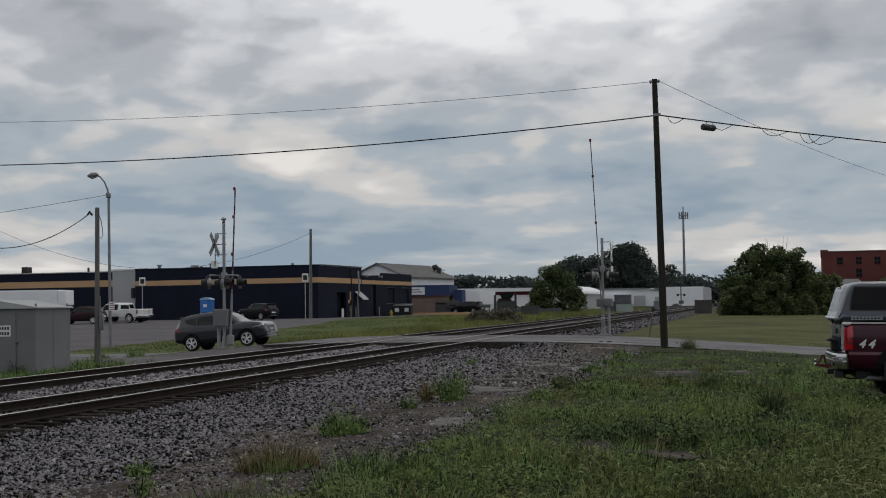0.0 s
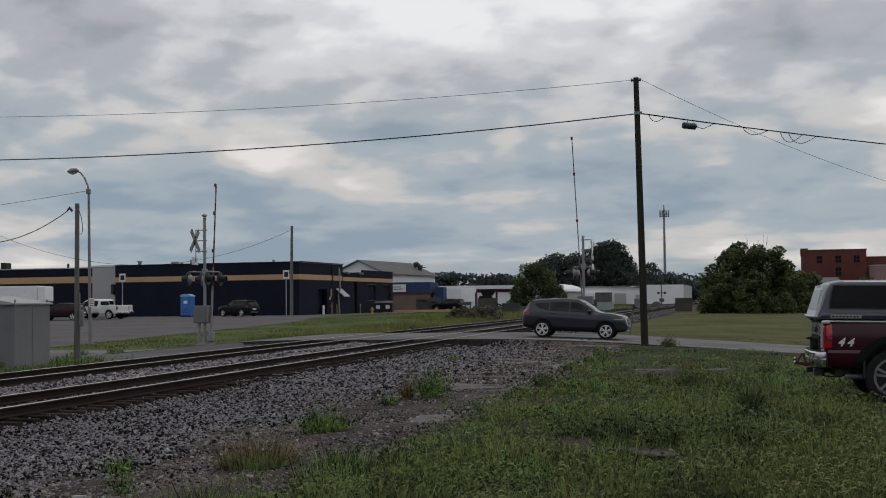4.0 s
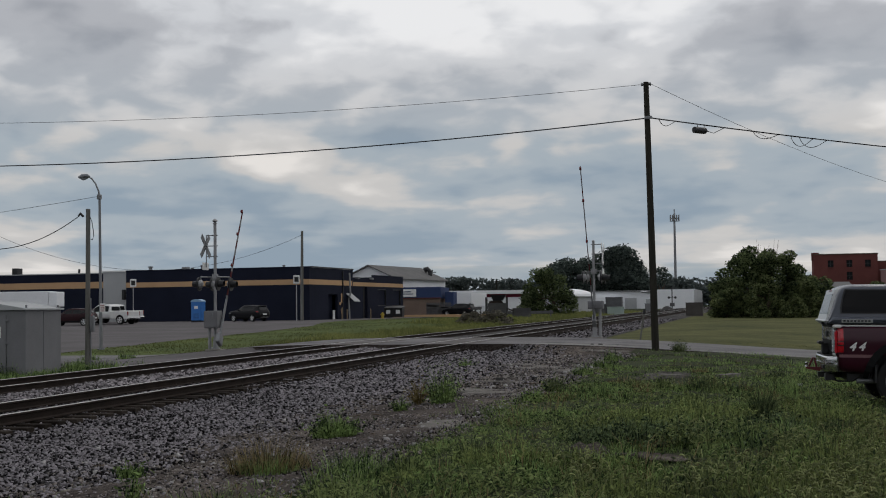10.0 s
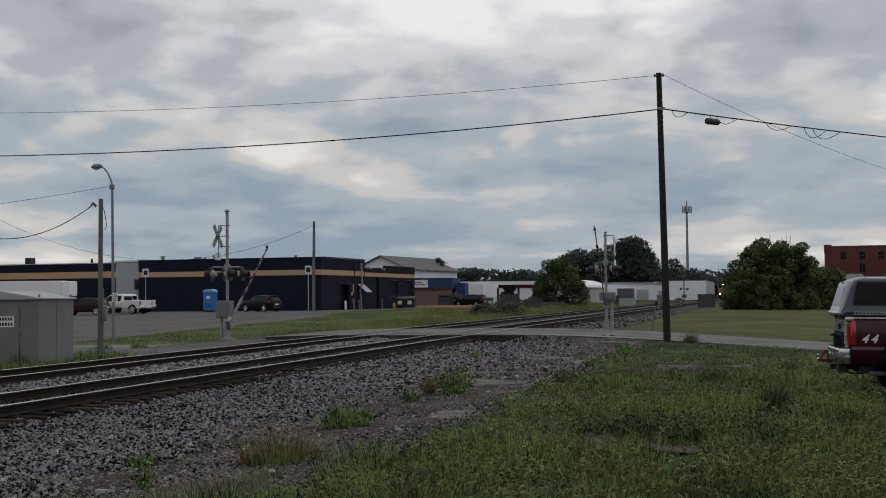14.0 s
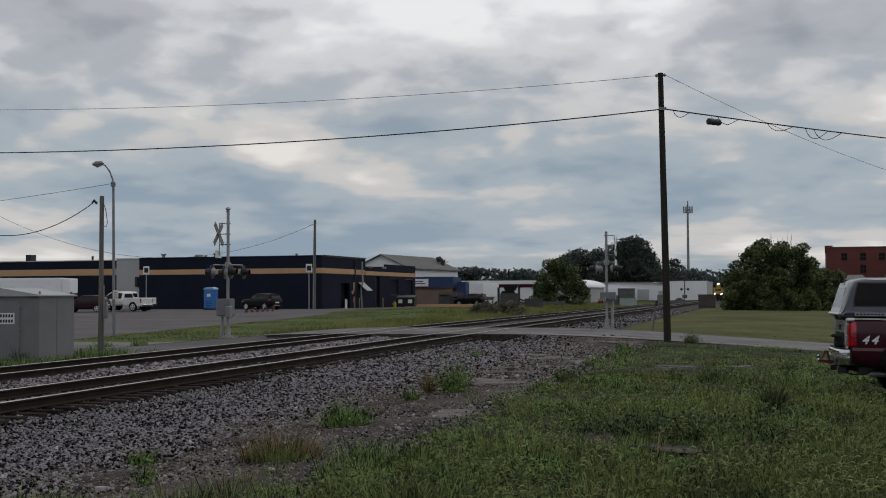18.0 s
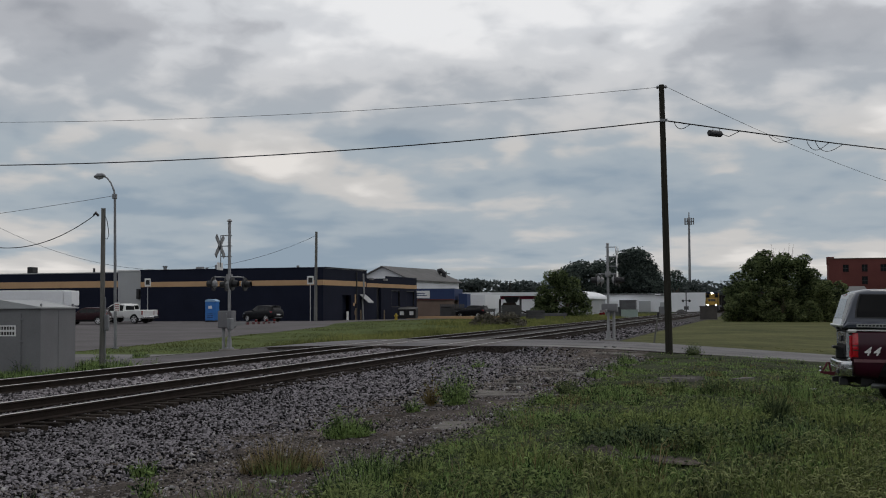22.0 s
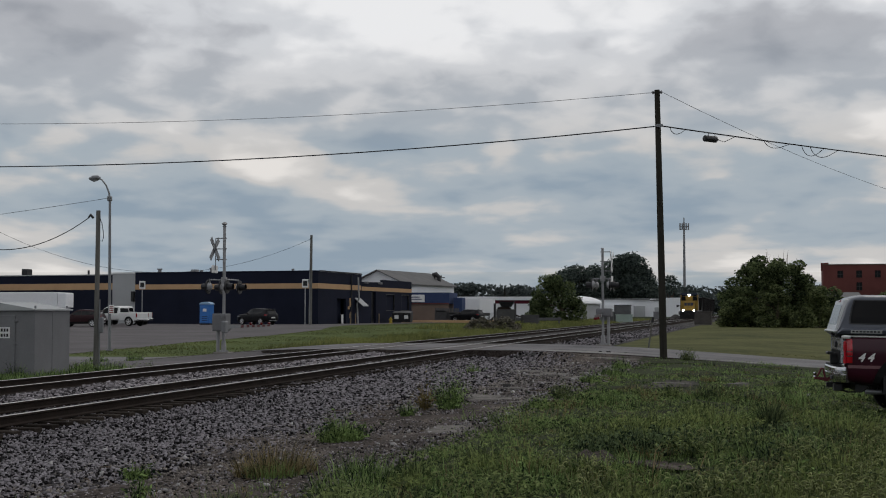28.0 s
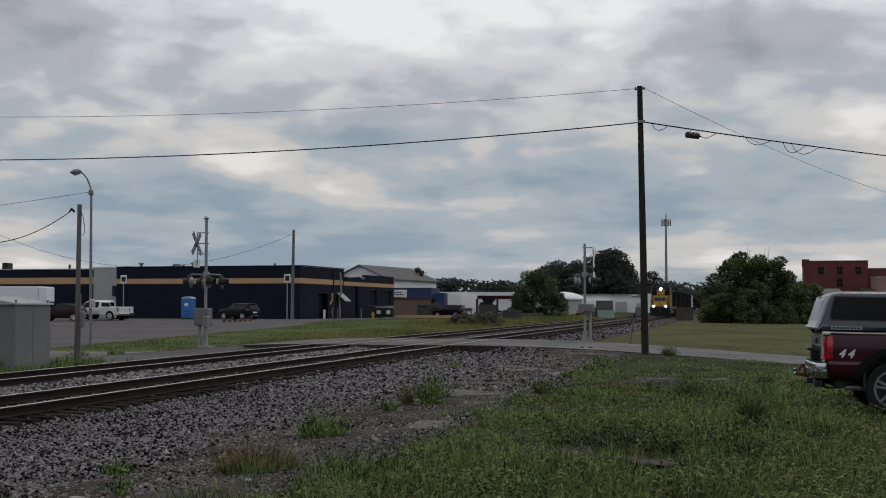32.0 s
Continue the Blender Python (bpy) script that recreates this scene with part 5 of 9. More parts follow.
# ---- the signal house beside the track ----
def signal_house():
    c = at_sn(33.58, 20.36)
    z = ground_at(c.x, c.y) - 0.02
    b = thing("signal_house", pose(c.x, c.y, z, 0, 0, TRACK_RZ), "grey metal railway signal house beside the track", "equipment shelter")
    W, D, H = 2.6, 1.95, 2.14
    part("body", Shape().box(-W, 0, 0, D, 0, H - 0.06, 0.015), M_SHED, b, "grey metal body")
    part("roof", Shape().prism([(-W - 0.06, H - 0.06), (0.06, H - 0.06), (0.06, H - 0.02), (-W / 2, H + 0.20), (-W - 0.06, H - 0.02)], -0.08, D + 0.08), M_GREYWALL, b, "pale low gabled metal roof")
    dr = part("door", Shape().box(-1.55, -0.62, -0.03, -0.002, 0.12, H - 0.2, 0.008), M_SHED, b, "grey door")
    for zz in (0.4, 1.1, 1.75):
        part("hinge", Shape().box(-0.66, -0.54, -0.05, -0.031, zz, zz + 0.07, 0.006), M_SHED, dr)
    part("latch", Shape().tube([(-1.45, -0.05, 1.0), (-1.45, -0.05, 1.25)], 0.015, 6), M_GALV, dr)
    pl = part("name_plate", Shape().box(-1.75, -0.78, -0.038, -0.032, 1.28, 1.6), M_WHITE, b, "white plate with dark lettering")
    for i, (w, h) in enumerate(((0.85, 0.09), (0.9, 0.09))):
        x = -1.70
        k = 0
        while x < -1.70 + w:
            part("lettering_bar", Shape().box(x, x + 0.06, -0.042, -0.039, 1.47 - i * 0.15, 1.47 - i * 0.15 + h), M_BLACK, pl)
            x += 0.09
            k += 1
    part("seam", Shape().box(0.001, 0.012, 0.95, 1.0, 0.05, H - 0.1), M_SHED, b)
    part("lifting_eye", Shape().tube([(-0.05, 0.1, H - 0.05), (-0.05, 0.1, H + 0.08)], 0.03, 6), M_GALV, b)
    part("lifting_eye", Shape().tube([(-0.05, D - 0.1, H - 0.05), (-0.05, D - 0.1, H + 0.08)], 0.03, 6), M_GALV, b)


signal_house()



# ---- vegetation and loose stone ----
def tri_mesh(name, verts, tris, mat):
    """A mesh of triangles from arrays."""
    verts, tris = np.asarray(verts, dtype=np.float32).reshape(-1, 3), np.asarray(tris, dtype=np.int32).reshape(-1, 3)
    me = bpy.data.meshes.new(name)
    me.vertices.add(len(verts))
    me.vertices.foreach_set("co", verts.ravel())
    me.loops.add(len(tris) * 3)
    me.loops.foreach_set("vertex_index", tris.ravel())
    me.polygons.add(len(tris))
    me.polygons.foreach_set("loop_start", np.arange(len(tris), dtype=np.int32) * 3)
    me.materials.append(mat)
    me.update(calc_edges=True)
    return me


def blades(rng, base, height, width, lean, way=None):
    """Bent tapering blades at the base points; returns vertices and triangles."""
    n = len(base)
    a, b = rng.uniform(0, 2 * np.pi, n), rng.uniform(0, 2 * np.pi, n)
    b = b if way is None else way
    side = np.stack([np.cos(a), np.sin(a), np.zeros(n)], 1) * (width / 2)[:, None]
    out = np.stack([np.cos(b), np.sin(b), np.zeros(n)], 1) * (height * lean)[:, None]
    up = np.zeros((n, 3))
    up[:, 2] = height
    mid = base + up * 0.58 + out * 0.3
    tip = base + up * (1 - 0.35 * lean)[:, None] + out
    v = np.stack([base - side, base + side, mid + side * 0.75, mid - side * 0.75, tip], 1)
    t = np.array([[0, 1, 2], [0, 2, 3], [3, 2, 4]])
    return v.reshape(-1, 3), (t[None] + 5 * np.arange(n)[:, None, None]).reshape(-1, 3), tip, out


def heights(x, y):
    return np.array([ground_at(p, q) for p, q in zip(x, y)])


def field_noise(x, y, k, seed=0.0):
    return np.array([noise.noise(Vector((p * k, q * k, seed))) for p, q in zip(x, y)])


def turf_points(rng, n, y0, y1, keep):
    """Points in the wedge that lies before the standpoint, closer together near by."""
    y = y0 * (y1 / y0) ** rng.uniform(0, 1, n)
    x = y * rng.uniform(-0.40, 0.42, n)
    s, m = SU * x + CU * y, -CU * x + SU * y
    k = keep(s, m)
    return x[k], y[k]


def bare_spots(x, y):
    d = np.full(len(x), 9.0)
    for cx, cy, rx, ry in ((1.86, 15.0, 0.30, 1.2), (2.52, 14.4, 0.55, 0.95), (5.55, 30.8, 1.0, 1.7), (7.1, 30.9, 0.6, 1.0), (7.2, 19.4, 0.9, 0.9)):
        d = np.minimum(d, ((x - cx) / rx) ** 2 + ((y - cy) / ry) ** 2)
    return d


def tufts(rng, name, label, mat, n, per, y0, y1, w, h, spread, keep):
    """Tufts of blades that fan out from their own roots; each tuft has its own height."""
    x, y = turf_points(rng, n, y0, y1, keep)
    f = field_noise(x, y, 0.55)
    k = (bare_spots(x, y) > rng.uniform(0.6, 1.4, len(x))) & (f > -0.5 + rng.uniform(-0.25, 0.25, len(x)))
    k &= field_noise(x, y, 1.1, 15.0) > rng.uniform(-0.5, -0.1, len(x))
    if mat is M_GRASS_DRY:
        k &= field_noise(x, y, 0.8, 9.0) > -0.02
    x, y, f = x[k], y[k], f[k]
    tall = h * rng.lognormal(0, 0.42, len(x)) * (0.58 + 1.5 * np.clip(f + 0.12, -0.25, 0.8)) * (0.7 + 1.0 * np.clip(field_noise(x, y, 1.6, 6.0), -0.4, 0.8)) * np.where(y > 30, 0.7, 1.0)
    i = np.repeat(np.arange(len(x)), per)
    m = len(i)
    a, q = rng.uniform(0, 2 * np.pi, m), np.abs(rng.normal(0, 1, m)) * spread * (0.5 + tall[i] / h * 0.6)
    px, py = x[i] + q * np.cos(a), y[i] + q * np.sin(a)
    hh = np.clip(tall[i] * rng.uniform(0.45, 1.12, m), 0.02, 0.55)
    base = np.stack([px, py, heights(x, y)[i] - 0.012], 1)
    v, t, tip, out = blades(rng, base, hh, w * rng.uniform(0.7, 1.4, m), rng.uniform(0.2, 1.0, m), a + rng.normal(0, 0.7, m))
    tagged(new(name, tri_mesh(name, v, t, mat)), label, "grass", kind="stuff")


def turf_around():
    """Rough grass about the standpoint, outside the stretch that lies ahead."""
    rng = np.random.default_rng(8)
    n = 5200
    r, a = 1.2 * (13 / 1.2) ** rng.uniform(0, 1, n), rng.uniform(0, 2 * np.pi, n)
    x, y = r * np.cos(a), r * np.sin(a)
    k = ((y < 9.4) | (np.abs(x) > y * 0.42)) & (-CU * x + SU * y < 3.6)
    x, y = x[k], y[k]
    i = np.repeat(np.arange(len(x)), 9)
    base = np.stack([x[i] + rng.normal(0, 0.08, len(i)), y[i] + rng.normal(0, 0.08, len(i)), heights(x, y)[i] - 0.01], 1)
    v, t, tip, out = blades(rng, base, 0.15 * rng.lognormal(0, 0.4, len(x))[i] * rng.uniform(0.5, 1.1, len(i)), 0.009 * rng.uniform(0.7, 1.4, len(i)), rng.uniform(0.2, 1.0, len(i)))
    tagged(new("grass", tri_mesh("grass", v, t, M_GRASS)), "rough green grass around the standpoint", "grass", kind="stuff")


turf_around()


def make_turf():
    rng = np.random.default_rng(5)
    edge = lambda s: 4.25 + 0.35 * np.sin(s * 0.9) + 0.25 * np.sin(s * 2.3 + 1)
    inside = lambda s, m: (m < edge(s) + rng.normal(0, 0.22, len(s))) & (s < 51.4)
    tufts(rng, "grass", "rough green grass and low weeds", M_GRASS, 17500, 20, 9.5, 27, 0.0066, 0.130, 0.085, inside)
    tufts(rng, "grass", "rough green grass and low weeds", M_GRASS, 17000, 12, 26, 51, 0.015, 0.110, 0.15, inside)
    tufts(rng, "dry_grass", "dry brownish grass stems among the green", M_GRASS_DRY, 2600, 12, 9.5, 45, 0.010, 0.22, 0.10, inside)
    tufts(rng, "tall_grass_tufts", "taller leafy grass tufts standing out of the turf", M_GRASS, 420, 60, 9.8, 30, 0.010, 0.20, 0.12, lambda s, m: (m < 3.6) & (s < 48))
    tufts(rng, "tall_grass_tufts", "darker green tufts standing out of the turf", M_BROADLEAF, 300, 60, 9.8, 40, 0.014, 0.19, 0.13, lambda s, m: (m < 3.8) & (s < 49))
    tufts(rng, "sparse_grass", "sparse green tufts on the bare dirt", M_GRASS, 2600, 9, 9.8, 46, 0.010, 0.12, 0.06, lambda s, m: (m > 3.9) & (m < 4.6 + rng.exponential(0.9, len(s))) & (m < 8.2) & (s < 50))
    near = lambda s, m: (m > 3.6) & (m < 8.4) & (s < 13.6 - 0.25 * (m - 3.6)) & (rng.uniform(0, 1, len(s)) < 0.8)
    tufts(rng, "sparse_grass", "thin green grass in the gravel", M_GRASS, 2400, 11, 9.5, 14, 0.008, 0.17, 0.07, near)
    tufts(rng, "sparse_grass", "thin dry grass in the gravel", M_GRASS_DRY, 1100, 9, 9.5, 14.5, 0.007, 0.20, 0.07, near)
    # broad leaves in low clumps
    x, y = turf_points(rng, 120000, 9.5, 34, lambda s, m: (m < edge(s) + rng.normal(0, 0.3, len(s))) & (s < 51))
    f = field_noise(x, y, 0.9, 12.0)
    k = (f > rng.uniform(-0.15, 0.35, len(x))) & (bare_spots(x, y) > rng.uniform(0.7, 1.4, len(x)))
    x, y, f = x[k], y[k], f[k]
    n = len(x)
    c = np.stack([x, y, heights(x, y) + rng.uniform(0.02, 0.26, n) * (0.6 + 0.9 * np.clip(f, 0, 0.8))], 1)
    u, w2 = rng.normal(0, 1, (n, 3)), rng.normal(0, 1, (n, 3))
    u[:, 2] *= 0.6
    g = rng.uniform(0.6, 1.4, n) * np.where(y > 20, 1.35, 1.0)
    u *= (0.025 * g / np.linalg.norm(u, axis=1))[:, None]
    w2 *= (0.0105 * g / np.linalg.norm(w2, axis=1))[:, None]
    v = np.stack([c - u, c + w2, c + u, c - w2], 1).reshape(-1, 3)
    t = (np.array([[0, 1, 2], [0, 2, 3]])[None] + 4 * np.arange(n)[:, None, None]).reshape(-1, 3)
    tagged(new("broadleaf_weeds", tri_mesh("broadleaf_weeds", v, t, M_BROADLEAF)), "low leafy green weeds through the grass", "weeds", kind="stuff")
    # nodding seed heads: a thin stalk and a slim arched spike
    x, y = turf_points(rng, 22000, 9.5, 20, lambda s, m: (m < 3.2) & (s < 40))
    k = (0.8 * field_noise(x, y, 1.1, 4.0) + 1.6 * (x / y - 0.16) + 0.04 * (14 - y) > rng.uniform(0.22, 0.42, len(x))) & (bare_spots(x, y) > 1.2)
    x, y = x[k], y[k]
    n = len(x)
    foot = np.stack([x, y, heights(x, y)], 1)
    a = rng.uniform(0, 2 * np.pi, n)
    d = np.stack([np.cos(a), np.sin(a), np.zeros(n)], 1)
    side = np.stack([-np.sin(a), np.cos(a), np.zeros(n)], 1)
    z = np.array([0, 0, 1.0])
    tall, g = rng.uniform(0.15, 0.33, n)[:, None], rng.uniform(0.75, 1.3, n)[:, None]
    rings = [(foot, 0.0011), (foot + z * tall * 0.6 + d * 0.015, 0.0011), (foot + z * tall + d * 0.03, 0.0018)]
    for i in range(1, 7):
        th = 0.42 * i
        r = (0.0, 0.0060, 0.0080, 0.0078, 0.0066, 0.0046, 0.0016)[i]
        rings.append((foot + z * tall + d * 0.03 + (d * (1 - math.cos(th)) + z * math.sin(th)) * 0.034 * g, r))
    v = []
    for c, r in rings:
        for w in (0.0, 2.094, 4.189):
            v.append(c + (side * math.cos(w) + (d * 0.5 + z * 0.86) * math.sin(w)) * r * g)
    v = np.stack(v, 1)
    t = []
    for i in range(len(rings) - 1):
        for j in range(3):
            p, q = 3 * i + j, 3 * i + (j + 1) % 3
            t += [[p, q, q + 3], [p, q + 3, p + 3]]
    t = np.array(t)
    tagged(new("seed_heads", tri_mesh("seed_heads", v.reshape(-1, 3), (t[None] + 3 * len(rings) * np.arange(n)[:, None, None]).reshape(-1, 3), M_SEED)), "pale green nodding foxtail seed heads", "seed heads", kind="stuff")


make_turf()


def band_grass(name, label, mat, n, s0, s1, n_of, h, w, seed):
    """Rough growth along a band of the plan."""
    rng = np.random.default_rng(seed)
    s = s0 * (s1 / s0) ** rng.uniform(0, 1, n)
    lo, hi = n_of(s)
    m = lo + (hi - lo) * rng.uniform(0, 1, n)
    x, y = SU * s - CU * m, CU * s + SU * m
    f = field_noise(x, y, 0.22, seed)
    hh = h * rng.uniform(0.5, 1.2, n) * (0.8 + 0.8 * np.clip(f, -0.5, 0.8))
    base = np.stack([x, y, heights(x, y) - 0.01], 1)
    v, t, tip, out = blades(rng, base, hh, w * rng.uniform(0.7, 1.4, n), rng.uniform(0.1, 0.6, n))
    tagged(new(name, tri_mesh(name, v, t, mat)), label, "grass", kind="stuff")


band_grass("tall_weeds", "tall yellow-green weeds beside the tracks", M_BANK, 14000, 64, 190, lambda s: (20.4 + 0 * s, 23.4 + 0 * s), 0.66, 0.028, 11)
band_grass("tall_weeds", "rough green weeds beside the tracks", M_FIELD, 16000, 62, 170, lambda s: (20.4 + 0 * s, 25.0 + 0 * s), 0.42, 0.035, 17)
band_grass("verge_grass", "mown green grass strip beside the lot", M_FIELD, 24000, 62, 150, lambda s: (20.6 + 0 * s, 36.4 + 3 * np.clip((s - 98) / 22, 0, 1)), 0.11, 0.05, 12)
band_grass("verge_grass", "grass and weeds beside the signal house", M_GRASS, 9000, 24, 38, lambda s: (19.45 + 0 * s, 21.3 + 0 * s), 0.48, 0.018, 13)
band_grass("field_grass", "short mown grass in the field beyond the road", M_FIELD, 30000, 61.5, 170, lambda s: (-16 - 0.15 * s, 7.8 + 0 * s), 0.03, 0.09, 14)
band_grass("bank_grass", "bright rough grass on the bank behind the tracks", M_BANK, 10000, 110, 260, lambda s: (20.6 + 0 * s, 30 + 0 * s), 0.5, 0.08, 16)


def stones(name, label, n, s0, s1, n0, n1, size, z_of, seed, mat=M_STONE):
    """Broken stones strewn over a stretch of the plan."""
    rng = np.random.default_rng(seed)
    s = s0 * (s1 / s0) ** rng.uniform(0, 1, n)
    m = rng.uniform(n0, n1, n)
    x, y = SU * s - CU * m, CU * s + SU * m
    z = np.array([z_of(p, q) for p, q in zip(s, m)])
    r = size * rng.uniform(0.55, 1.35, n) * (1 + 0.5 * (s > 28))
    cube = np.array([[-1, -1, -1], [1, -1, -1], [1, 1, -1], [-1, 1, -1], [-1, -1, 1], [1, -1, 1], [1, 1, 1], [-1, 1, 1]], float)
    p = cube[None] * rng.uniform(0.35, 1.0, (n, 8, 3)) * (r[:, None, None] * rng.uniform(0.55, 1.0, (n, 1, 3))) * 0.62
    a, b = rng.uniform(0, 2 * np.pi, n), rng.uniform(-0.9, 0.9, n)
    ca, sa, cb, sb = np.cos(a)[:, None], np.sin(a)[:, None], np.cos(b)[:, None], np.sin(b)[:, None]
    px, py, pz = p[..., 0], p[..., 1] * cb - p[..., 2] * sb, p[..., 1] * sb + p[..., 2] * cb
    v = np.stack([px * ca - py * sa + x[:, None], px * sa + py * ca + y[:, None], pz + (z + r * 0.18)[:, None]], 2)
    t = np.array([[3, 2, 1], [3, 1, 0], [4, 5, 6], [4, 6, 7], [0, 1, 5], [0, 5, 4], [1, 2, 6], [1, 6, 5], [2, 3, 7], [2, 7, 6], [3, 0, 4], [3, 4, 7]])
    tagged(new(name, tri_mesh(name, v.reshape(-1, 3), (t[None] + 8 * np.arange(n)[:, None, None]).reshape(-1, 3), mat)), label, "gravel", kind="stuff")


stones("ballast_stones", "grey broken ballast stones on the near shoulder", 54000, 8.5, 51.6, 8.0, 11.55, 0.047, bed_z, 21)
stones("ballast_stones", "pale dusty ballast stones between the tracks", 14000, 13, 51.6, 13.55, 15.7, 0.062, bed_z, 22, M_STONE_DUSTY)
stones("ballast_stones", "grey broken ballast stones beyond the tracks", 4000, 20, 51.4, 17.9, 20.2, 0.065, bed_z, 23)
stones("ballast_stones", "ballast stones spilled over the dirt", 5000, 8.5, 51, 7.1, 8.6, 0.048, lambda s, n: ground_z(s, n) + 0.03 - 0.05 * ease(7.4, 6.6, n), 29)
stones("loose_gravel", "loose gravel scattered over the dirt", 4200, 8.5, 51.4, 6.0, 8.8, 0.038, lambda s, n: ground_z(s, n) + 0.03, 24, M_GRIT)
stones("loose_gravel", "fine gravel scattered over the dirt", 15000, 8.5, 48, 4.0, 8.6, 0.027, lambda s, n: ground_z(s, n) + 0.028, 25, M_GRIT)
stones("loose_gravel", "dark grit scattered over the dirt", 11000, 8.5, 48, 4.2, 8.6, 0.030, lambda s, n: ground_z(s, n) + 0.028, 30, M_STONE)
stones("ballast_stones", "grey broken ballast stones past the road", 5000, 61.3, 150, 8.4, 11.5, 0.06, bed_z, 26)
stones("ballast_stones", "grey broken ballast stones among the ties", 9000, 13, 51.4, 11.7, 13.3, 0.05, lambda s, n: bed_z(s, n) - 0.012, 27)


def fragment(name, label, x, y, w, d, h, mat, seed, n=7):
    """A flat broken piece lying on the ground."""
    rng = random.Random(seed)
    z = ground_at(x, y) + 0.03
    pts = [(w / 2 * math.cos(2 * math.pi * i / n) * rng.uniform(0.55, 1.15), d / 2 * math.sin(2 * math.pi * i / n) * rng.uniform(0.5, 1.15)) for i in range(n)]
    sh = Shape()
    sh.v = [(p, q, -0.02) for p, q in pts] + [(p * 0.93, q * 0.93, h * rng.uniform(0.8, 1.1)) for p, q in pts]
    sh.f = [tuple(range(n))[::-1], tuple(range(n, 2 * n))] + [(i, (i + 1) % n, n + (i + 1) % n, n + i) for i in range(n)]
    sh.m = [0] * len(sh.f)
    single(name, sh, mat, label, "rubble", "rubble on the dirt", at=pose(x, y, z, rng.uniform(-4, 4), rng.uniform(-4, 4), 0))


M_SLAB = material("dusty_slab", (0.19, 0.178, 0.165), rough=1.0, vary=0.35, scale=3, grain=30, bump=0.6, tint=(0.075, 0.068, 0.062))
M_PALE = material("pale_stone", (0.36, 0.35, 0.34), rough=0.9, vary=0.2, scale=6, grain=40, bump=0.3)
for i, (x, y, w, d, h) in enumerate(((-1.11, 15.34, 0.5, 0.7, 0.012), (-0.63, 14.93, 0.4, 0.4, 0.015), (0.2, 20.4, 1.0, 2.6, 0.010), (2.95, 41.4, 3.0, 1.0, 0.012), (5.5, 30.9, 1.1, 0.45, 0.07), (5.9, 31.7, 0.9, 0.35, 0.07), (5.1, 30.35, 0.8, 0.35, 0.06), (7.1, 31.1, 0.7, 0.4, 0.06))):
    fragment("concrete_slab", "broken flat slab of old concrete in the dirt", x, y, w, d, h, M_SLAB, 40 + i, 13)
for i, (x, y, w, d) in enumerate(((1.86, 15.2, 0.5, 1.7), (2.52, 14.7, 0.9, 1.1), (7.2, 19.4, 1.3, 1.2))):
    fragment("bare_soil", "bare trodden brown soil showing in the grass", x, y, w, d, 0.004, M_DIRT, 50 + i, 15)
for i, (x, y, w) in enumerate(((-3.07, 14.21, 0.20), (-3.51, 13.44, 0.26), (-4.03, 13.39, 0.14), (-3.34, 17.37, 0.18), (0.53, 26.93, 0.17), (-1.49, 26.21, 0.17), (-2.82, 28.79, 0.15), (-2.6, 17.0, 0.14), (-4.6, 17.5, 0.22), (-1.8, 15.6, 0.12), (7.75, 27.5, 0.2))):
    fragment("pale_stone", "pale lump of broken stone on the gravel", x, y, w * 0.85, w * 0.7, w * 0.11, M_PALE, 60 + i, 9)
for i, (x, y, w) in enumerate(((6.55, 53.0, 0.22), (6.9, 53.1, 0.26), (7.6, 53.1, 0.16), (1.7, 33.0, 0.3))):
    fragment("dark_debris", "dark lump of debris on the pavement", x, y, w * 0.9, w * 0.7, w * 0.3, M_TAR, 80 + i, 6)


def broken_apron():
    """Thin worn sheets of old paving that lie in the dirt along the turf edge, up to the road."""
    rng = random.Random(19)
    for i in range(34):
        s = rng.uniform(24, 50.8)
        n = rng.uniform(4.6, 7.0) if s < 44 else rng.uniform(4.4, 8.0)
        p = at_sn(s, n)
        fragment("paving_sheet", "worn pale sheet of old paving in the dirt", p.x, p.y, rng.uniform(0.7, 2.3), rng.uniform(0.5, 1.6), rng.uniform(0.006, 0.016), M_SLAB, 300 + i, 15)
    for i in range(26):
        s, n = rng.uniform(13, 48), rng.uniform(4.8, 8.6)
        p = at_sn(s, n)
        a, k = rng.uniform(0, math.pi), rng.uniform(0.10, 0.28)
        z = ground_at(p.x, p.y) + 0.045
        pts = [(p.x - k * math.cos(a), p.y - k * math.sin(a), z), (p.x + 0.02, p.y, z + 0.012), (p.x + k * math.cos(a), p.y + k * math.sin(a), z)]
        single("stick", Shape().tube(pts, [0.008, 0.011, 0.006], 5), M_BARK, "short dry stick lying on the dirt", "stick", "sticks on the dirt")


broken_apron()


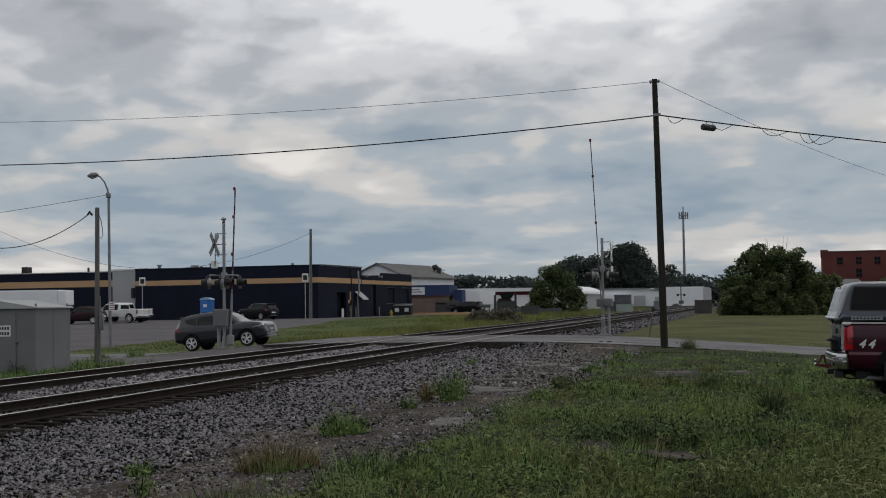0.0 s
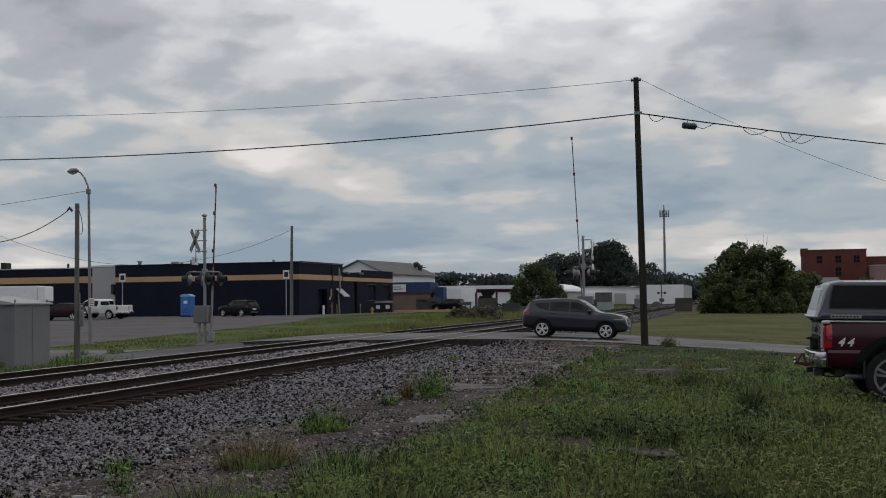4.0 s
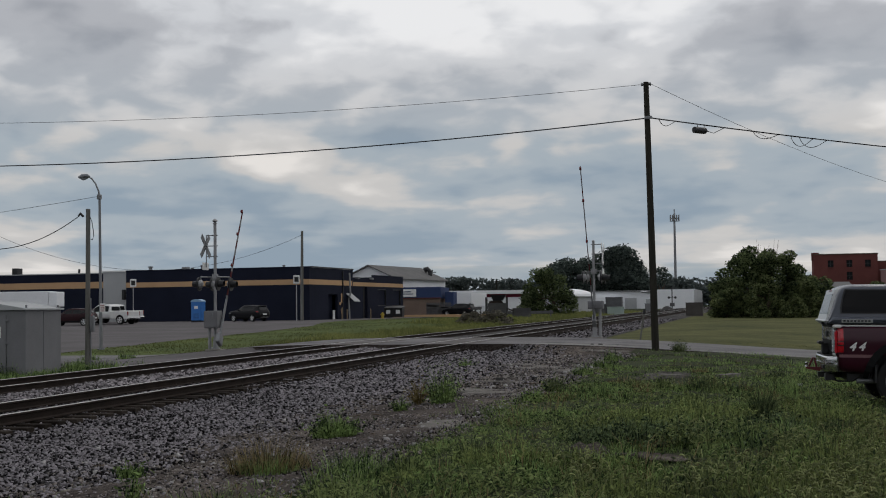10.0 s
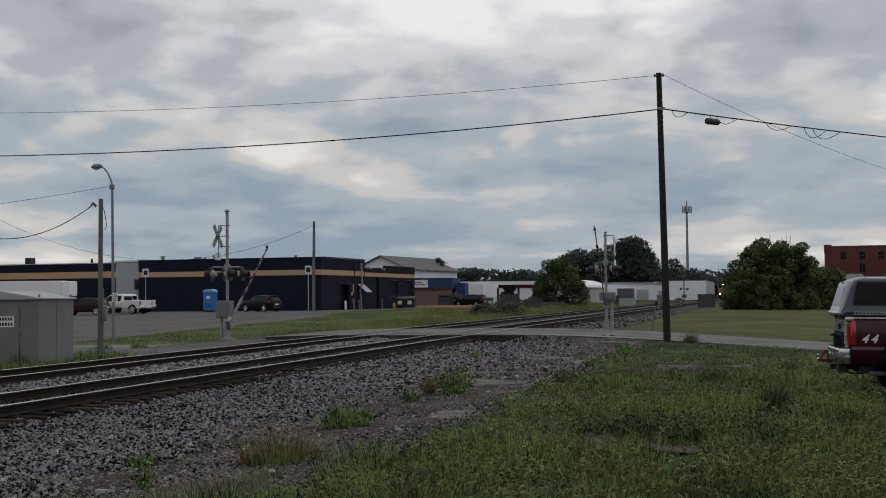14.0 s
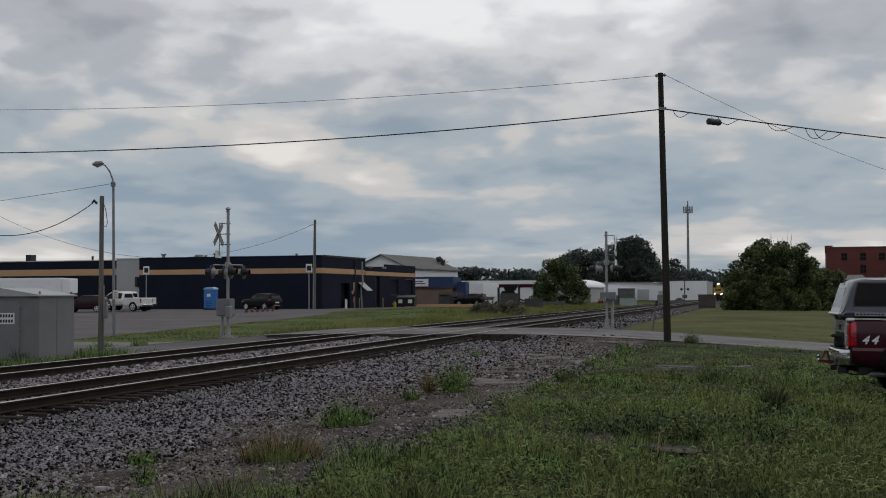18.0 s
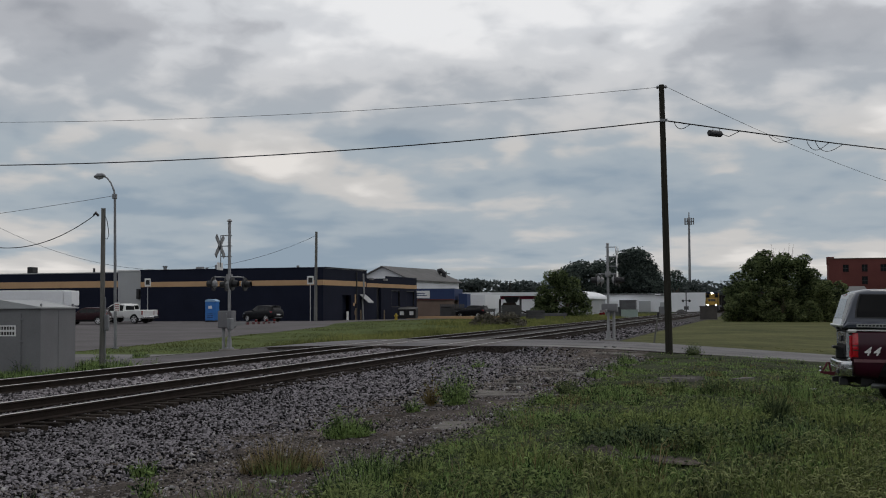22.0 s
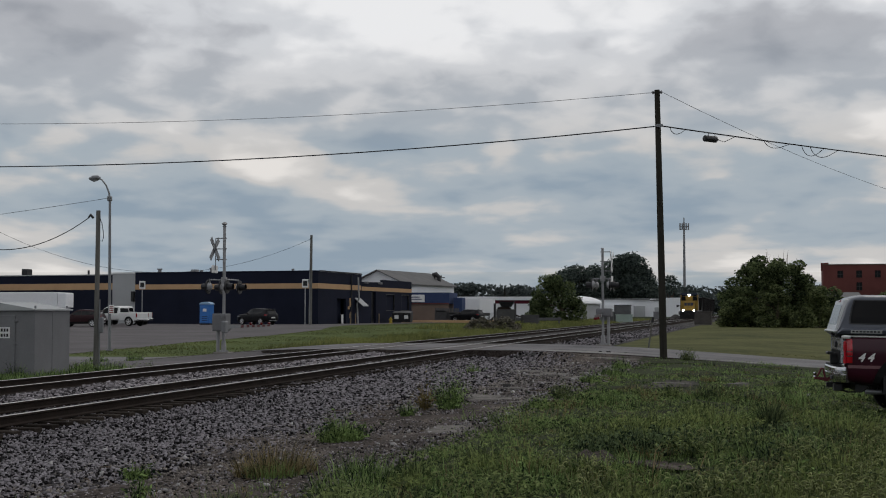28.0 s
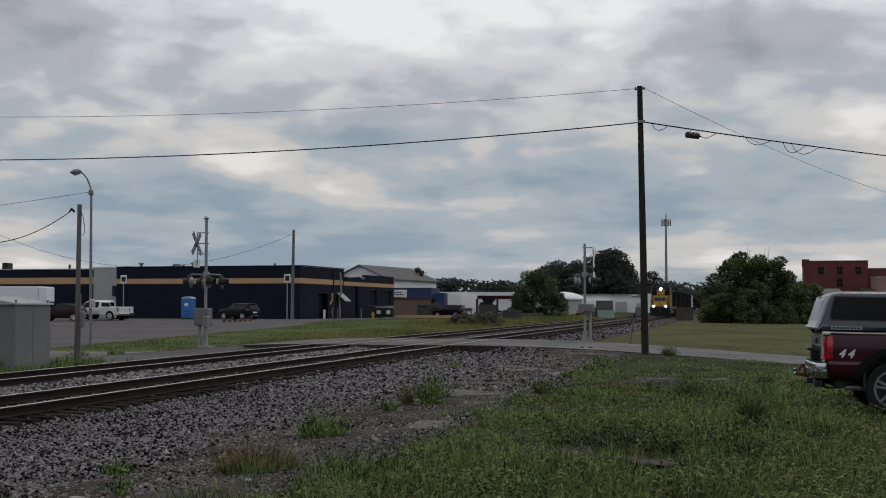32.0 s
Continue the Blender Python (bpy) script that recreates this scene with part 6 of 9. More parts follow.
def weed(name, label, x, y, h, r, n, mat, seed, w=0.011, lean=0.85, leafy=0):
    rng = np.random.default_rng(seed)
    r = r * 0.5
    a, q = rng.uniform(0, 2 * np.pi, n), r * np.sqrt(rng.uniform(0, 1, n))
    px, py = q * np.cos(a), q * np.sin(a)
    hh = h * rng.lognormal(-0.45, 0.38, n).clip(0.25, 1.35) * (1 - 0.4 * (q / r) ** 2)
    base = np.stack([px, py, np.zeros(n)], 1)
    v, t, tip, out = blades(rng, base, hh, w * rng.uniform(0.6, 1.2, n), rng.uniform(0.05, lean, n) * (0.4 + q / r), a + rng.normal(0, 0.5, n))
    z = ground_at(x, y) + 0.02
    we = thing(name, pose(x, y, z), label, "weed")
    ob = new("foliage", tri_mesh("foliage", v, t, mat))
    ob.parent = we
    tagged(ob, kind="stuff")
    if leafy:
        k = rng.integers(0, n, leafy)
        f = rng.uniform(0.3, 1.0, leafy)
        c = base[k] * (1 - f)[:, None] + tip[k] * f[:, None] + rng.normal(0, 0.03, (leafy, 3))
        u, s2 = rng.normal(0, 1, (leafy, 3)), rng.normal(0, 1, (leafy, 3))
        u *= (0.034 / np.linalg.norm(u, axis=1))[:, None]
        s2 *= (0.015 / np.linalg.norm(s2, axis=1))[:, None]
        v = np.stack([c - u, c + s2, c + u, c - s2], 1).reshape(-1, 3)
        t = (np.array([[0, 1, 2], [0, 2, 3]])[None] + 4 * np.arange(leafy)[:, None, None]).reshape(-1, 3)
        lf = new("leaf_cover", tri_mesh("leaf_cover", v, t, mat))
        lf.parent = we
        tagged(lf, kind="stuff")
    return we


M_DOCK = leaf_material("dark_dock_leaves", (0.100, 0.135, 0.066), (0.022, 0.038, 0.022), vary=0.4, scale=2, grain=8, island=0.7, through=0.2)
M_LIGHT_WEED = leaf_material("light_weed_leaves", (0.205, 0.245, 0.085), (0.085, 0.115, 0.045), vary=0.3, scale=2, grain=8)
M_RUST_WEED = material("rusty_weed", (0.16, 0.125, 0.052), rough=0.9, vary=0.4, scale=3, grain=9, bump=0, island=0.5)
stones("pale_chips", "small pale chips of stone and litter on the dirt", 240, 9.0, 48, 4.3, 10.5, 0.06, lambda s, n: max(ground_z(s, n) + 0.03, bed_z(s, n) if n > 8.3 else -9), 28, M_PALE)
weed("weed_clump", "bushy green weed growing in the gravel", -1.46, 19.5, 0.44, 0.62, 640, M_GRASS, 31, leafy=800)
weed("weed_clump", "tall green weed growing in the dirt", 0.2, 25.7, 0.92, 0.42, 260, M_GRASS, 32, leafy=700)
weed("weed_clump", "reddish dried weed growing in the dirt", -0.27, 25.75, 0.74, 0.18, 120, M_RUST_WEED, 33, leafy=160)
weed("weed_clump", "small green weed in the dirt", -0.6, 24.1, 0.36, 0.22, 160, M_GRASS, 34, leafy=120)
weed("dry_grass_clump", "dry yellowish grass clump on the dirt", -1.92, 15.3, 0.50, 0.95, 800, M_GRASS_DRY, 35, w=0.008, lean=1.3)
weed("dry_grass_clump", "green base of a grass clump on the dirt", -1.9, 15.1, 0.26, 0.70, 600, M_GRASS, 36, w=0.011, lean=0.9)
weed("weed_stalk", "tall thin green weed stalks in the gravel", -3.1, 13.5, 0.42, 0.12, 40, M_GRASS, 37, leafy=90)
weed("weed_clump", "low green weed at the edge of the ballast", 1.07, 41.8, 0.4, 0.45, 160, M_GRASS, 38, leafy=160)
weed("weed_clump", "dark green weed at the turf edge", 2.53, 27.2, 0.42, 0.30, 240, M_LEAF, 39, leafy=300)
weed("weed_clump", "leafy weed standing beside the road", 9.27, 48.6, 0.55, 0.45, 240, M_LEAF, 41, leafy=420)
weed("weed_clump", "dark tufted weed in the grass", 4.93, 19.4, 0.50, 0.36, 420, M_LEAF_DARK, 42, w=0.018, lean=0.6)
for i, (x, y, h, r) in enumerate(((2.15, 16.3, 0.44, 0.9), (2.55, 16.0, 0.48, 1.0), (3.0, 16.1, 0.46, 0.9), (3.35, 16.4, 0.40, 0.8), (2.7, 16.8, 0.46, 1.0), (4.1, 15.2, 0.40, 0.8), (4.6, 17.6, 0.42, 0.8))):
    weed("weed_clump", "dark broad-leaved weed clump in the rough grass", x, y, h * 0.72, r, 260, M_DOCK, 140 + i, w=0.016, lean=1.1, leafy=520)
for i, (x, y, h, r) in enumerate(((2.9, 11.2, 0.28, 1.1), (3.6, 12.0, 0.34, 1.1), (1.7, 11.4, 0.26, 1.0), (4.2, 13.6, 0.42, 1.1), (3.1, 18.6, 0.44, 1.3), (4.1, 19.4, 0.44, 1.3), (5.6, 18.4, 0.46, 1.3), (0.7, 14.0, 0.36, 1.0))):
    weed("weed_clump", "light green bushy weed clump in the rough grass", x, y, h, r, 420, M_LIGHT_WEED, 160 + i, w=0.013, lean=0.9, leafy=420)
for i, (x, y, h, r) in enumerate(((-13.2, 56.5, 0.5, 0.7), (-15.0, 57.5, 0.5, 0.8), (-10.6, 42.6, 0.5, 0.5), (-11.8, 44.0, 0.45, 0.6), (-10.2, 39.3, 0.6, 0.4), (-9.2, 41.3, 0.5, 0.4), (-12.2, 37.6, 0.7, 0.5), (3.9, 33.5, 0.4, 0.5), (4.9, 37.2, 0.4, 0.6), (5.8, 41.5, 0.45, 0.6), (1.9, 24.6, 0.3, 0.4), (-3.6, 15.6, 0.25, 0.3), (3.6, 13.2, 0.30, 0.5), (3.4, 16.6, 0.36, 0.6), (0.9, 12.6, 0.30, 0.5), (0.1, 11.9, 0.34, 0.5))):
    weed("weed_clump", "green weed clump at the edge of the dirt", x, y, h, r, 260, M_GRASS, 90 + i, leafy=200)


def weed_patch():
    """Small leafy clumps of several kinds through the rough grass."""
    rng = random.Random(64)
    kinds = ((M_LIGHT_WEED, "small light green leafy weed in the rough grass", 0.012, 0.9), (M_BROADLEAF, "small broad-leaved weed in the rough grass", 0.016, 0.8), (M_LEAF_DARK, "small dark green weed in the rough grass", 0.016, 0.7), (M_GRASS_DRY, "small tuft of brownish dry stems in the grass", 0.009, 0.7))
    made = 0
    while made < 64:
        y = 10.2 * (34 / 10.2) ** rng.random()
        x = y * rng.uniform(-0.30, 0.36)
        n = to_sn(x, y)[1]
        if n > 3.9 or bare_spots(np.array([x]), np.array([y]))[0] < 1.6:
            continue
        mat, label, w, lean = kinds[rng.choice((0, 0, 1, 1, 2, 3))]
        weed("weed_clump", label, x, y, rng.uniform(0.16, 0.34), rng.uniform(0.3, 0.8), 170, mat, 400 + made, w=w, lean=lean, leafy=0 if mat is M_GRASS_DRY else 240)
        made += 1


weed_patch()


# ---- trees ----
def crown_mesh(lobes, n, leaf, mat, seed):
    """Leaf clumps through overlapping lobes (x, y, z, rx, ry, rz), thinner inside and ragged outside."""
    rng = np.random.default_rng(seed)
    L = np.array(lobes, float)
    wgt = (L[:, 3] * L[:, 4] * L[:, 5]) ** 0.8
    k = rng.choice(len(L), n, p=wgt / wgt.sum())
    d = rng.normal(0, 1, (n, 3))
    d /= np.linalg.norm(d, axis=1)[:, None]
    r = rng.uniform(0.35, 1.0, n) ** 0.45 * rng.normal(1.0, 0.07, n)
    # single sprays reach out past the lobes
    r = np.where(rng.uniform(0, 1, n) < 0.035, r * rng.uniform(1.1, 1.55, n), r)
    c = L[k, :3] + d * L[k, 3:] * r[:, None]
    c = c[c[:, 2] > 0.1]
    n = len(c)
    a, b = rng.normal(0, 1, (n, 3)), rng.normal(0, 1, (n, 3))
    a[:, 2] *= 0.6
    a *= (leaf * rng.uniform(0.5, 1.25, n) / np.linalg.norm(a, axis=1))[:, None]
    b *= (leaf * 0.6 * rng.uniform(0.5, 1.25, n) / np.linalg.norm(b, axis=1))[:, None]
    v = np.stack([c - a, c - a * 0.1 + b, c + a, c + a * 0.1 - b], 1).reshape(-1, 3)
    t = (np.array([[0, 1, 2], [0, 2, 3]])[None] + 4 * np.arange(n)[:, None, None]).reshape(-1, 3)
    return tri_mesh("crown", v, t, mat)


def tree(name, label, x, y, trunk, lobes, n, leaf, mat, seed, cat="tree", z=None):
    rng = random.Random(seed)
    z = ground_at(x, y) if z is None else z
    tr = thing(name, pose(x, y, z - 0.05), label, cat)
    r, h = trunk
    sh = Shape().tube([(0, 0, 0), (0.04 * h, 0, h * 0.4), (0.02 * h, 0.03 * h, h)], [r, r * 0.7, r * 0.3], 8)
    part("trunk", sh, M_BARK, tr)
    for lx, ly, lz, rx, ry, rz in lobes[:6]:
        a = Vector((0.03 * h, 0, h * rng.uniform(0.25, 0.6)))
        b = Vector((lx, ly, lz))
        part("limb", Shape().tube([a, a.lerp(b, 0.5) + Vector((0, 0, 0.3)), b], [r * 0.45, r * 0.3, r * 0.1], 6), M_BARK, tr)
    cr = new("crown", crown_mesh(lobes, n, leaf, mat, seed))
    cr.parent = tr
    return tr


def random_lobes(rng, w, h, base, count, size, fall=3.0):
    out = []
    for i in range(count):
        u = rng.uniform(-1, 1)
        top = h * (1 - 0.55 * abs(u) ** fall)
        zc = mix(base, max(base + 0.3, top - size * 0.8), rng.random() ** 0.75)
        s = size * rng.uniform(0.7, 1.2)
        out.append((u * (w / 2 - s * 0.7), rng.uniform(-0.25, 0.25) * w, zc, s * 1.15, s * 1.1, s * 0.85))
    return out


def make_trees():
    rng = random.Random(77)
    # the large bush beyond the field
    lobes = random_lobes(rng, 12.4, 9.0, 0.6, 120, 0.80, 1.7) + [(-4.6 + 1.25 * i, -0.8, 1.0, 1.1, 1.1, 1.0) for i in range(9)] + [(0.3, 0, 6.4, 1.5, 1.4, 1.2), (1.9, 0, 5.6, 1.4, 1.3, 1.1), (-2.4, 0, 5.0, 1.4, 1.3, 1.1), (4.2, 0, 4.2, 1.3, 1.2, 1.0), (-4.4, 0, 2.6, 1.0, 1.1, 1.3), (5.6, 0, 2.4, 1.2, 1.2, 1.3)]
    bush = tree("large_bush", "large dense dark green bush at the field edge", 39.0, 152, (0.22, 4.5), lobes, 46000, 0.20, M_LEAF, 201, "bush")
    for i in range(9):
        x = rng.uniform(-0.8, 2.0)
        part("dead_twig", Shape().tube([(x, 0, 6.6), (x + rng.uniform(-0.3, 0.5), 0, rng.uniform(8.4, 9.3))], [0.03, 0.008], 4), M_BARK, bush)
    for i, (x, y, w, h) in enumerate(((38.2, 147.6, 5.0, 5.2), (43.4, 148.6, 4.4, 5.6), (34.0, 149.5, 3.6, 3.6), (41.0, 146.8, 3.0, 2.6))):
        tree("bush", "lighter yellow-green bush growing before the large one", x, y, (0.08, 2.0), random_lobes(rng, w, h, 0.4, 26, 0.62), 5200, 0.17, M_LEAF_LIGHT, 220 + i, "bush")
    tree("bush", "ragged green bush beside the large one", 45.6, 153, (0.12, 2.5), random_lobes(rng, 4.2, 5.6, 0.7, 10, 1.0), 2600, 0.26, M_LEAF, 202, "bush")
    tree("bush", "low dark bush at the foot of the hedge", 36.0, 158, (0.1, 1.5), random_lobes(rng, 3.0, 3.0, 0.5, 8, 0.7), 1500, 0.24, M_LEAF_DARK, 203, "bush")
    tree("bush", "low bushes behind the parked truck", 49.5, 158, (0.1, 1.5), random_lobes(rng, 5.5, 3.4, 0.5, 10, 0.9), 2000, 0.26, M_LEAF_DARK, 204, "bush")
    tree("bush", "round green bush before the brick building", 70.0, 203, (0.1, 2), random_lobes(rng, 6.5, 5.2, 0.6, 10, 1.3), 2200, 0.3, M_LEAF, 205, "bush")
    # trees behind the tracks
    tree("tree", "bushy dark green tree behind the tracks", 17.6, 188, (0.25, 4.5), [(a - 0.6, b, c * (1 - 0.05 * max(0, a)), d, e, f) for a, b, c, d, e, f in random_lobes(rng, 8.2, 7.4, 0.5, 40, 0.95)] + [(-3.2 + 1.0 * i, -0.6, 0.8, 1.0, 0.9, 0.8) for i in range(7)] + [(-3.6, 0, 2.6, 1.2, 1.0, 0.7), (-1.4, 0, 5.6, 1.3, 1.1, 1.0)], 16000, 0.19, M_LEAF, 206)
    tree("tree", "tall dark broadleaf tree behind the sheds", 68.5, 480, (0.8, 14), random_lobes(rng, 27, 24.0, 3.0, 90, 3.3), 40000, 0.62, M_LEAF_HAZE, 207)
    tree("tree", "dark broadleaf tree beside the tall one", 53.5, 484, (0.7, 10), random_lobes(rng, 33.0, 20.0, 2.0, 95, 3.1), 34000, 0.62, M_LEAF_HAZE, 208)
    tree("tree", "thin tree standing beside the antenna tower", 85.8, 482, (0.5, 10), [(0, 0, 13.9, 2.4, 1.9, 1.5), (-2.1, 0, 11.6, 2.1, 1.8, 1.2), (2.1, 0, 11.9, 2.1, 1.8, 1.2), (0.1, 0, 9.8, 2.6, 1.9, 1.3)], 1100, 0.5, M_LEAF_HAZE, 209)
    # woods along the horizon, with aerial haze put into the leaf colour
    lobes = []
    for i in range(900):
        x = rng.uniform(-90, 230)
        h = 12.6 + 3.0 * noise.noise(Vector((x * 0.03, 1.0, 0))) + rng.uniform(-0.8, 0.8)
        lobes.append((x, rng.uniform(-6, 6), h * rng.random() ** 0.8, rng.uniform(3, 6), 4.0, rng.uniform(1.6, 2.8)))
    wood = new("distant_woods", crown_mesh(lobes, 52000, 1.1, M_LEAF_FAR_HAZE, 210))
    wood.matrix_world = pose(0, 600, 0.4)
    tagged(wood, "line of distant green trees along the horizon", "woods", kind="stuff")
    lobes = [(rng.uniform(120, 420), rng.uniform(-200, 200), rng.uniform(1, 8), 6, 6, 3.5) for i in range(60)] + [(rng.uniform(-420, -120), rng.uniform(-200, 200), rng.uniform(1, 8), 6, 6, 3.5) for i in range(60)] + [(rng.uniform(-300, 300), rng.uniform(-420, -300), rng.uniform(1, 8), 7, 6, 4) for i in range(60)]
    wood = new("distant_woods", crown_mesh(lobes, 6000, 2.0, M_LEAF_FAR_HAZE, 211))
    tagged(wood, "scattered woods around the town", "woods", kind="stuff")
    # unseen tree belt, added behind the camera to block low sky and darken reflections
    lobes = [(rng.uniform(-130, 130), -48 + rng.uniform(-6, 6), rng.uniform(1.0, 4.5), 4.5, 3.5, 2.2) for i in range(260)]
    wood = new("woods", crown_mesh(lobes, 14000, 1.3, M_LEAF_DARK, 213))
    tagged(wood, "unseen belt of dark green trees added behind the camera to dim reflections", "woods", kind="stuff")
    # scrub beside the far lot
    tree("scrub", "tangled brown and green scrub behind the tracks", 4.7, 114, (0.05, 0.8), random_lobes(rng, 5.2, 1.5, 0.2, 44, 0.32), 4600, 0.10, material("scrub_leaves", (0.15, 0.135, 0.11), rough=0.9, vary=0.5, scale=2, grain=8, bump=0, island=0.6, tint=(0.085, 0.085, 0.065)), 212, "scrub")


make_trees()



# ---- vehicles ----
def lerp_rows(rows, x):
    """Interpolates stations (x, a, b, ...) at x."""
    if x <= rows[0][0]:
        return rows[0][1:]
    for p, q in zip(rows, rows[1:]):
        if x <= q[0]:
            t = (x - p[0]) / (q[0] - p[0])
            return tuple(mix(a, b, t) for a, b in zip(p[1:], q[1:]))
    return rows[-1][1:]


def ring_points(st):
    x, zb, zs, zt, w, wt = st
    half = [(w * 0.86, zb), (w * 0.95, zb + 0.10), (w * 0.965, mix(zb, zs, 0.34)), (w, mix(zb, zs, 0.66)), (w * 0.988, zs - 0.07), (w * 0.955, zs), (mix(w * 0.955, wt, 0.93), mix(zs, zt, 0.88)), (wt * 0.90, zt - 0.015), (wt * 0.5, zt + 0.012)]
    return [(x, -y, z) for y, z in half] + [(x, y, z) for y, z in half[::-1]]


def body_shell(stations):
    sh = Shape()
    rings = [ring_points(s) for s in stations]
    n = len(rings[0])
    for r in rings:
        sh.v += r
    for i in range(len(rings) - 1):
        for j in range(n - 1):
            a = i * n + j
            sh.f.append((a, a + 1, a + 1 + n, a + n))
        sh.f.append((i * n + n - 1, i * n, i * n + n, i * n + n + n - 1))
    k = (len(rings) - 1) * n
    sh.f += [tuple(range(n))[::-1], tuple(range(k, k + n))]
    sh.m = [0] * len(sh.f)
    return sh


def side_panel(stations, xa, xb, k0, k1, side, out=0.008, n=5, rake=(0, 0)):
    """A thin pane on the flank between belt (k 0) and roof (k 1)."""
    sh = Shape()

    def at(x, k, o):
        zb, zs, zt, w, wt = lerp_rows(stations, x)
        return (x, side * (mix(w * 0.955, mix(w * 0.955, wt, 0.93), k) + o), mix(zs, mix(zs, zt, 0.88), k))
    for i in range(n):
        lo0, lo1 = mix(xa, xb, i / n), mix(xa, xb, (i + 1) / n)
        hi0, hi1 = mix(xa + rake[0], xb + rake[1], i / n), mix(xa + rake[0], xb + rake[1], (i + 1) / n)
        q = [at(lo0, k0, -0.01), at(lo1, k0, -0.01), at(hi1, k1, -0.01), at(hi0, k1, -0.01)]
        p = [at(lo0, k0, out), at(lo1, k0, out), at(hi1, k1, out), at(hi0, k1, out)]
        sh.hull8(p + q if side > 0 else q + p)
    return sh


def top_panel(stations, xa, xb, out=0.008, f=0.86):
    sh = Shape()
    n = 6
    for i in range(n):
        c = []
        for o in (-0.01, out):
            for x, sg in ((mix(xa, xb, i / n), -1), (mix(xa, xb, (i + 1) / n), -1), (mix(xa, xb, (i + 1) / n), 1), (mix(xa, xb, i / n), 1)):
                zb, zs, zt, w, wt = lerp_rows(stations, x)
                c.append((x, sg * wt * f, zt + o))
        sh.hull8(c)
    return sh


def wheel(parent, x, y, r, w, side, spokes=5, rim_mat=None):
    """A tyre that carries its rim; it turns about its own centre."""
    f = side
    prof = [(-w / 2, r * 0.70), (-w / 2, r * 0.93), (-w / 2 + 0.02, r * 0.985), (0, r), (w / 2 - 0.02, r * 0.985), (w / 2, r * 0.93), (w / 2, r * 0.70)]
    ty = part("wheel", Shape().tube([(0, p, 0) for p, q in prof], [q for p, q in prof], 22), M_TYRE, parent, "black tyre on an alloy rim", smooth=True, at=pose(x, y, r))
    R0 = r * 0.70
    rim = Shape().tube([(0, f * (w / 2 - 0.06), 0), (0, f * (w / 2 - 0.04), 0)], [R0, R0], 20)
    turns = [2 * math.pi * i / 5 + d for i in range(5) for d in ((-0.18, 0.18) if spokes > 5 else (0.0,))]
    hw, ow = (0.014, 0.026) if spokes > 5 else (0.04, 0.062)

    def add(s):
        k = len(rim.v)
        rim.v += s.v
        rim.f += [tuple(k + q for q in ff) for ff in s.f]
        rim.m += s.m
    y0, y1 = f * (w / 2 - 0.03), f * (w / 2 + 0.004)
    for a in turns:
        add(Shape().hull8([(-hw, y0, 0.03), (hw, y0, 0.03), (hw, y1, 0.03), (-hw, y1, 0.03), (-ow, y0, R0), (ow, y0, R0), (ow, y1, R0), (-ow, y1, R0)]).move(Matrix.Rotation(a, 4, "Y")))
    for i in range(20):
        a0, a1 = 2 * math.pi * i / 20, 2 * math.pi * (i + 1) / 20
        add(Shape().hull8([(q * math.cos(a), y, q * math.sin(a)) for y in (y0, y1) for a, q in ((a0, R0 * 0.90), (a1, R0 * 0.90), (a1, R0 * 1.02), (a0, R0 * 1.02))]))
    part("rim", rim, [M_BLACK if spokes > 4 else (rim_mat or M_RIM), rim_mat or M_RIM], ty, "alloy rim")
    rim_ob = ty.children[0]
    idx = [0] * len(rim_ob.data.polygons)
    for i in range(22, len(idx)):
        idx[i] = 1
    rim_ob.data.polygons.foreach_set("material_index", idx)
    part("hub_cap", Shape().tube([(0, f * (w / 2 - 0.02), 0), (0, f * (w / 2 + 0.012), 0)], 0.06, 10), rim_mat or M_RIM, ty)
    return ty


def arch(parent, x, y, r, side, mat=None):
    sh = Shape()
    n = 12
    for i in range(n):
        a0, a1 = math.pi * (i / n), math.pi * ((i + 1) / n)
        p = [(x, y, r * 0.7), (x + r * math.cos(a0), y, r * 0.95 + r * math.sin(a0)), (x + r * math.cos(a1), y, r * 0.95 + r * math.sin(a1))]
        q = [(a, y + side * 0.012, c) for a, b, c in p]
        sh.face(q if side < 0 else q[::-1])
    part("wheel_arch", sh, mat or M_PLASTIC, parent, "dark wheel arch")


P_GREY = material("graphite_paint", (0.019, 0.020, 0.030), rough=0.45, metal=0.2, vary=0.08, scale=1.3, grain=60, bump=0.01, coat=0.8, spec=0.3)
P_RED = material("bright_red_paint", (0.225, 0.008, 0.027), rough=0.5, vary=0.08, scale=1.3, grain=60, bump=0.01, coat=0.8, spec=0.2)
P_MAROON = material("maroon_paint", (0.036, 0.0038, 0.013), rough=0.33, vary=0.1, scale=1.3, grain=60, bump=0.02, spec=0.3, coat=0.15)
P_BLACK = material("black_car_paint", (0.007, 0.007, 0.009), rough=0.4, vary=0.1, scale=1.3, grain=60, bump=0.02, spec=0.18)
P_DKRED = material("dark_red_paint", (0.026, 0.008, 0.011), rough=0.4, vary=0.1, scale=1.3, grain=60, bump=0.02, spec=0.2)
P_WHITE = paint("white_car_paint", (0.66, 0.66, 0.65))

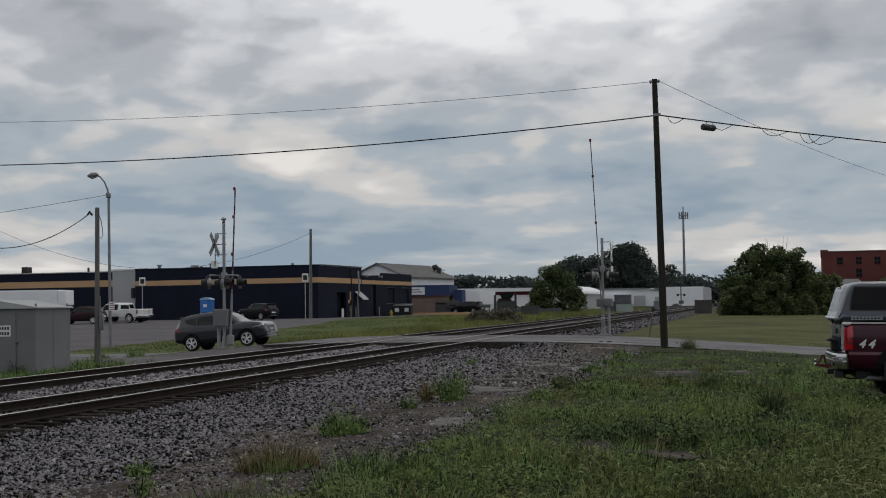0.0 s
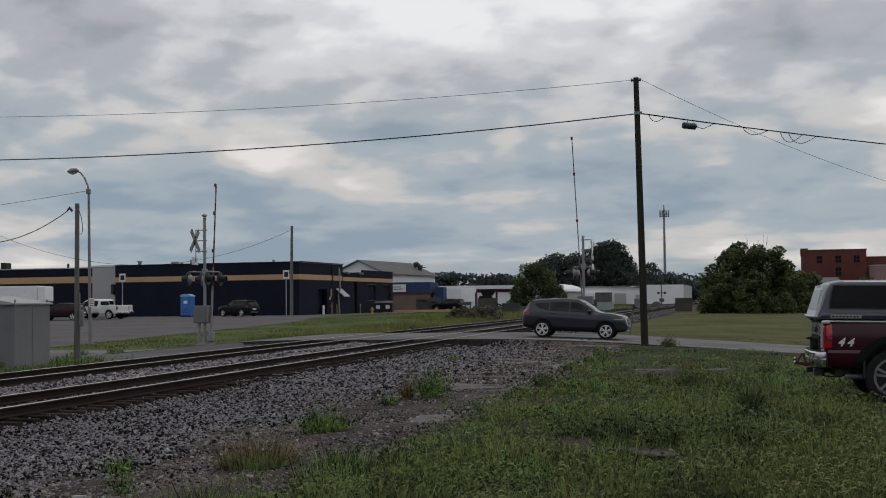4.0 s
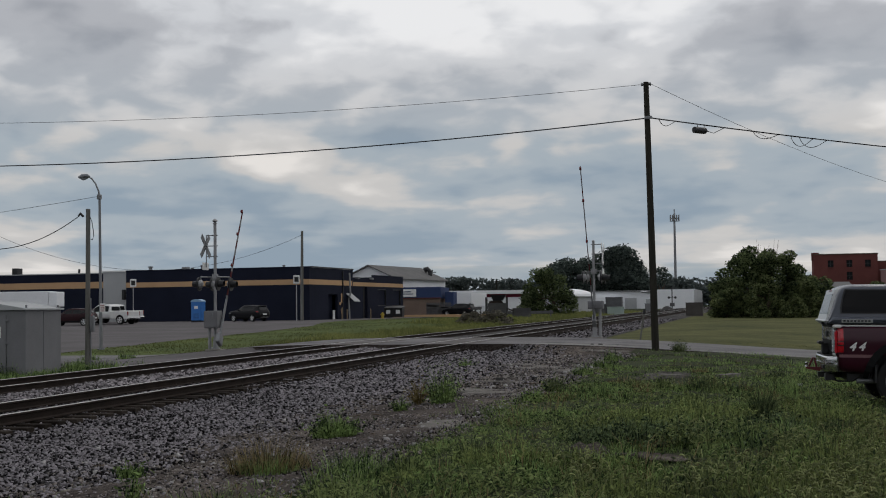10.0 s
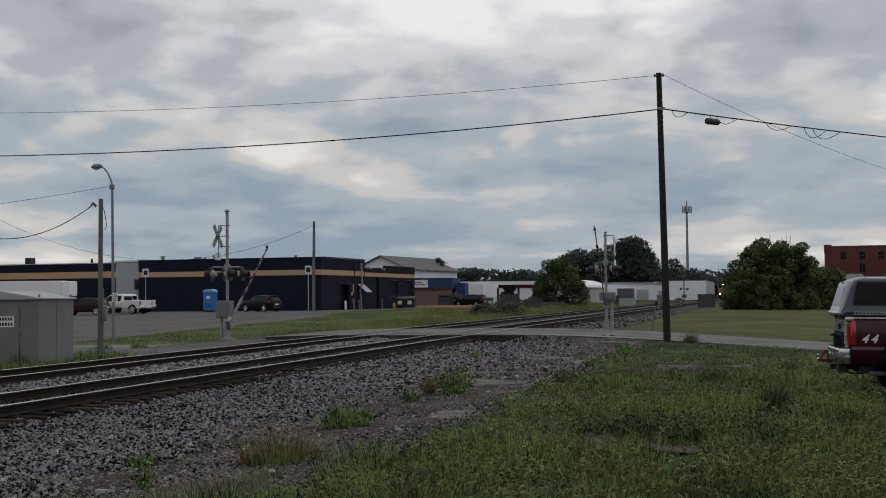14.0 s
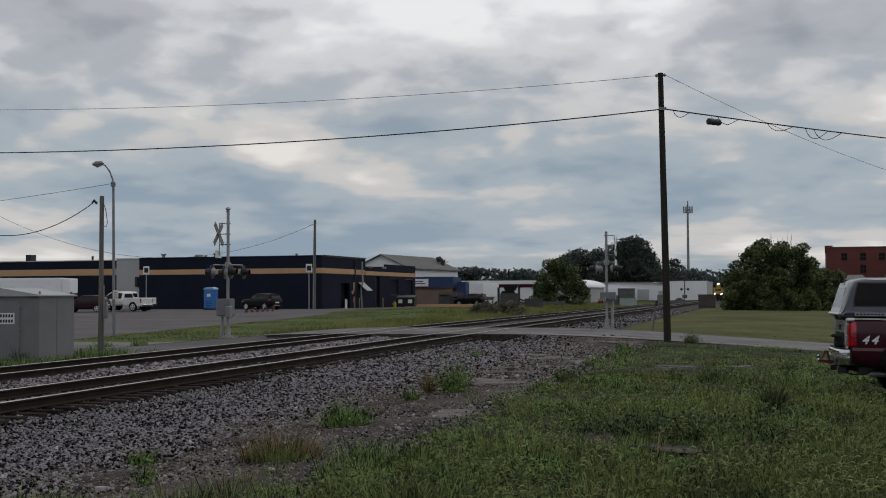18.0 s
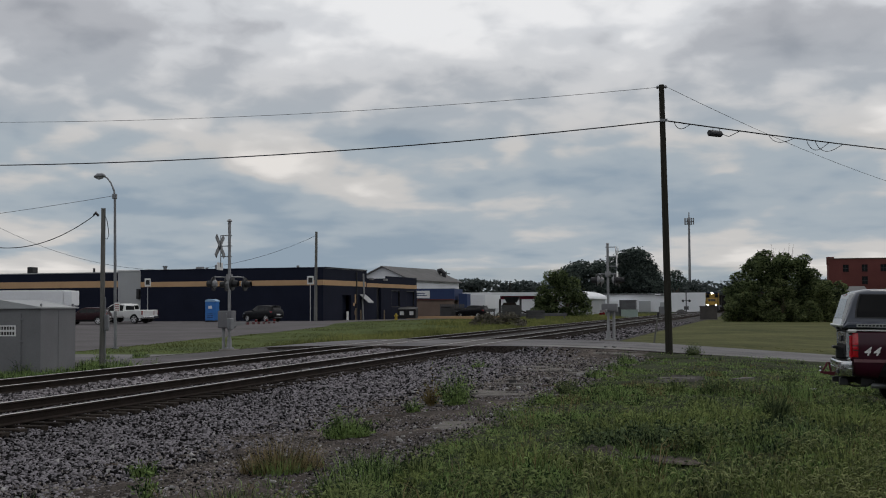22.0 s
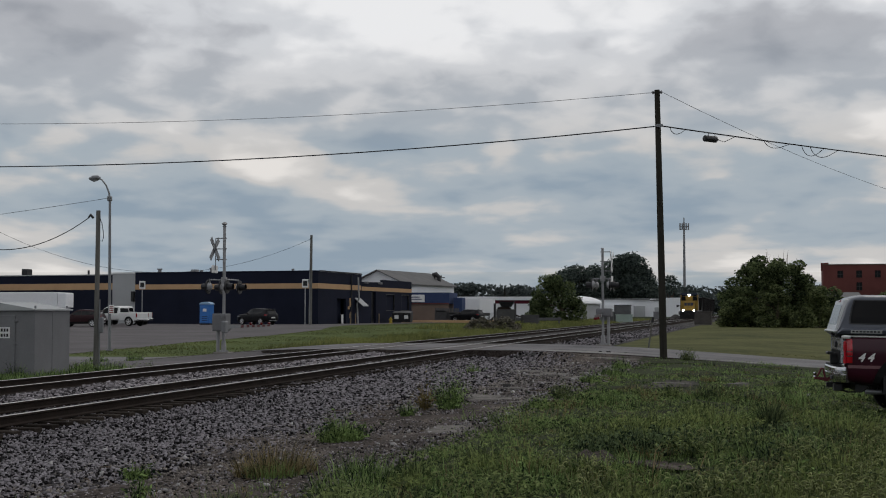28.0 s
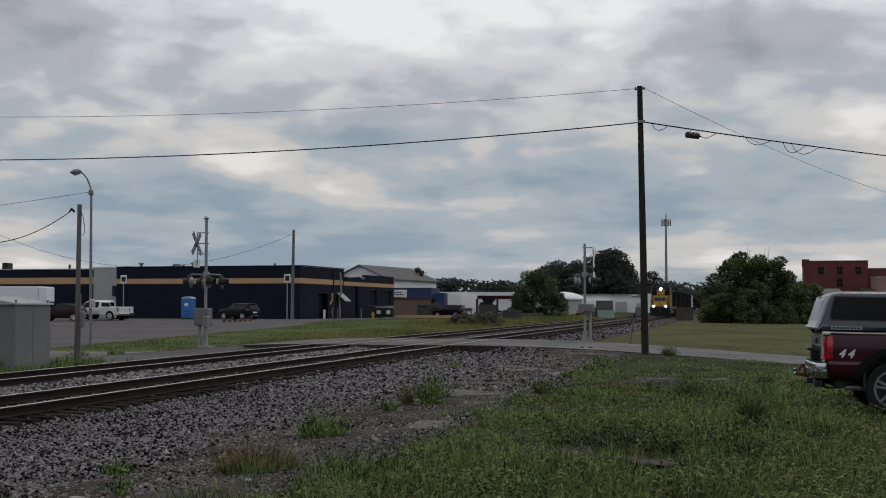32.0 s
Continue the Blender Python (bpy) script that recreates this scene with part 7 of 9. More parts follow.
class Curve:
    """A smooth line through (x, value) pairs without overshoot."""

    def __init__(self, *pts):
        self.p = pts
        d = [(q[1] - p[1]) / (q[0] - p[0]) for p, q in zip(pts, pts[1:])]
        self.t = [d[0]] + [0.0 if a * b <= 0 else 2 * a * b / (a + b) for a, b in zip(d, d[1:])] + [d[-1]]

    def __call__(self, x):
        p = self.p
        if x <= p[0][0]:
            return p[0][1]
        for i in range(len(p) - 1):
            if x <= p[i + 1][0]:
                h = p[i + 1][0] - p[i][0]
                u = (x - p[i][0]) / h
                return (1 + 2 * u) * (1 - u) ** 2 * p[i][1] + u * (1 - u) ** 2 * h * self.t[i] + u * u * (3 - 2 * u) * p[i + 1][1] + u * u * (u - 1) * h * self.t[i + 1]
        return p[-1][1]


class Coachwork:
    """A car's skin from its lines along x: underside, belt, top, half width at the belt and half width of the roof."""

    def __init__(self, x0, x1, bottom, belt, top, width, roof):
        self.x0, self.x1, self.bottom, self.belt, self.top, self.width, self.roof = x0, x1, bottom, belt, top, width, roof

    def section(self, x):
        zb, zs, zt, w, wt = self.bottom(x), self.belt(x), self.top(x), self.width(x), self.roof(x)
        zs = min(zs, zt - 0.03)
        h, g = zs - zb, zt - zs
        wt = min(wt, w * 0.94)
        edge = min(0.10, g * 0.45)
        return [(0, zb), (w * 0.80, zb), (w * 0.90, zb + 0.02), (w * 0.955, zb + h * 0.10), (w * 0.98, zb + h * 0.24), (w * 0.985, zb + h * 0.42), (w, zb + h * 0.62), (w * 0.998, zb + h * 0.74), (w * 0.985, zb + h * 0.88), (w * 0.965, zb + h * 0.96), (w * 0.945, zs),
                (mix(w * 0.93, wt, 0.33), mix(zs, zt - edge, 0.33)), (mix(w * 0.93, wt, 0.66), mix(zs, zt - edge, 0.66)), (wt, zt - edge), (wt * 0.965, zt - edge * 0.5), (wt * 0.88, zt - edge * 0.2), (wt * 0.5, zt - edge * 0.03), (0, zt)]

    def side(self, x, z):
        """Half width at height z."""
        p = self.section(x)[1:14]
        for (ya, za), (yb, zb) in zip(p, p[1:]):
            if za <= z <= zb:
                return mix(ya, yb, (z - za) / max(1e-6, zb - za))
        return p[0][0] if z < p[0][1] else p[-1][0]

    def body(self, axles, r, n=96):
        """The skin with round cut-outs at the wheels."""
        sh = Shape()
        k = len(self.section(0))
        xs = [mix(self.x0, self.x1, 0.5 - 0.5 * math.cos(math.pi * i / n)) * 0.35 + mix(self.x0, self.x1, i / n) * 0.65 for i in range(n + 1)]
        for x in xs:
            half = self.section(x)
            sh.v += [(x, -y, z) for y, z in half] + [(x, y, z) for y, z in half[-2:0:-1]]
        m = 2 * k - 2
        for i in range(n):
            for j in range(m):
                q = (i * m + j, i * m + (j + 1) % m, (i + 1) * m + (j + 1) % m, (i + 1) * m + j)
                c = [sum(sh.v[a][d] for a in q) / 4 for d in range(3)]
                if abs(c[1]) > self.width(c[0]) * 0.70 and any(math.hypot(c[0] - a, c[2] - r * 0.98) < r * 1.13 for a in axles):
                    continue
                sh.f.append(q)
        sh.f += [tuple(range(m))[::-1], tuple(range(n * m, n * m + m))]
        sh.m = [0] * len(sh.f)
        return sh

    def pane(self, x0, x1, low, high, side, out=0.006, cols=12, rows=5):
        """A thin pane lying on the flank between two lines."""
        sh = Shape()
        for i in range(cols + 1):
            x = mix(x0, x1, i / cols)
            for j in range(rows + 1):
                z = mix(low(x), max(low(x) + 0.004, high(x)), j / rows)
                sh.v.append((x, side * (self.side(x, z) + out), z))
        w = rows + 1
        for i in range(cols):
            for j in range(rows):
                q = (i * w + j, i * w + w + j, i * w + w + j + 1, i * w + j + 1)
                sh.f.append(q if side < 0 else q[::-1])
        ring = [i * w for i in range(cols + 1)] + [cols * w + j for j in range(1, w)] + [i * w + rows for i in range(cols - 1, -1, -1)] + [j for j in range(rows - 1, 0, -1)]
        k0 = len(sh.v)
        sh.v += [(sh.v[a][0], sh.v[a][1] - side * (out + 0.012), sh.v[a][2]) for a in ring]
        for i in range(len(ring)):
            j = (i + 1) % len(ring)
            q = (ring[i], k0 + i, k0 + j, ring[j])
            sh.f.append(q if side < 0 else q[::-1])
        sh.m = [0] * len(sh.f)
        return sh

    def screen(self, xa, xb, share=0.90, out=0.006, n=10):
        """A pane lying on the top, across the car."""
        sh = Shape()
        for i in range(n + 1):
            x = mix(xa, xb, i / n)
            sec = self.section(x)[13:]
            top = sec[0][0] * share
            for j in range(9):
                y = mix(-top, top, j / 8)
                z = self.top(x)
                for (ya, za), (yb, zb) in zip(sec, sec[1:]):
                    if yb <= abs(y) <= ya:
                        z = mix(za, zb, (ya - abs(y)) / max(1e-6, ya - yb))
                sh.v.append((x, y, z + out))
        for i in range(n):
            for j in range(8):
                q = (i * 9 + j, i * 9 + 9 + j, i * 9 + 10 + j, i * 9 + 1 + j)
                sh.f.append(q if xb > xa else q[::-1])
        sh.m = [0] * len(sh.f)
        return sh

    def lip(self, x, r, side, wide, out, mat_bottom=0.30):
        """The edge round a wheel cut-out."""
        sh = Shape()
        n = 18
        a0 = math.asin(min(0.9, (r * 0.98 - mat_bottom) / (r * 1.13)))
        rows = []
        for i in range(n + 1):
            a = mix(-a0, math.pi + a0, i / n)
            row = []
            for q, o in ((r * 1.10, -0.05), (r * 1.10, out), (r * 1.13 + wide, out), (r * 1.13 + wide, -0.03)):
                px, pz = x + q * math.cos(a), r * 0.98 + q * math.sin(a)
                row.append((px, side * (self.side(px, pz) + o), pz))
            rows.append(row)
        for p, q in zip(rows, rows[1:]):
            for j in range(3):
                f = (p[j], q[j], q[j + 1], p[j + 1])
                sh.face(f if side < 0 else f[::-1])
        return sh

    def well(self, x, r, side):
        """The dark hollow over a wheel."""
        sh = Shape()
        n = 12
        w = self.width(x)
        for i in range(n):
            a, b = math.pi * i / n, math.pi * (i + 1) / n
            q = [(x + r * 1.16 * math.cos(c), side * y, r * 0.98 + r * 1.16 * math.sin(c)) for c, y in ((a, w * 0.95), (b, w * 0.95), (b, w * 0.62), (a, w * 0.62))]
            sh.face(q if side > 0 else q[::-1])
            q = [(x, side * w * 0.62, r * 0.5)] + [(x + r * 1.16 * math.cos(c), side * w * 0.62, r * 0.98 + r * 1.16 * math.sin(c)) for c in (a, b)]
            sh.face(q if side < 0 else q[::-1])
        return sh


def motor_car(name, label, m, cw, paint_mat, axles, r, windows, screen, rear, details, group="", tw=0.22, cladding=True, rim=None):
    """A car from its coachwork. windows: (x0, x1, low line, high line); details: headlamp, tail lamp, mirror and handles."""
    c = thing(name, m, label, "car", group)
    part("body", cw.body(axles, r), paint_mat, c, smooth=True)
    wheels = []
    for x in axles:
        for s in (-1, 1):
            part("wheel_arch", cw.lip(x, r, s, 0.055 if cladding else 0.012, 0.012 if cladding else 0.006), M_PLASTIC if cladding else paint_mat, c, "black plastic wheel arch" if cladding else "", smooth=True)
            part("wheel_well", cw.well(x, r, s), M_BLACK, c)
    for x in axles:
        for s in (-1, 1):
            wheels.append(wheel(c, x, s * (cw.width(x) - tw / 2 - 0.015), r, tw, s, 10 if cladding else 5, rim))
    for x0, x1, low, high in windows:
        for s in (-1, 1):
            part("side_window", cw.pane(x0, x1, low, high, s, 0.013, 18, 6), M_CARGLASS, c, "dark side window")
    part("windscreen", cw.screen(*screen), M_CARGLASS, c)
    part("rear_window", cw.screen(*rear), M_CARGLASS, c)
    hl, tl, mirror, handles, seams = details
    for s in (-1, 1):
        if cladding:
            part("sill_trim", cw.pane(axles[0] + r * 1.15, axles[1] - r * 1.15, lambda x: cw.bottom(x) + 0.015, lambda x: cw.bottom(x) + 0.20, s, 0.012), M_PLASTIC, c, "black plastic sill cladding")
            part("bumper_cladding", cw.pane(cw.x0 + 0.10, axles[0] - r * 1.15, lambda x: cw.bottom(x) + 0.015, lambda x: 0.56, s, 0.010), M_PLASTIC, c, "black plastic rear cladding")
            part("bumper_cladding", cw.pane(axles[1] + r * 1.15, cw.x1 - 0.08, lambda x: cw.bottom(x) + 0.015, lambda x: 0.42, s, 0.010), M_PLASTIC, c, "black plastic front cladding")
        part("headlamp", cw.pane(*hl, s, 0.008), M_LAMP_CLEAR, c, "clear headlamp")
        part("tail_lamp", cw.pane(*tl, s, 0.008), M_LAMP_RED, c, "red tail lamp")
        mx, mz = mirror
        y0 = cw.side(mx, mz)
        part("mirror", Shape().box(mx - 0.06, mx + 0.10, min(s * (y0 - 0.03), s * (y0 + 0.20)), max(s * (y0 - 0.03), s * (y0 + 0.20)), mz, mz + 0.13, 0.045), paint_mat if cladding else M_BLACK, c, "door mirror", smooth=True)
        for x, z in handles:
            y0 = cw.side(x, z)
            part("door_handle", Shape().box(x - 0.09, x + 0.09, min(s * (y0 - 0.01), s * (y0 + 0.03)), max(s * (y0 - 0.01), s * (y0 + 0.03)), z - 0.015, z + 0.02, 0.01), paint_mat, c)
        for x in seams:
            part("door_seam", cw.pane(x - 0.006, x + 0.006, lambda q: cw.bottom(q) + 0.21, lambda q: cw.belt(q) + 0.01, s, 0.002, 1, 8), M_BLACK, c)
    return c, wheels


M_CARGLASS = glass("car_glass", (0.006, 0.007, 0.008))
M_CARGLASS.node_tree.nodes["Principled BSDF"].inputs["Specular IOR Level"].default_value = 0.32
M_CARGLASS.node_tree.nodes["Principled BSDF"].inputs["Roughness"].default_value = 0.03

SUV_CW = Coachwork(-2.24, 2.24,
                   Curve((-2.24, 0.56), (-2.15, 0.44), (-1.8, 0.36), (-0.9, 0.285), (1.0, 0.285), (1.7, 0.30), (2.1, 0.33), (2.24, 0.44)),
                   Curve((-2.24, 0.80), (-2.12, 1.06), (-1.6, 1.12), (-0.5, 1.08), (0.9, 1.03), (1.05, 1.04), (1.9, 0.95), (2.12, 0.86), (2.24, 0.60)),
                   Curve((-2.24, 0.86), (-2.20, 1.04), (-2.08, 1.24), (-1.95, 1.45), (-1.90, 1.53), (-1.86, 1.55), (-1.2, 1.63), (-0.4, 1.67), (0.08, 1.65), (0.36, 1.57), (0.62, 1.41), (0.98, 1.17), (1.08, 1.135), (1.5, 1.10), (1.92, 1.035), (2.06, 0.985), (2.14, 0.93), (2.20, 0.80), (2.24, 0.64)),
                   Curve((-2.24, 0.66), (-2.12, 0.83), (-1.8, 0.915), (-1.0, 0.925), (1.4, 0.925), (1.9, 0.895), (2.12, 0.83), (2.24, 0.68)),
                   Curve((-2.24, 0.56), (-2.0, 0.63), (-1.7, 0.665), (0, 0.685), (0.36, 0.68), (0.98, 0.76), (1.2, 0.83), (1.9, 0.80), (2.24, 0.52)))
UP = lambda d: (lambda x: SUV_CW.top(x) - d)
SUV_WIN = [(-1.66, -1.08, Curve((-1.66, 1.37), (-1.45, 1.22), (-1.08, 1.15)), UP(0.165)), (-1.03, -0.22, lambda x: 1.145 - 0.03 * (x + 1), UP(0.155)), (-0.16, 0.80, lambda x: 1.12 - 0.02 * x, UP(0.15))]
SUV_DETAILS = ((1.66, 2.06, lambda x: 0.83 - 0.02 * (x - 1.66), lambda x: 0.86 + 0.10 * (x - 1.66)), (-2.14, -1.86, lambda x: 0.90 + 0.18 * (x + 2.14), lambda x: 1.06), (0.62, 1.10), ((-0.92, 1.02), (0.0, 0.99)), (-1.08, -0.19, 0.88))


def compact_suv(label, m, paint_mat, group=""):
    c, wheels = motor_car("suv", label, m, SUV_CW, paint_mat, (-1.32, 1.35), 0.355, SUV_WIN, (0.97, 0.42), (-2.07, -1.955, 0.86), SUV_DETAILS, group)
    part("grille", Shape().hull8([(2.06, -0.42, 0.56), (2.255, -0.30, 0.56), (2.255, 0.30, 0.56), (2.06, 0.42, 0.56), (2.04, -0.50, 0.86), (2.19, -0.38, 0.86), (2.19, 0.38, 0.86), (2.04, 0.50, 0.86)]), M_BLACK, c, "dark grille")
    part("grille_trim", Shape().tube([(2.20, -0.38, 0.87), (2.265, -0.30, 0.55), (2.27, 0.30, 0.55), (2.20, 0.38, 0.87)], 0.011, 6), M_CHROME, c, "chrome grille surround")
    part("front_skid", Shape().box(2.02, 2.23, -0.55, 0.55, 0.34, 0.42, 0.03), M_ALU, c)
    part("rear_skid", Shape().box(-2.25, -2.05, -0.5, 0.5, 0.40, 0.47, 0.03), M_ALU, c)
    part("rear_plate", Shape().box(-2.262, -2.20, -0.26, 0.26, 0.66, 0.80), M_WHITE, c, "blank white plate")
    part("roof_spoiler", Shape().hull8([(-2.02, -0.60, 1.545), (-1.80, -0.64, 1.575), (-1.80, 0.64, 1.575), (-2.02, 0.60, 1.545), (-2.02, -0.60, 1.575), (-1.80, -0.64, 1.605), (-1.80, 0.64, 1.605), (-2.02, 0.60, 1.575)]), paint_mat, c)
    part("roof_fin", Shape().hull8([(-1.72, -0.025, 1.58), (-1.50, -0.02, 1.60), (-1.50, 0.02, 1.60), (-1.72, 0.025, 1.58), (-1.72, -0.008, 1.69), (-1.66, -0.006, 1.69), (-1.66, 0.006, 1.69), (-1.72, 0.008, 1.69)]), paint_mat, c)
    for s in (-1, 1):
        part("fog_lamp_pocket", SUV_CW.pane(1.98, 2.16, lambda x: 0.46, lambda x: 0.60, s, 0.008, 4, 3), M_BLACK, c)
    return c, wheels


COUPE_CW = Coachwork(-2.66, 2.34,
                     Curve((-2.66, 0.36), (-2.55, 0.27), (-2.2, 0.23), (-1.4, 0.21), (1.4, 0.21), (2.1, 0.22), (2.34, 0.27)),
                     Curve((-2.66, 0.60), (-2.58, 0.80), (-2.4, 0.90), (-2.0, 0.955), (-1.0, 0.945), (0.5, 0.90), (1.0, 0.875), (1.9, 0.745), (2.2, 0.61), (2.34, 0.42)),
                     Curve((-2.66, 0.66), (-2.61, 0.86), (-2.5, 0.945), (-2.2, 0.98), (-2.02, 1.0), (-1.72, 1.115), (-1.35, 1.265), (-1.0, 1.365), (-0.7, 1.405), (-0.3, 1.415), (0.02, 1.375), (0.45, 1.21), (0.98, 0.96), (1.12, 0.93), (1.5, 0.885), (1.95, 0.80), (2.16, 0.70), (2.28, 0.58), (2.34, 0.47)),
                     Curve((-2.66, 0.70), (-2.55, 0.82), (-2.2, 0.90), (-1.4, 0.925), (1.3, 0.92), (1.8, 0.88), (2.1, 0.80), (2.25, 0.68), (2.34, 0.50)),
                     Curve((-2.66, 0.62), (-2.4, 0.72), (-2.0, 0.74), (-1.35, 0.62), (-0.7, 0.585), (0.02, 0.59), (0.5, 0.64), (1.0, 0.76), (1.6, 0.78), (2.1, 0.66), (2.34, 0.44)))
CUP = lambda d: (lambda x: COUPE_CW.top(x) - d)
COUPE_WIN = [(-1.42, -0.74, Curve((-1.42, 1.12), (-1.30, 1.02), (-0.74, 0.985)), CUP(0.135)), (-0.68, 0.70, lambda x: 0.985 - 0.03 * (x + 0.7), CUP(0.125))]
COUPE_DETAILS = ((1.98, 2.22, lambda x: 0.60 - 0.10 * (x - 1.98), lambda x: 0.70 - 0.34 * (x - 1.98)), (-2.60, -2.36, lambda x: 0.66, lambda x: 0.84), (0.60, 0.97), ((-0.52, 0.84),), (-0.72, 0.70))

SUV, SUV_WHEELS = compact_suv("dark grey compact suv with silver alloy wheels driving on the road", pose(0, 0, 0), P_GREY)
COUPE, COUPE_WHEELS = motor_car("coupe", "bright red two-door coupe driving over the crossing", pose(0, 0, 0), COUPE_CW, P_RED, (-1.42, 1.39), 0.335, COUPE_WIN, (0.97, 0.06, 0.93), (-1.98, -1.10, 0.92), COUPE_DETAILS, cladding=False)
part("rear_spoiler", Shape().hull8([(-2.60, -0.70, 1.02), (-2.38, -0.72, 1.035), (-2.38, 0.72, 1.035), (-2.60, 0.70, 1.02), (-2.60, -0.70, 1.05), (-2.38, -0.72, 1.06), (-2.38, 0.72, 1.06), (-2.60, 0.70, 1.05)]).box(-2.52, -2.42, -0.68, -0.60, 0.93, 1.03).box(-2.52, -2.42, 0.60, 0.68, 0.93, 1.03), P_RED, COUPE, "red boot spoiler")
part("sunroof", COUPE_CW.screen(-0.05, -0.50, 0.62, 0.022), M_CARGLASS, COUPE, "tilted dark sunroof")
part("front_grille", Shape().box(2.20, 2.345, -0.36, 0.36, 0.34, 0.42, 0.02), M_BLACK, COUPE)
part("rear_plate", Shape().box(-2.675, -2.63, -0.22, 0.22, 0.44, 0.57), M_WHITE, COUPE, "blank white plate")
for s in (-1, 1):
    for a, e, h in ((-2.60, -1.84, 0.115), (1.84, 2.28, 0.085)):
        part("bumper_trim", COUPE_CW.pane(a, e, lambda x: COUPE_CW.bottom(x) + 0.005, lambda x: COUPE_CW.bottom(x) + h, s, 0.012), M_WHITE, COUPE, "pale lower bumper trim")
    part("side_moulding", COUPE_CW.pane(-0.98, 0.98, lambda x: 0.50, lambda x: 0.535, s, 0.010, 10, 1), P_RED, COUPE)
part("rear_bumper_trim", Shape().box(-2.675, -2.60, -0.66, 0.66, 0.34, 0.40, 0.02), M_WHITE, COUPE, "pale rear bumper strip")
for s in (-1, 1):
    part("roof_rail", Shape().tube([(-1.6, s * 0.60, 1.59), (-0.9, s * 0.615, 1.665), (0.0, s * 0.62, 1.665), (0.3, s * 0.62, 1.59)], 0.014, 6), M_ALU, SUV, "silver roof rail")

# parked in the lot
compact_suv("black suv parked beside the dark building", pose(-18.5, 132.5, ground_at(-18.5, 132.5) + 0.03, 0, 0, 142), P_BLACK, "parked vehicles")
compact_suv("dark red suv parked in the lot", pose(-34.6, 126, ground_at(-34.6, 126) + 0.03, 0, 0, 178), P_DKRED, "parked vehicles")
compact_suv("black suv parked beside the far lot", pose(3.7, 172, ground_at(3.7, 172) + 0.05, 0, 0, 150), P_BLACK, "parked vehicles")


def lot_pickup(m, label):
    """A crew-cab pickup; x forward."""
    cab = Coachwork(-0.62, 2.98, Curve((-0.62, 0.60), (-0.4, 0.56), (2.6, 0.56), (2.98, 0.66)), Curve((-0.62, 1.20), (1.7, 1.22), (1.9, 1.20), (2.7, 1.14), (2.98, 0.98)), Curve((-0.62, 1.30), (-0.56, 1.80), (-0.45, 1.90), (0.2, 1.95), (0.85, 1.93), (1.2, 1.80), (1.72, 1.36), (1.85, 1.29), (2.7, 1.20), (2.9, 1.12), (2.98, 1.02)), Curve((-0.62, 0.94), (-0.5, 0.985), (2.5, 0.985), (2.85, 0.95), (2.98, 0.86)), Curve((-0.62, 0.74), (0.8, 0.74), (1.72, 0.80), (1.95, 0.90), (2.98, 0.76)))
    p = thing("pickup_truck", m, label, "pickup truck", "parked vehicles")
    part("cab", cab.body((1.95,), 0.42, 72), P_WHITE, p, "white cab", smooth=True)
    part("bed", Shape().box(-2.75, -0.64, -0.98, -0.90, 0.55, 1.28, 0.03).box(-2.75, -0.64, 0.90, 0.98, 0.55, 1.28, 0.03).box(-2.75, -0.64, -0.9, 0.9, 0.55, 0.72).box(-0.72, -0.64, -0.9, 0.9, 0.72, 1.25), P_WHITE, p, "white cargo bed")
    part("tailgate", Shape().box(-2.80, -2.73, -0.89, 0.89, 0.60, 1.26, 0.02), P_WHITE, p)
    part("rear_bumper", Shape().box(-2.95, -2.76, -0.95, 0.95, 0.48, 0.66, 0.03), M_CHROME, p)
    part("front_bumper", Shape().box(2.88, 3.08, -0.95, 0.95, 0.45, 0.72, 0.04), M_CHROME, p)
    part("grille", Shape().box(2.94, 3.0, -0.6, 0.6, 0.75, 1.02, 0.02), M_BLACK, p)
    for s in (-1, 1):
        part("tail_lamp", Shape().box(-2.80, -2.70, min(s * 0.84, s * 0.985), max(s * 0.84, s * 0.985), 0.85, 1.24, 0.02), M_LAMP_RED, p, "red tail lamp")
        part("headlamp", Shape().box(2.80, 2.98, min(s * 0.66, s * 0.955), max(s * 0.66, s * 0.955), 0.80, 1.02, 0.03), M_LAMP_CLEAR, p, "clear headlamp")
        for xa, xb in ((-0.42, 0.34), (0.44, 1.50)):
            part("side_window", cab.pane(xa, xb, lambda x: 1.25, lambda x: cab.top(x) - 0.13, s, 0.03, 12, 5), M_GLASS, p, "dark side window")
        part("wheel_arch", cab.lip(1.95, 0.42, s, 0.05, 0.015, 0.52), M_PLASTIC, p, "black wheel arch")
        arch(p, -1.85, s * 0.986, 0.48, s)
        for x in (-1.85, 1.95):
            wheel(p, x, s * 0.87, 0.42, 0.27, s, 5)
        part("mirror", Shape().box(1.35, 1.55, min(s * 0.99, s * 1.22), max(s * 0.99, s * 1.22), 1.18, 1.42, 0.04), M_BLACK, p)
    part("windscreen", cab.screen(1.70, 1.16), M_GLASS, p)
    part("rear_window", Shape().hull8([(-0.645, -0.66, 1.34), (-0.56, -0.66, 1.34), (-0.56, 0.66, 1.34), (-0.645, 0.66, 1.34), (-0.60, -0.60, 1.74), (-0.52, -0.60, 1.74), (-0.52, 0.60, 1.74), (-0.60, 0.60, 1.74)]), M_GLASS, p, "dark rear window")
    return p


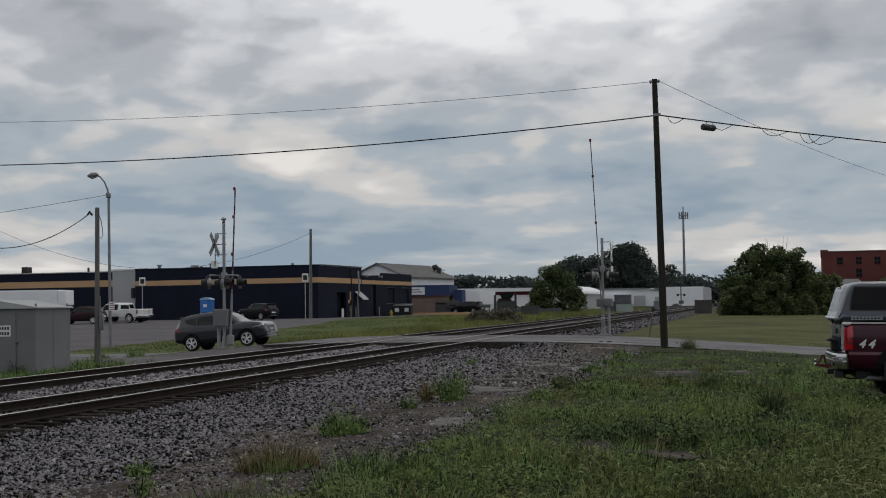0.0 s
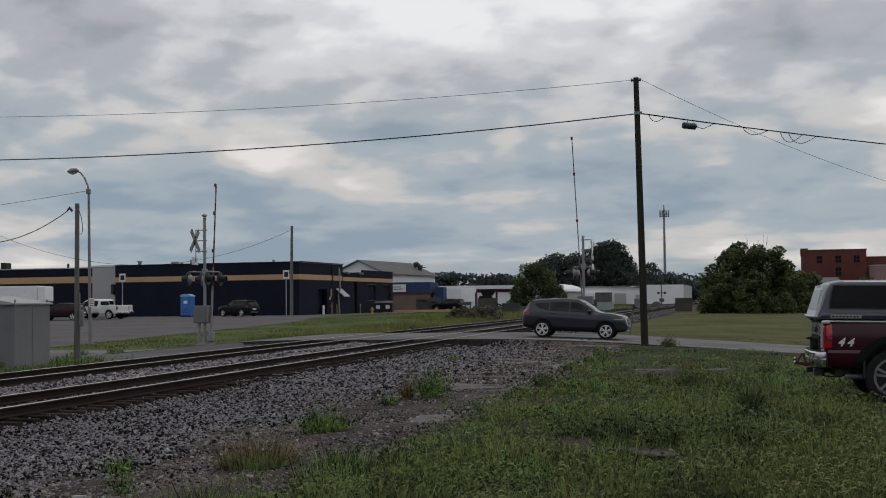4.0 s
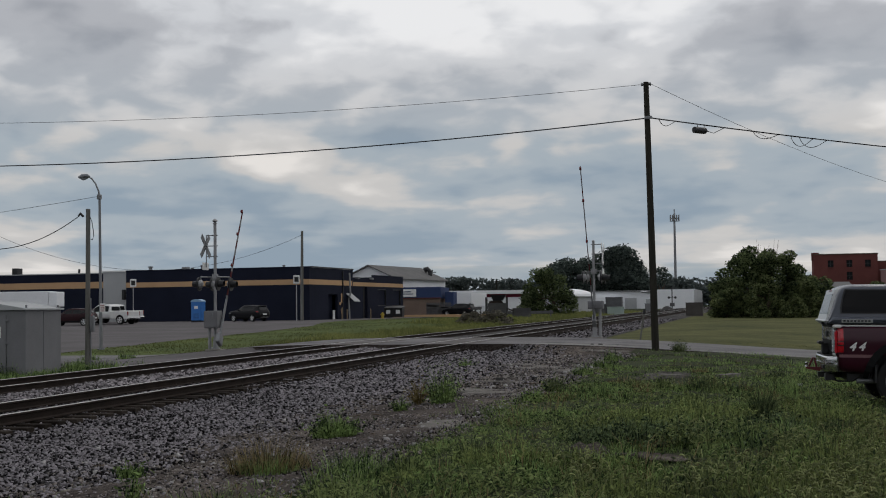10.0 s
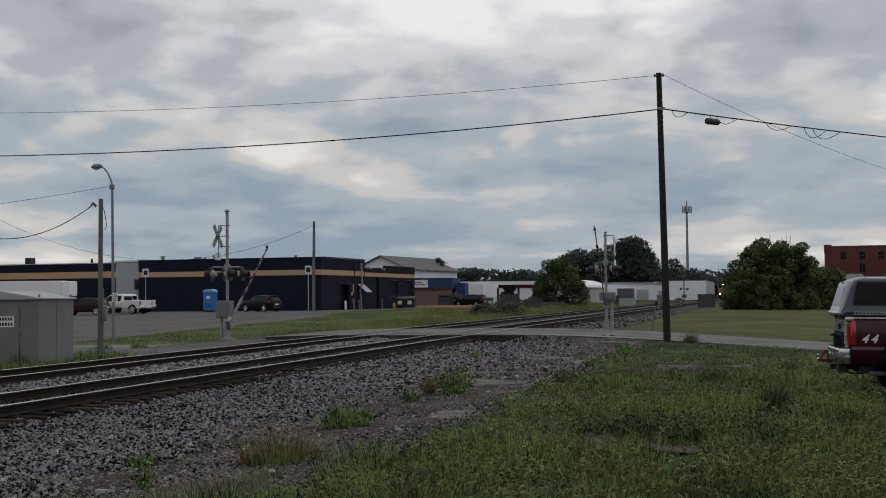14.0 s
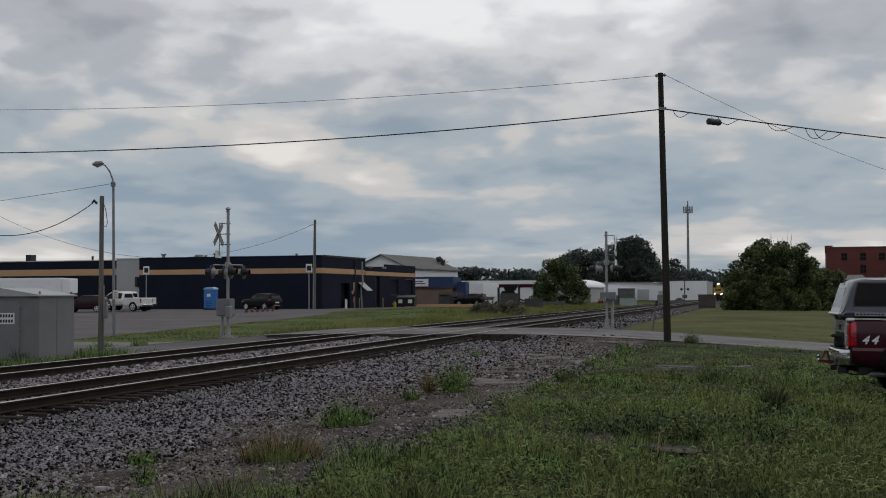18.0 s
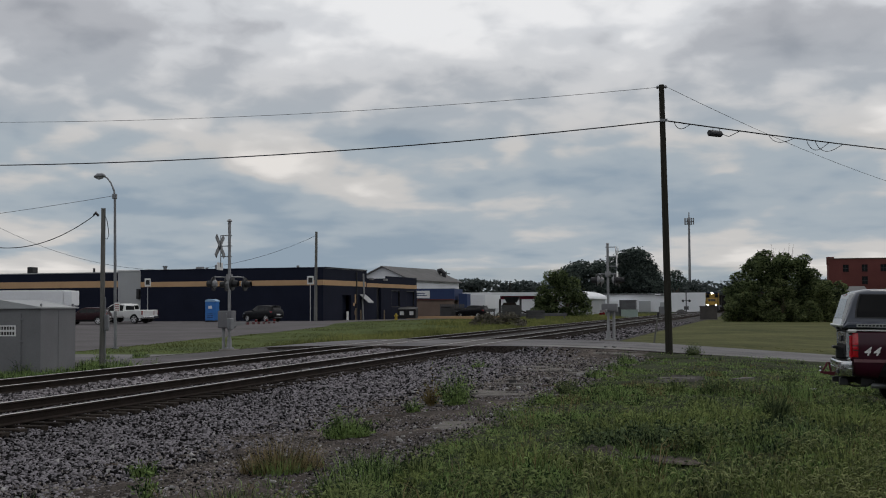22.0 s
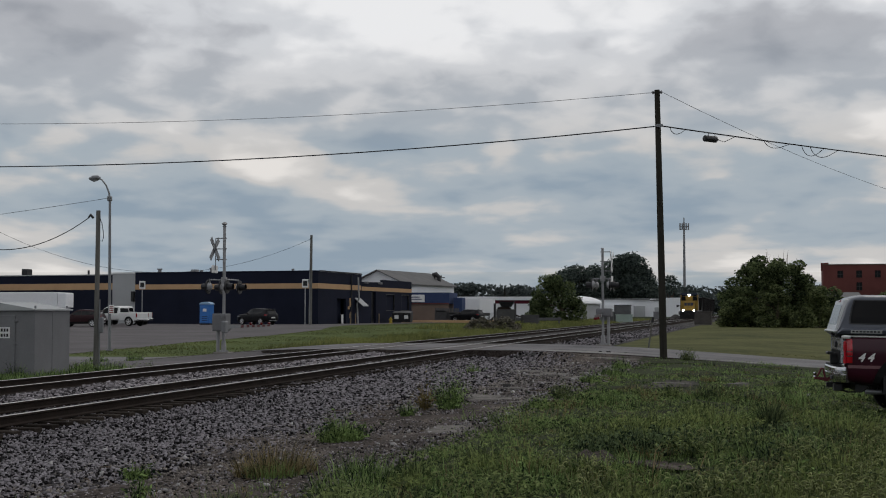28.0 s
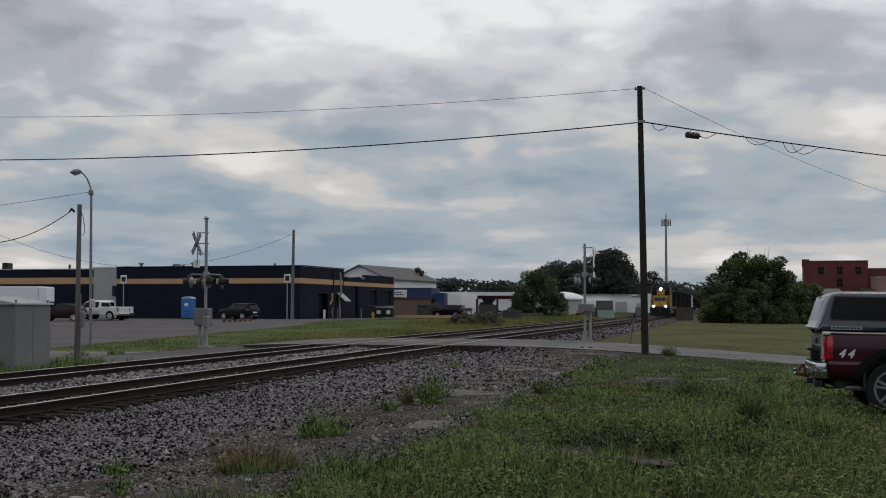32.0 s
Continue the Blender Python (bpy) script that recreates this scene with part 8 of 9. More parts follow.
lot_pickup(pose(-31.6, 128.6, ground_at(-31.6, 128.6) + 0.03, 0, 0, 156), "white crew-cab pickup truck parked in the lot")
lot_pickup(pose(-32.5, 134.4, ground_at(-32.5, 134.4) + 0.03, 0, 0, 156), "white pickup truck parked behind another")
lot_pickup(pose(16.3, 196, ground_at(16.3, 196) + 0.05, 0, 0, 184), "old white pickup parked among trees")


def box_trailer(m, label):
    t = thing("box_trailer", m, label, "trailer", "parked vehicles")
    part("box", Shape().box(-4.2, 2.6, -1.15, 1.15, 1.25, 3.35, 0.04), M_WHITEWALL, t, "white cargo box")
    part("nose_box", Shape().box(2.62, 3.5, -1.15, 1.15, 1.75, 3.3, 0.08), M_WHITEWALL, t)
    part("chassis", Shape().box(-4.2, 2.9, -0.5, 0.5, 0.85, 1.24), M_BLACK, t)
    part("skirt", Shape().box(-4.0, 0.6, -1.12, -1.02, 0.75, 1.24), M_BLACK, t)
    for x in (-3.0, -2.0):
        for s in (-1, 1):
            wheel(t, x, s * 0.95, 0.48, 0.28, s, 5, M_GALV)
    part("landing_leg", Shape().box(1.6, 1.75, -0.8, -0.65, 0, 1.24), M_GALV, t)
    part("landing_leg", Shape().box(1.6, 1.75, 0.65, 0.8, 0, 1.24), M_GALV, t)


box_trailer(pose(6.4, 199, ground_at(6.4, 199) + 0.03, 0, 0, 70), "white cargo box trailer parked beside the stores")
box_trailer(pose(-41.6, 134.5, ground_at(-41.6, 134.5) + 0.03, 0, 0, -4), "white cargo box trailer parked in the lot")


def portable_toilet():
    x, y = -23.86, 133.6
    t = thing("portable_toilet", pose(x, y, ground_at(x, y) + 0.03, 0, 0, -12), "bright blue plastic portable toilet in the lot", "portable toilet")
    blue = material("blue_plastic", (0.035, 0.16, 0.46), rough=0.5, vary=0.15, scale=2, grain=20, bump=0.06)
    roof = material("pale_blue_plastic", (0.25, 0.40, 0.58), rough=0.5, vary=0.15, scale=2, grain=20, bump=0.06)
    part("skid_base", Shape().box(-0.58, 0.58, -0.6, 0.6, 0, 0.14, 0.02), M_BLACK, t)
    part("cabin", Shape().box(-0.56, 0.56, -0.56, 0.56, 0.14, 2.08, 0.04), blue, t, "blue plastic cabin")
    pts = [(0.60 * math.cos(math.pi * i / 10), 2.08 + 0.26 * math.sin(math.pi * i / 10)) for i in range(11)]
    part("roof", Shape().prism(pts, -0.6, 0.6), roof, t, "pale domed roof")
    dr = part("door", Shape().box(-0.42, 0.42, -0.60, -0.565, 0.2, 2.0, 0.02), blue, t)
    part("notice", Shape().box(-0.2, 0.2, -0.607, -0.602, 1.35, 1.65), M_WHITE, dr, "white notice")
    for z in (0.4, 0.6, 0.8):
        part("vent_slot", Shape().box(-0.3, 0.3, -0.606, -0.602, z, z + 0.06), M_BLACK, dr)


portable_toilet()


def dumpster(x, y, rz, label):
    t = thing("dumpster", pose(x, y, ground_at(x, y) + 0.03, 0, 0, rz), label, "dumpster")
    part("bin", Shape().hull8([(-1.1, -0.6, 0.1), (1.1, -0.6, 0.1), (1.1, 0.7, 0.1), (-1.1, 0.7, 0.1), (-1.15, -0.75, 1.15), (1.15, -0.75, 1.15), (1.15, 0.75, 1.4), (-1.15, 0.75, 1.4)]), M_BLACK, t)
    for x0 in (-1.12, 0.02):
        part("lid", Shape().hull8([(x0, -0.8, 1.16), (x0 + 1.1, -0.8, 1.16), (x0 + 1.1, 0.78, 1.41), (x0, 0.78, 1.41), (x0, -0.8, 1.21), (x0 + 1.1, -0.8, 1.21), (x0 + 1.1, 0.78, 1.46), (x0, 0.78, 1.46)]), M_BLACK, t)
    for x0 in (-0.85, 0.35):
        part("label_panel", Shape().box(x0, x0 + 0.5, -0.73, -0.70, 0.5, 0.95), M_WHITE, t, "white label")
    for x0 in (-0.9, 0.9):
        part("caster", Shape().tube([(x0 - 0.04, -0.4, 0.06), (x0 + 0.04, -0.4, 0.06)], 0.06, 8), M_GALV, t)


dumpster(-4.5, 159, -10, "black steel dumpster with closed lids")


def pallet_stack(x, y, w, h, rz, label):
    """Weathered grey slatted crates standing beside the shop."""
    t = thing("slatted_crate", pose(x, y, ground_at(x, y) + 0.03, 0, 0, rz), label, "crate", "slatted crates")
    k = int(h / 0.22)
    for i in range(k):
        part("slat", Shape().box(-w / 2, w / 2, -0.62, -0.56, 0.05 + i * 0.22, 0.20 + i * 0.22), M_CRATE, t)
    for px in (-w / 2, w / 2 - 0.1):
        part("corner_post", Shape().box(px, px + 0.1, -0.56, -0.46, 0, h), M_CRATE, t)
        part("corner_post", Shape().box(px, px + 0.1, 0.50, 0.60, 0, h), M_CRATE, t)
    part("lid", Shape().box(-w / 2, w / 2, -0.6, 0.6, h, h + 0.06), M_CRATE, t)
    part("back_board", Shape().box(-w / 2, w / 2, 0.60, 0.64, 0.05, h), M_CRATE, t)


def yard_machine():
    """A dark open machine frame with a drum, rusting beside the stores."""
    x, y = 9.6, 190
    t = thing("yard_machine", pose(x, y, ground_at(x, y) + 0.03, 0, 0, -8), "dark rusty yard machine with an open frame", "machine")
    part("base", Shape().box(-1.7, 1.7, -0.8, 0.8, 0.4, 0.7, 0.03), M_BLACK, t)
    for px in (-1.5, 1.5):
        for py in (-0.7, 0.7):
            part("leg", Shape().box(px - 0.09, px + 0.09, py - 0.09, py + 0.09, 0, 2.6), M_BLACK, t)
    part("drum", Shape().tube([(-1.1, 0, 1.5), (-0.9, 0, 1.5), (0.7, 0, 1.5), (0.9, 0, 1.5)], [0.45, 0.62, 0.62, 0.4], 14), M_RAIL, t, "rusty drum", smooth=True)
    part("hopper", Shape().hull8([(-0.5, -0.4, 2.1), (0.9, -0.4, 2.1), (0.9, 0.4, 2.1), (-0.5, 0.4, 2.1), (-0.9, -0.7, 2.9), (1.4, -0.7, 2.9), (1.4, 0.7, 2.9), (-0.9, 0.7, 2.9)]), M_BLACK, t, "dark hopper")
    part("chute", Shape().hull8([(1.3, -0.3, 0.9), (2.4, -0.3, 0.5), (2.4, 0.3, 0.5), (1.3, 0.3, 0.9), (1.3, -0.3, 1.1), (2.4, -0.3, 0.7), (2.4, 0.3, 0.7), (1.3, 0.3, 1.1)]), M_RAIL, t)


yard_machine()


def lattice_fence(x0, x1, y, h):
    """A grey slatted yard fence."""
    t = thing("yard_fence", pose(x0, y, ground_at(x0, y), 0, 0, -4), "weathered grey slatted fence beside the shop", "fence")
    n = int((x1 - x0) / 0.22)
    for i in range(n):
        part("slat", Shape().box(i * 0.22, i * 0.22 + 0.17, 0, 0.03, 0.08, h), M_CRATE, t)
    for z in (0.3, h - 0.3):
        part("rail", Shape().box(0, x1 - x0, 0.03, 0.09, z, z + 0.09), M_CRATE, t)


M_CRATE = material("weathered_grey_timber", (0.10, 0.098, 0.10), rough=0.9, vary=0.35, scale=1.5, grain=14, bump=0.4)
lattice_fence(-0.6, 2.9, 174.5, 1.9)
pallet_stack(0.2, 172, 1.5, 1.5, -6, "weathered grey slatted crate beside the shop")
pallet_stack(1.75, 173, 1.3, 1.25, 4, "low weathered grey slatted crate beside the shop")
pallet_stack(7.6, 150, 2.2, 1.6, -12, "dark weathered timber crate beside the far lot")
pallet_stack(10.6, 152, 2.0, 1.1, 6, "low dark timber crate beside the far lot")


# ---- the parked pickup with its cap ----
def text_mesh(body, size, depth):
    cu = bpy.data.curves.new("lettering", "FONT")
    cu.body, cu.size, cu.extrude, cu.shear, cu.offset = body, size, depth, 0.38, 0.006
    ob = bpy.data.objects.new("lettering", cu)
    scene.collection.objects.link(ob)
    me = bpy.data.meshes.new_from_object(ob.evaluated_get(bpy.context.evaluated_depsgraph_get()))
    bpy.data.objects.remove(ob)
    return me


def parked_truck():
    """x forward from the rear bumper; the flank at -y faces the grass."""
    t = thing("pickup_truck", pose(6.80, 22.6, -0.02, 0.0, 1.0, -11.2), "maroon pickup truck with a grey cap parked on the grass", "pickup truck")
    M_CAP = material("blue_grey_cap_paint", (0.045, 0.053, 0.074), rough=0.45, vary=0.10, scale=1.3, grain=60, bump=0.01, coat=0.6, spec=0.3)
    M_DKCAP = material("dark_lettering", (0.05, 0.05, 0.055), rough=0.6, vary=0.2, bump=0)
    M_TAIL = material("deep_red_lamp", (0.42, 0.008, 0.018), rough=0.15, vary=0.4, scale=9, grain=40, bump=0.05, coat=0.8)
    M_DULL = material("worn_chrome", (0.52, 0.52, 0.53), rough=0.20, metal=1.0, vary=0.25, scale=5, grain=20, bump=0.06)
    M_CAPW = paint("white_cap_paint", (0.46, 0.47, 0.48))
    M_TINT = glass("black_tinted_glass", (0.004, 0.004, 0.005))
    M_TINT.node_tree.nodes["Principled BSDF"].inputs["Specular IOR Level"].default_value = 0.12
    M_BUMPER = material("dull_pink_trim", (0.17, 0.085, 0.095), rough=0.5, vary=0.2, scale=4, bump=0.05)
    bed = Coachwork(0.11, 2.44, Curve((0.11, 0.66), (0.20, 0.60), (0.5, 0.56), (2.44, 0.50)), Curve((0.11, 1.33), (2.44, 1.34)), Curve((0.11, 1.37), (0.16, 1.385), (2.44, 1.39)), Curve((0.11, 0.945), (0.15, 0.98), (0.22, 0.995), (0.5, 1.0), (2.44, 1.0)), Curve((0.11, 0.90), (0.3, 0.95), (2.44, 0.95)))
    part("bed", bed.body((1.20,), 0.49, 72), P_MAROON, t, "maroon cargo bed", smooth=True)
    cap = Coachwork(0.0, 2.50, Curve((0.0, 1.385), (2.5, 1.39)), Curve((0.0, 1.43), (0.08, 1.50), (2.5, 1.51)), Curve((0.0, 1.47), (0.03, 1.55), (0.17, 1.945), (0.23, 2.02), (0.45, 2.06), (2.5, 2.075)), Curve((0.0, 0.955), (0.05, 0.98), (0.1, 0.985), (2.5, 0.985)), Curve((0.0, 0.92), (0.22, 0.84), (2.5, 0.845)))
    part("cap_shell", cap.body((), 0.4, 60), M_CAP, t, "blue-grey cap shell", smooth=True)
    for s in (-1, 1):
        part("bed_rail", bed.pane(0.15, 2.42, lambda x: 1.352, lambda x: 1.376, s, 0.010, 20, 1), M_WHITE, t, "pale bed rail trim")
        part("side_moulding", bed.pane(0.16, 0.73, lambda x: 0.835, lambda x: 0.885, s, 0.012, 8, 2), M_BUMPER, t, "pale side moulding")
        sw = part("cap_window", cap.pane(0.21, 2.40, lambda x: 1.585, lambda x: min(1.955, 1.66 + max(0.0, (x - 0.21)) * 5.0), s, 0.012, 60, 4), M_TINT, t, "dark tinted cap window")
        part("window_trim", cap.pane(0.185, 2.44, lambda x: 1.565, lambda x: min(1.972, 1.66 + max(0.0, (x - 0.185)) * 5.0), s, 0.006, 60, 4), M_BLACK, sw)
    cab = [(2.50, 0.55, 1.36, 1.42, 0.98, 0.85), (2.56, 0.50, 1.36, 1.90, 1.0, 0.78), (2.9, 0.48, 1.36, 1.98, 1.0, 0.78), (4.0, 0.48, 1.34, 1.98, 1.0, 0.80), (4.4, 0.48, 1.32, 1.86, 1.0, 0.82), (4.95, 0.48, 1.30, 1.40, 0.99, 0.88), (5.8, 0.52, 1.20, 1.28, 0.97, 0.86), (6.05, 0.6, 1.04, 1.12, 0.92, 0.80)]
    part("cab", body_shell(cab), P_MAROON, t, "maroon cab", smooth=True)
    for s in (-1, 1):
        for xa, xb, rake in ((2.7, 3.5, (0.05, 0)), (3.58, 4.7, (0, -0.45))):
            part("cab_window", side_panel(cab, xa, xb, 0.08, 0.86, s, rake=rake), M_GLASS, t, "dark side window")
        part("headlamp", Shape().box(5.92, 6.08, min(s * 0.6, s * 0.94), max(s * 0.6, s * 0.94), 0.86, 1.08, 0.03), M_LAMP_CLEAR, t, "clear headlamp")
        part("door_mirror", Shape().box(4.45, 4.6, min(s, s * 1.28), max(s, s * 1.28), 1.3, 1.6, 0.04), M_BLACK, t)
    part("windscreen", top_panel(cab, 4.92, 4.42), M_GLASS, t)
    part("front_bumper", Shape().box(6.0, 6.2, -0.98, 0.98, 0.5, 0.78, 0.05), M_CHROME, t)
    # rear hatch of the cap
    part("cap_rear_frame", Shape().hull8([(-0.03, -0.72, 1.45), (0.05, -0.78, 1.45), (0.05, 0.78, 1.45), (-0.03, 0.72, 1.45), (0.125, -0.64, 1.965), (0.22, -0.70, 1.98), (0.22, 0.70, 1.98), (0.125, 0.64, 1.965)]), M_CAPW, t, "white cap hatch frame")
    part("cap_rear_glass", Shape().hull8([(-0.002, -0.66, 1.55), (0.06, -0.66, 1.52), (0.06, 0.66, 1.52), (-0.002, 0.66, 1.55), (0.095, -0.60, 1.89), (0.15, -0.60, 1.89), (0.15, 0.60, 1.89), (0.095, 0.60, 1.89)]), M_TINT, t, "dark hatch glass")
    part("cap_hatch_sill", Shape().box(-0.06, 0.05, -0.84, 0.84, 1.415, 1.46, 0.02), M_CAPW, t, "white hatch sill")
    part("cap_hatch_handle", Shape().box(-0.04, 0.05, -0.12, 0.12, 1.37, 1.414, 0.01), M_BLACK, t)
    part("cap_hatch_lock", Shape().box(-0.03, 0.08, -0.86, -0.72, 1.37, 1.412, 0.01), M_BLACK, t)
    part("cap_brake_light", Shape().box(0.11, 0.16, -0.2, 0.2, 1.93, 1.97, 0.01), M_LAMP_RED, t)
    nm = part("name_strip", cap.pane(0.20, 0.70, lambda x: 1.415, lambda x: 1.47, -1, 0.010, 6, 1), M_CAPW, t, "grey strip with dark lettering")
    for i in range(8):
        part("lettering_bar", cap.pane(0.225 + i * 0.057, 0.262 + i * 0.057, lambda x: 1.430, lambda x: 1.455, -1, 0.013, 1, 1), M_DKCAP, nm)
    # tail
    tg = part("tailgate", Shape().box(0.06, 0.13, -0.80, 0.80, 0.88, 1.36, 0.03), M_DULL, t, "shiny dented tailgate")
    part("tailgate_recess", Shape().box(0.052, 0.062, -0.68, 0.68, 0.95, 1.12, 0.004), M_PLASTIC, tg)
    part("tailgate_handle", Shape().box(0.035, 0.062, -0.14, 0.14, 1.16, 1.26, 0.01), M_BLACK, tg)
    part("tailgate_top", Shape().box(0.045, 0.14, -0.81, 0.81, 1.33, 1.375, 0.015), M_PLASTIC, tg, "black tailgate top cap")
    for s in (-1, 1):
        lo, hi = (min(s * 0.80, s * 0.985), max(s * 0.80, s * 0.985))
        la = part("tail_lamp", bed.pane(0.135, 0.225, lambda x: 0.92, lambda x: 1.315, s, 0.012, 5, 5), M_TAIL, t, "red tail lamp")
        part("lamp_back", Shape().box(0.085, 0.135, min(s * 0.92, s * 0.985), max(s * 0.92, s * 0.985), 0.90, 1.285, 0.02), M_TAIL, la)
        part("lamp_housing", Shape().box(0.09, 0.135, min(s * 0.80, s * 0.918), max(s * 0.80, s * 0.918), 0.90, 1.285, 0.01), M_DULL, la, "chrome lamp housing")
        part("reverse_lens", Shape().box(0.078, 0.086, min(s * 0.925, s * 0.975), max(s * 0.925, s * 0.975), 1.03, 1.11), M_LAMP_CLEAR, la)
        for z0, z1 in ((1.025, 1.045), (1.10, 1.115)):
            part("lamp_divider", bed.pane(0.136, 0.225, lambda x: z0, lambda x: z1, s, 0.016, 3, 1), M_BLACK, la)
        part("corner_trim", Shape().box(0.06, 0.20, min(s * 0.80, s * 1.004), max(s * 0.80, s * 1.004), 1.322, 1.378, 0.022), M_WHITE, t, "white corner cap", smooth=True)
        part("corner_chrome", Shape().box(0.05, 0.11, lo, hi, 0.86, 0.90, 0.012), M_DULL, t)
    bump = Shape()
    turns = [(-0.075, 0.0), (-0.075, 0.40), (-0.068, 0.62), (-0.045, 0.78), (-0.01, 0.90), (0.03, 0.955), (0.07, 0.985), (0.12, 0.995)]
    line = [(x, -y) for x, y in turns[::-1]] + turns[1:]
    ring = ((0.050, 0.855), (0.015, 0.848), (-0.002, 0.825), (0.0, 0.775), (0.028, 0.762), (0.028, 0.735), (0.0, 0.722), (0.002, 0.64), (0.03, 0.575), (0.08, 0.56), (0.11, 0.62), (0.11, 0.83))
    for x, y in line:
        low = 0.03 * abs(y) ** 3
        for d, z in ring:
            bump.v.append((x + d * (1.0 if abs(y) < 0.95 else 0.35), y * (1 - d * 0.35), z + (low if z < 0.7 else 0)))
    k = len(ring)
    for i in range(len(line) - 1):
        bump.f += [tuple(k * i + q for q in (j, k + j, k + (j + 1) % k, (j + 1) % k)) for j in range(k)]
    bump.f += [tuple(range(k))[::-1], tuple(k * (len(line) - 1) + j for j in range(k))]
    bump.m = [0] * len(bump.f)
    rb = part("rear_bumper", bump, M_DULL, t, "chrome step bumper", smooth=True)
    part("bumper_pad", Shape().hull8([(-0.055, -0.62, 0.852), (0.10, -0.93, 0.852), (0.10, 0.93, 0.852), (-0.055, 0.62, 0.852), (-0.045, -0.60, 0.872), (0.10, -0.92, 0.872), (0.10, 0.92, 0.872), (-0.045, 0.60, 0.872)]), M_PLASTIC, rb, "black bumper step pad")
    for y0, y1 in ((-0.70, -0.42), (0.42, 0.70)):
        part("bumper_slot", Shape().box(-0.078, -0.03, y0, y1, 0.63, 0.70, 0.01), M_BLACK, rb, "dark bumper recess")
    part("hitch_receiver", Shape().box(-0.10, 0.5, -0.05, 0.05, 0.46, 0.55, 0.01).box(0.02, 0.14, -0.5, 0.5, 0.44, 0.54, 0.01), M_BLACK, t, "black hitch receiver")
    M_HITCH = material("dark_red_hitch", (0.10, 0.010, 0.018), rough=0.5, vary=0.2, scale=6, bump=0.1)
    bm = part("ball_mount", Shape().hull8([(-0.30, -0.035, 0.60), (-0.06, -0.035, 0.56), (-0.06, 0.035, 0.56), (-0.30, 0.035, 0.60), (-0.30, -0.035, 0.635), (-0.06, -0.035, 0.63), (-0.06, 0.035, 0.63), (-0.30, 0.035, 0.635)]), M_HITCH, t, "dark red hitch ball mount")
    part("brace", Shape().tube([(-0.12, 0, 0.62), (-0.15, 0, 0.79), (-0.18, 0, 0.785), (-0.25, 0, 0.64)], 0.018, 6), M_HITCH, bm, "red triangular brace")
    part("hitch_ball", Shape().tube([(-0.29, 0, 0.635), (-0.29, 0, 0.66), (-0.29, 0, 0.675), (-0.29, 0, 0.70), (-0.29, 0, 0.72)], [0.032, 0.020, 0.030, 0.032, 0.014], 10), M_DULL, bm, smooth=True)
    part("safety_chain", Shape().tube([(0.05, -0.45, 0.46), (0.2, -0.6, 0.42), (0.4, -0.75, 0.44), (0.5, -0.8, 0.52)], 0.016, 6), M_BLACK, t)
    part("tow_bracket", Shape().box(-0.04, 0.10, -0.70, -0.50, 0.44, 0.56, 0.01), M_BLACK, t)
    part("rear_step_post", Shape().box(-0.06, 0.07, -0.30, -0.18, 0.87, 1.06, 0.02).box(-0.12, -0.02, -0.40, -0.10, 1.04, 1.09, 0.015), M_BLACK, t, "black folding step")
    part("tailgate_net_bar", Shape().tube([(0.02, 0.3, 1.09), (0.015, 0.3, 1.40)], 0.014, 6), M_DULL, t)
    # decal
    de = new("decal", text_mesh("4 4", 0.19, 0.002))
    de.data.materials.append(M_WHITE)
    de.parent = t
    de.matrix_basis = pose(0.31, -1.0065, 0.955, 90, 0, 0)
    tagged(de, "white four-by-four decal")
    # flares and wheels
    for s in (-1, 1):
        part("fender_flare", bed.lip(1.20, 0.49, s, 0.10, 0.035, 0.50), M_PLASTIC, t, "black fender flare", smooth=True)
        part("wheel_well", bed.well(1.20, 0.49, s), M_BLACK, t)
        arch(t, 5.3, s * 1.001, 0.50, s)
        for x in (1.20, 5.3):
            wheel(t, x, s * 0.88, 0.45, 0.28, s, 10, M_GALV)
    part("mud_flap", Shape().box(0.72, 0.76, -0.98, -0.72, 0.42, 0.72), M_BLACK, t)
    part("rear_axle", Shape().tube([(1.20, -0.8, 0.41), (1.20, 0.8, 0.41)], 0.09, 10), M_BLACK, t)
    part("exhaust_pipe", Shape().tube([(0.46, -0.74, 0.44), (0.80, -0.74, 0.44)], 0.045, 10), M_GALV, t)
    part("underbody", Shape().box(0.3, 5.9, -0.75, 0.75, 0.44, 0.56), M_BLACK, t)
    return t


parked_truck()


# ---- the train ----
P_LOCO_Y = material("yellow_loco_paint", (0.25, 0.155, 0.024), rough=0.5, vary=0.15, scale=1.2, grain=20, bump=0.05)
P_LOCO_B = material("dark_blue_loco_paint", (0.018, 0.026, 0.050), rough=0.5, vary=0.2, scale=1.2, grain=20, bump=0.05)
M_HEADLIGHT = glow("headlight_glow", (1.0, 0.90, 0.72), 14.0)


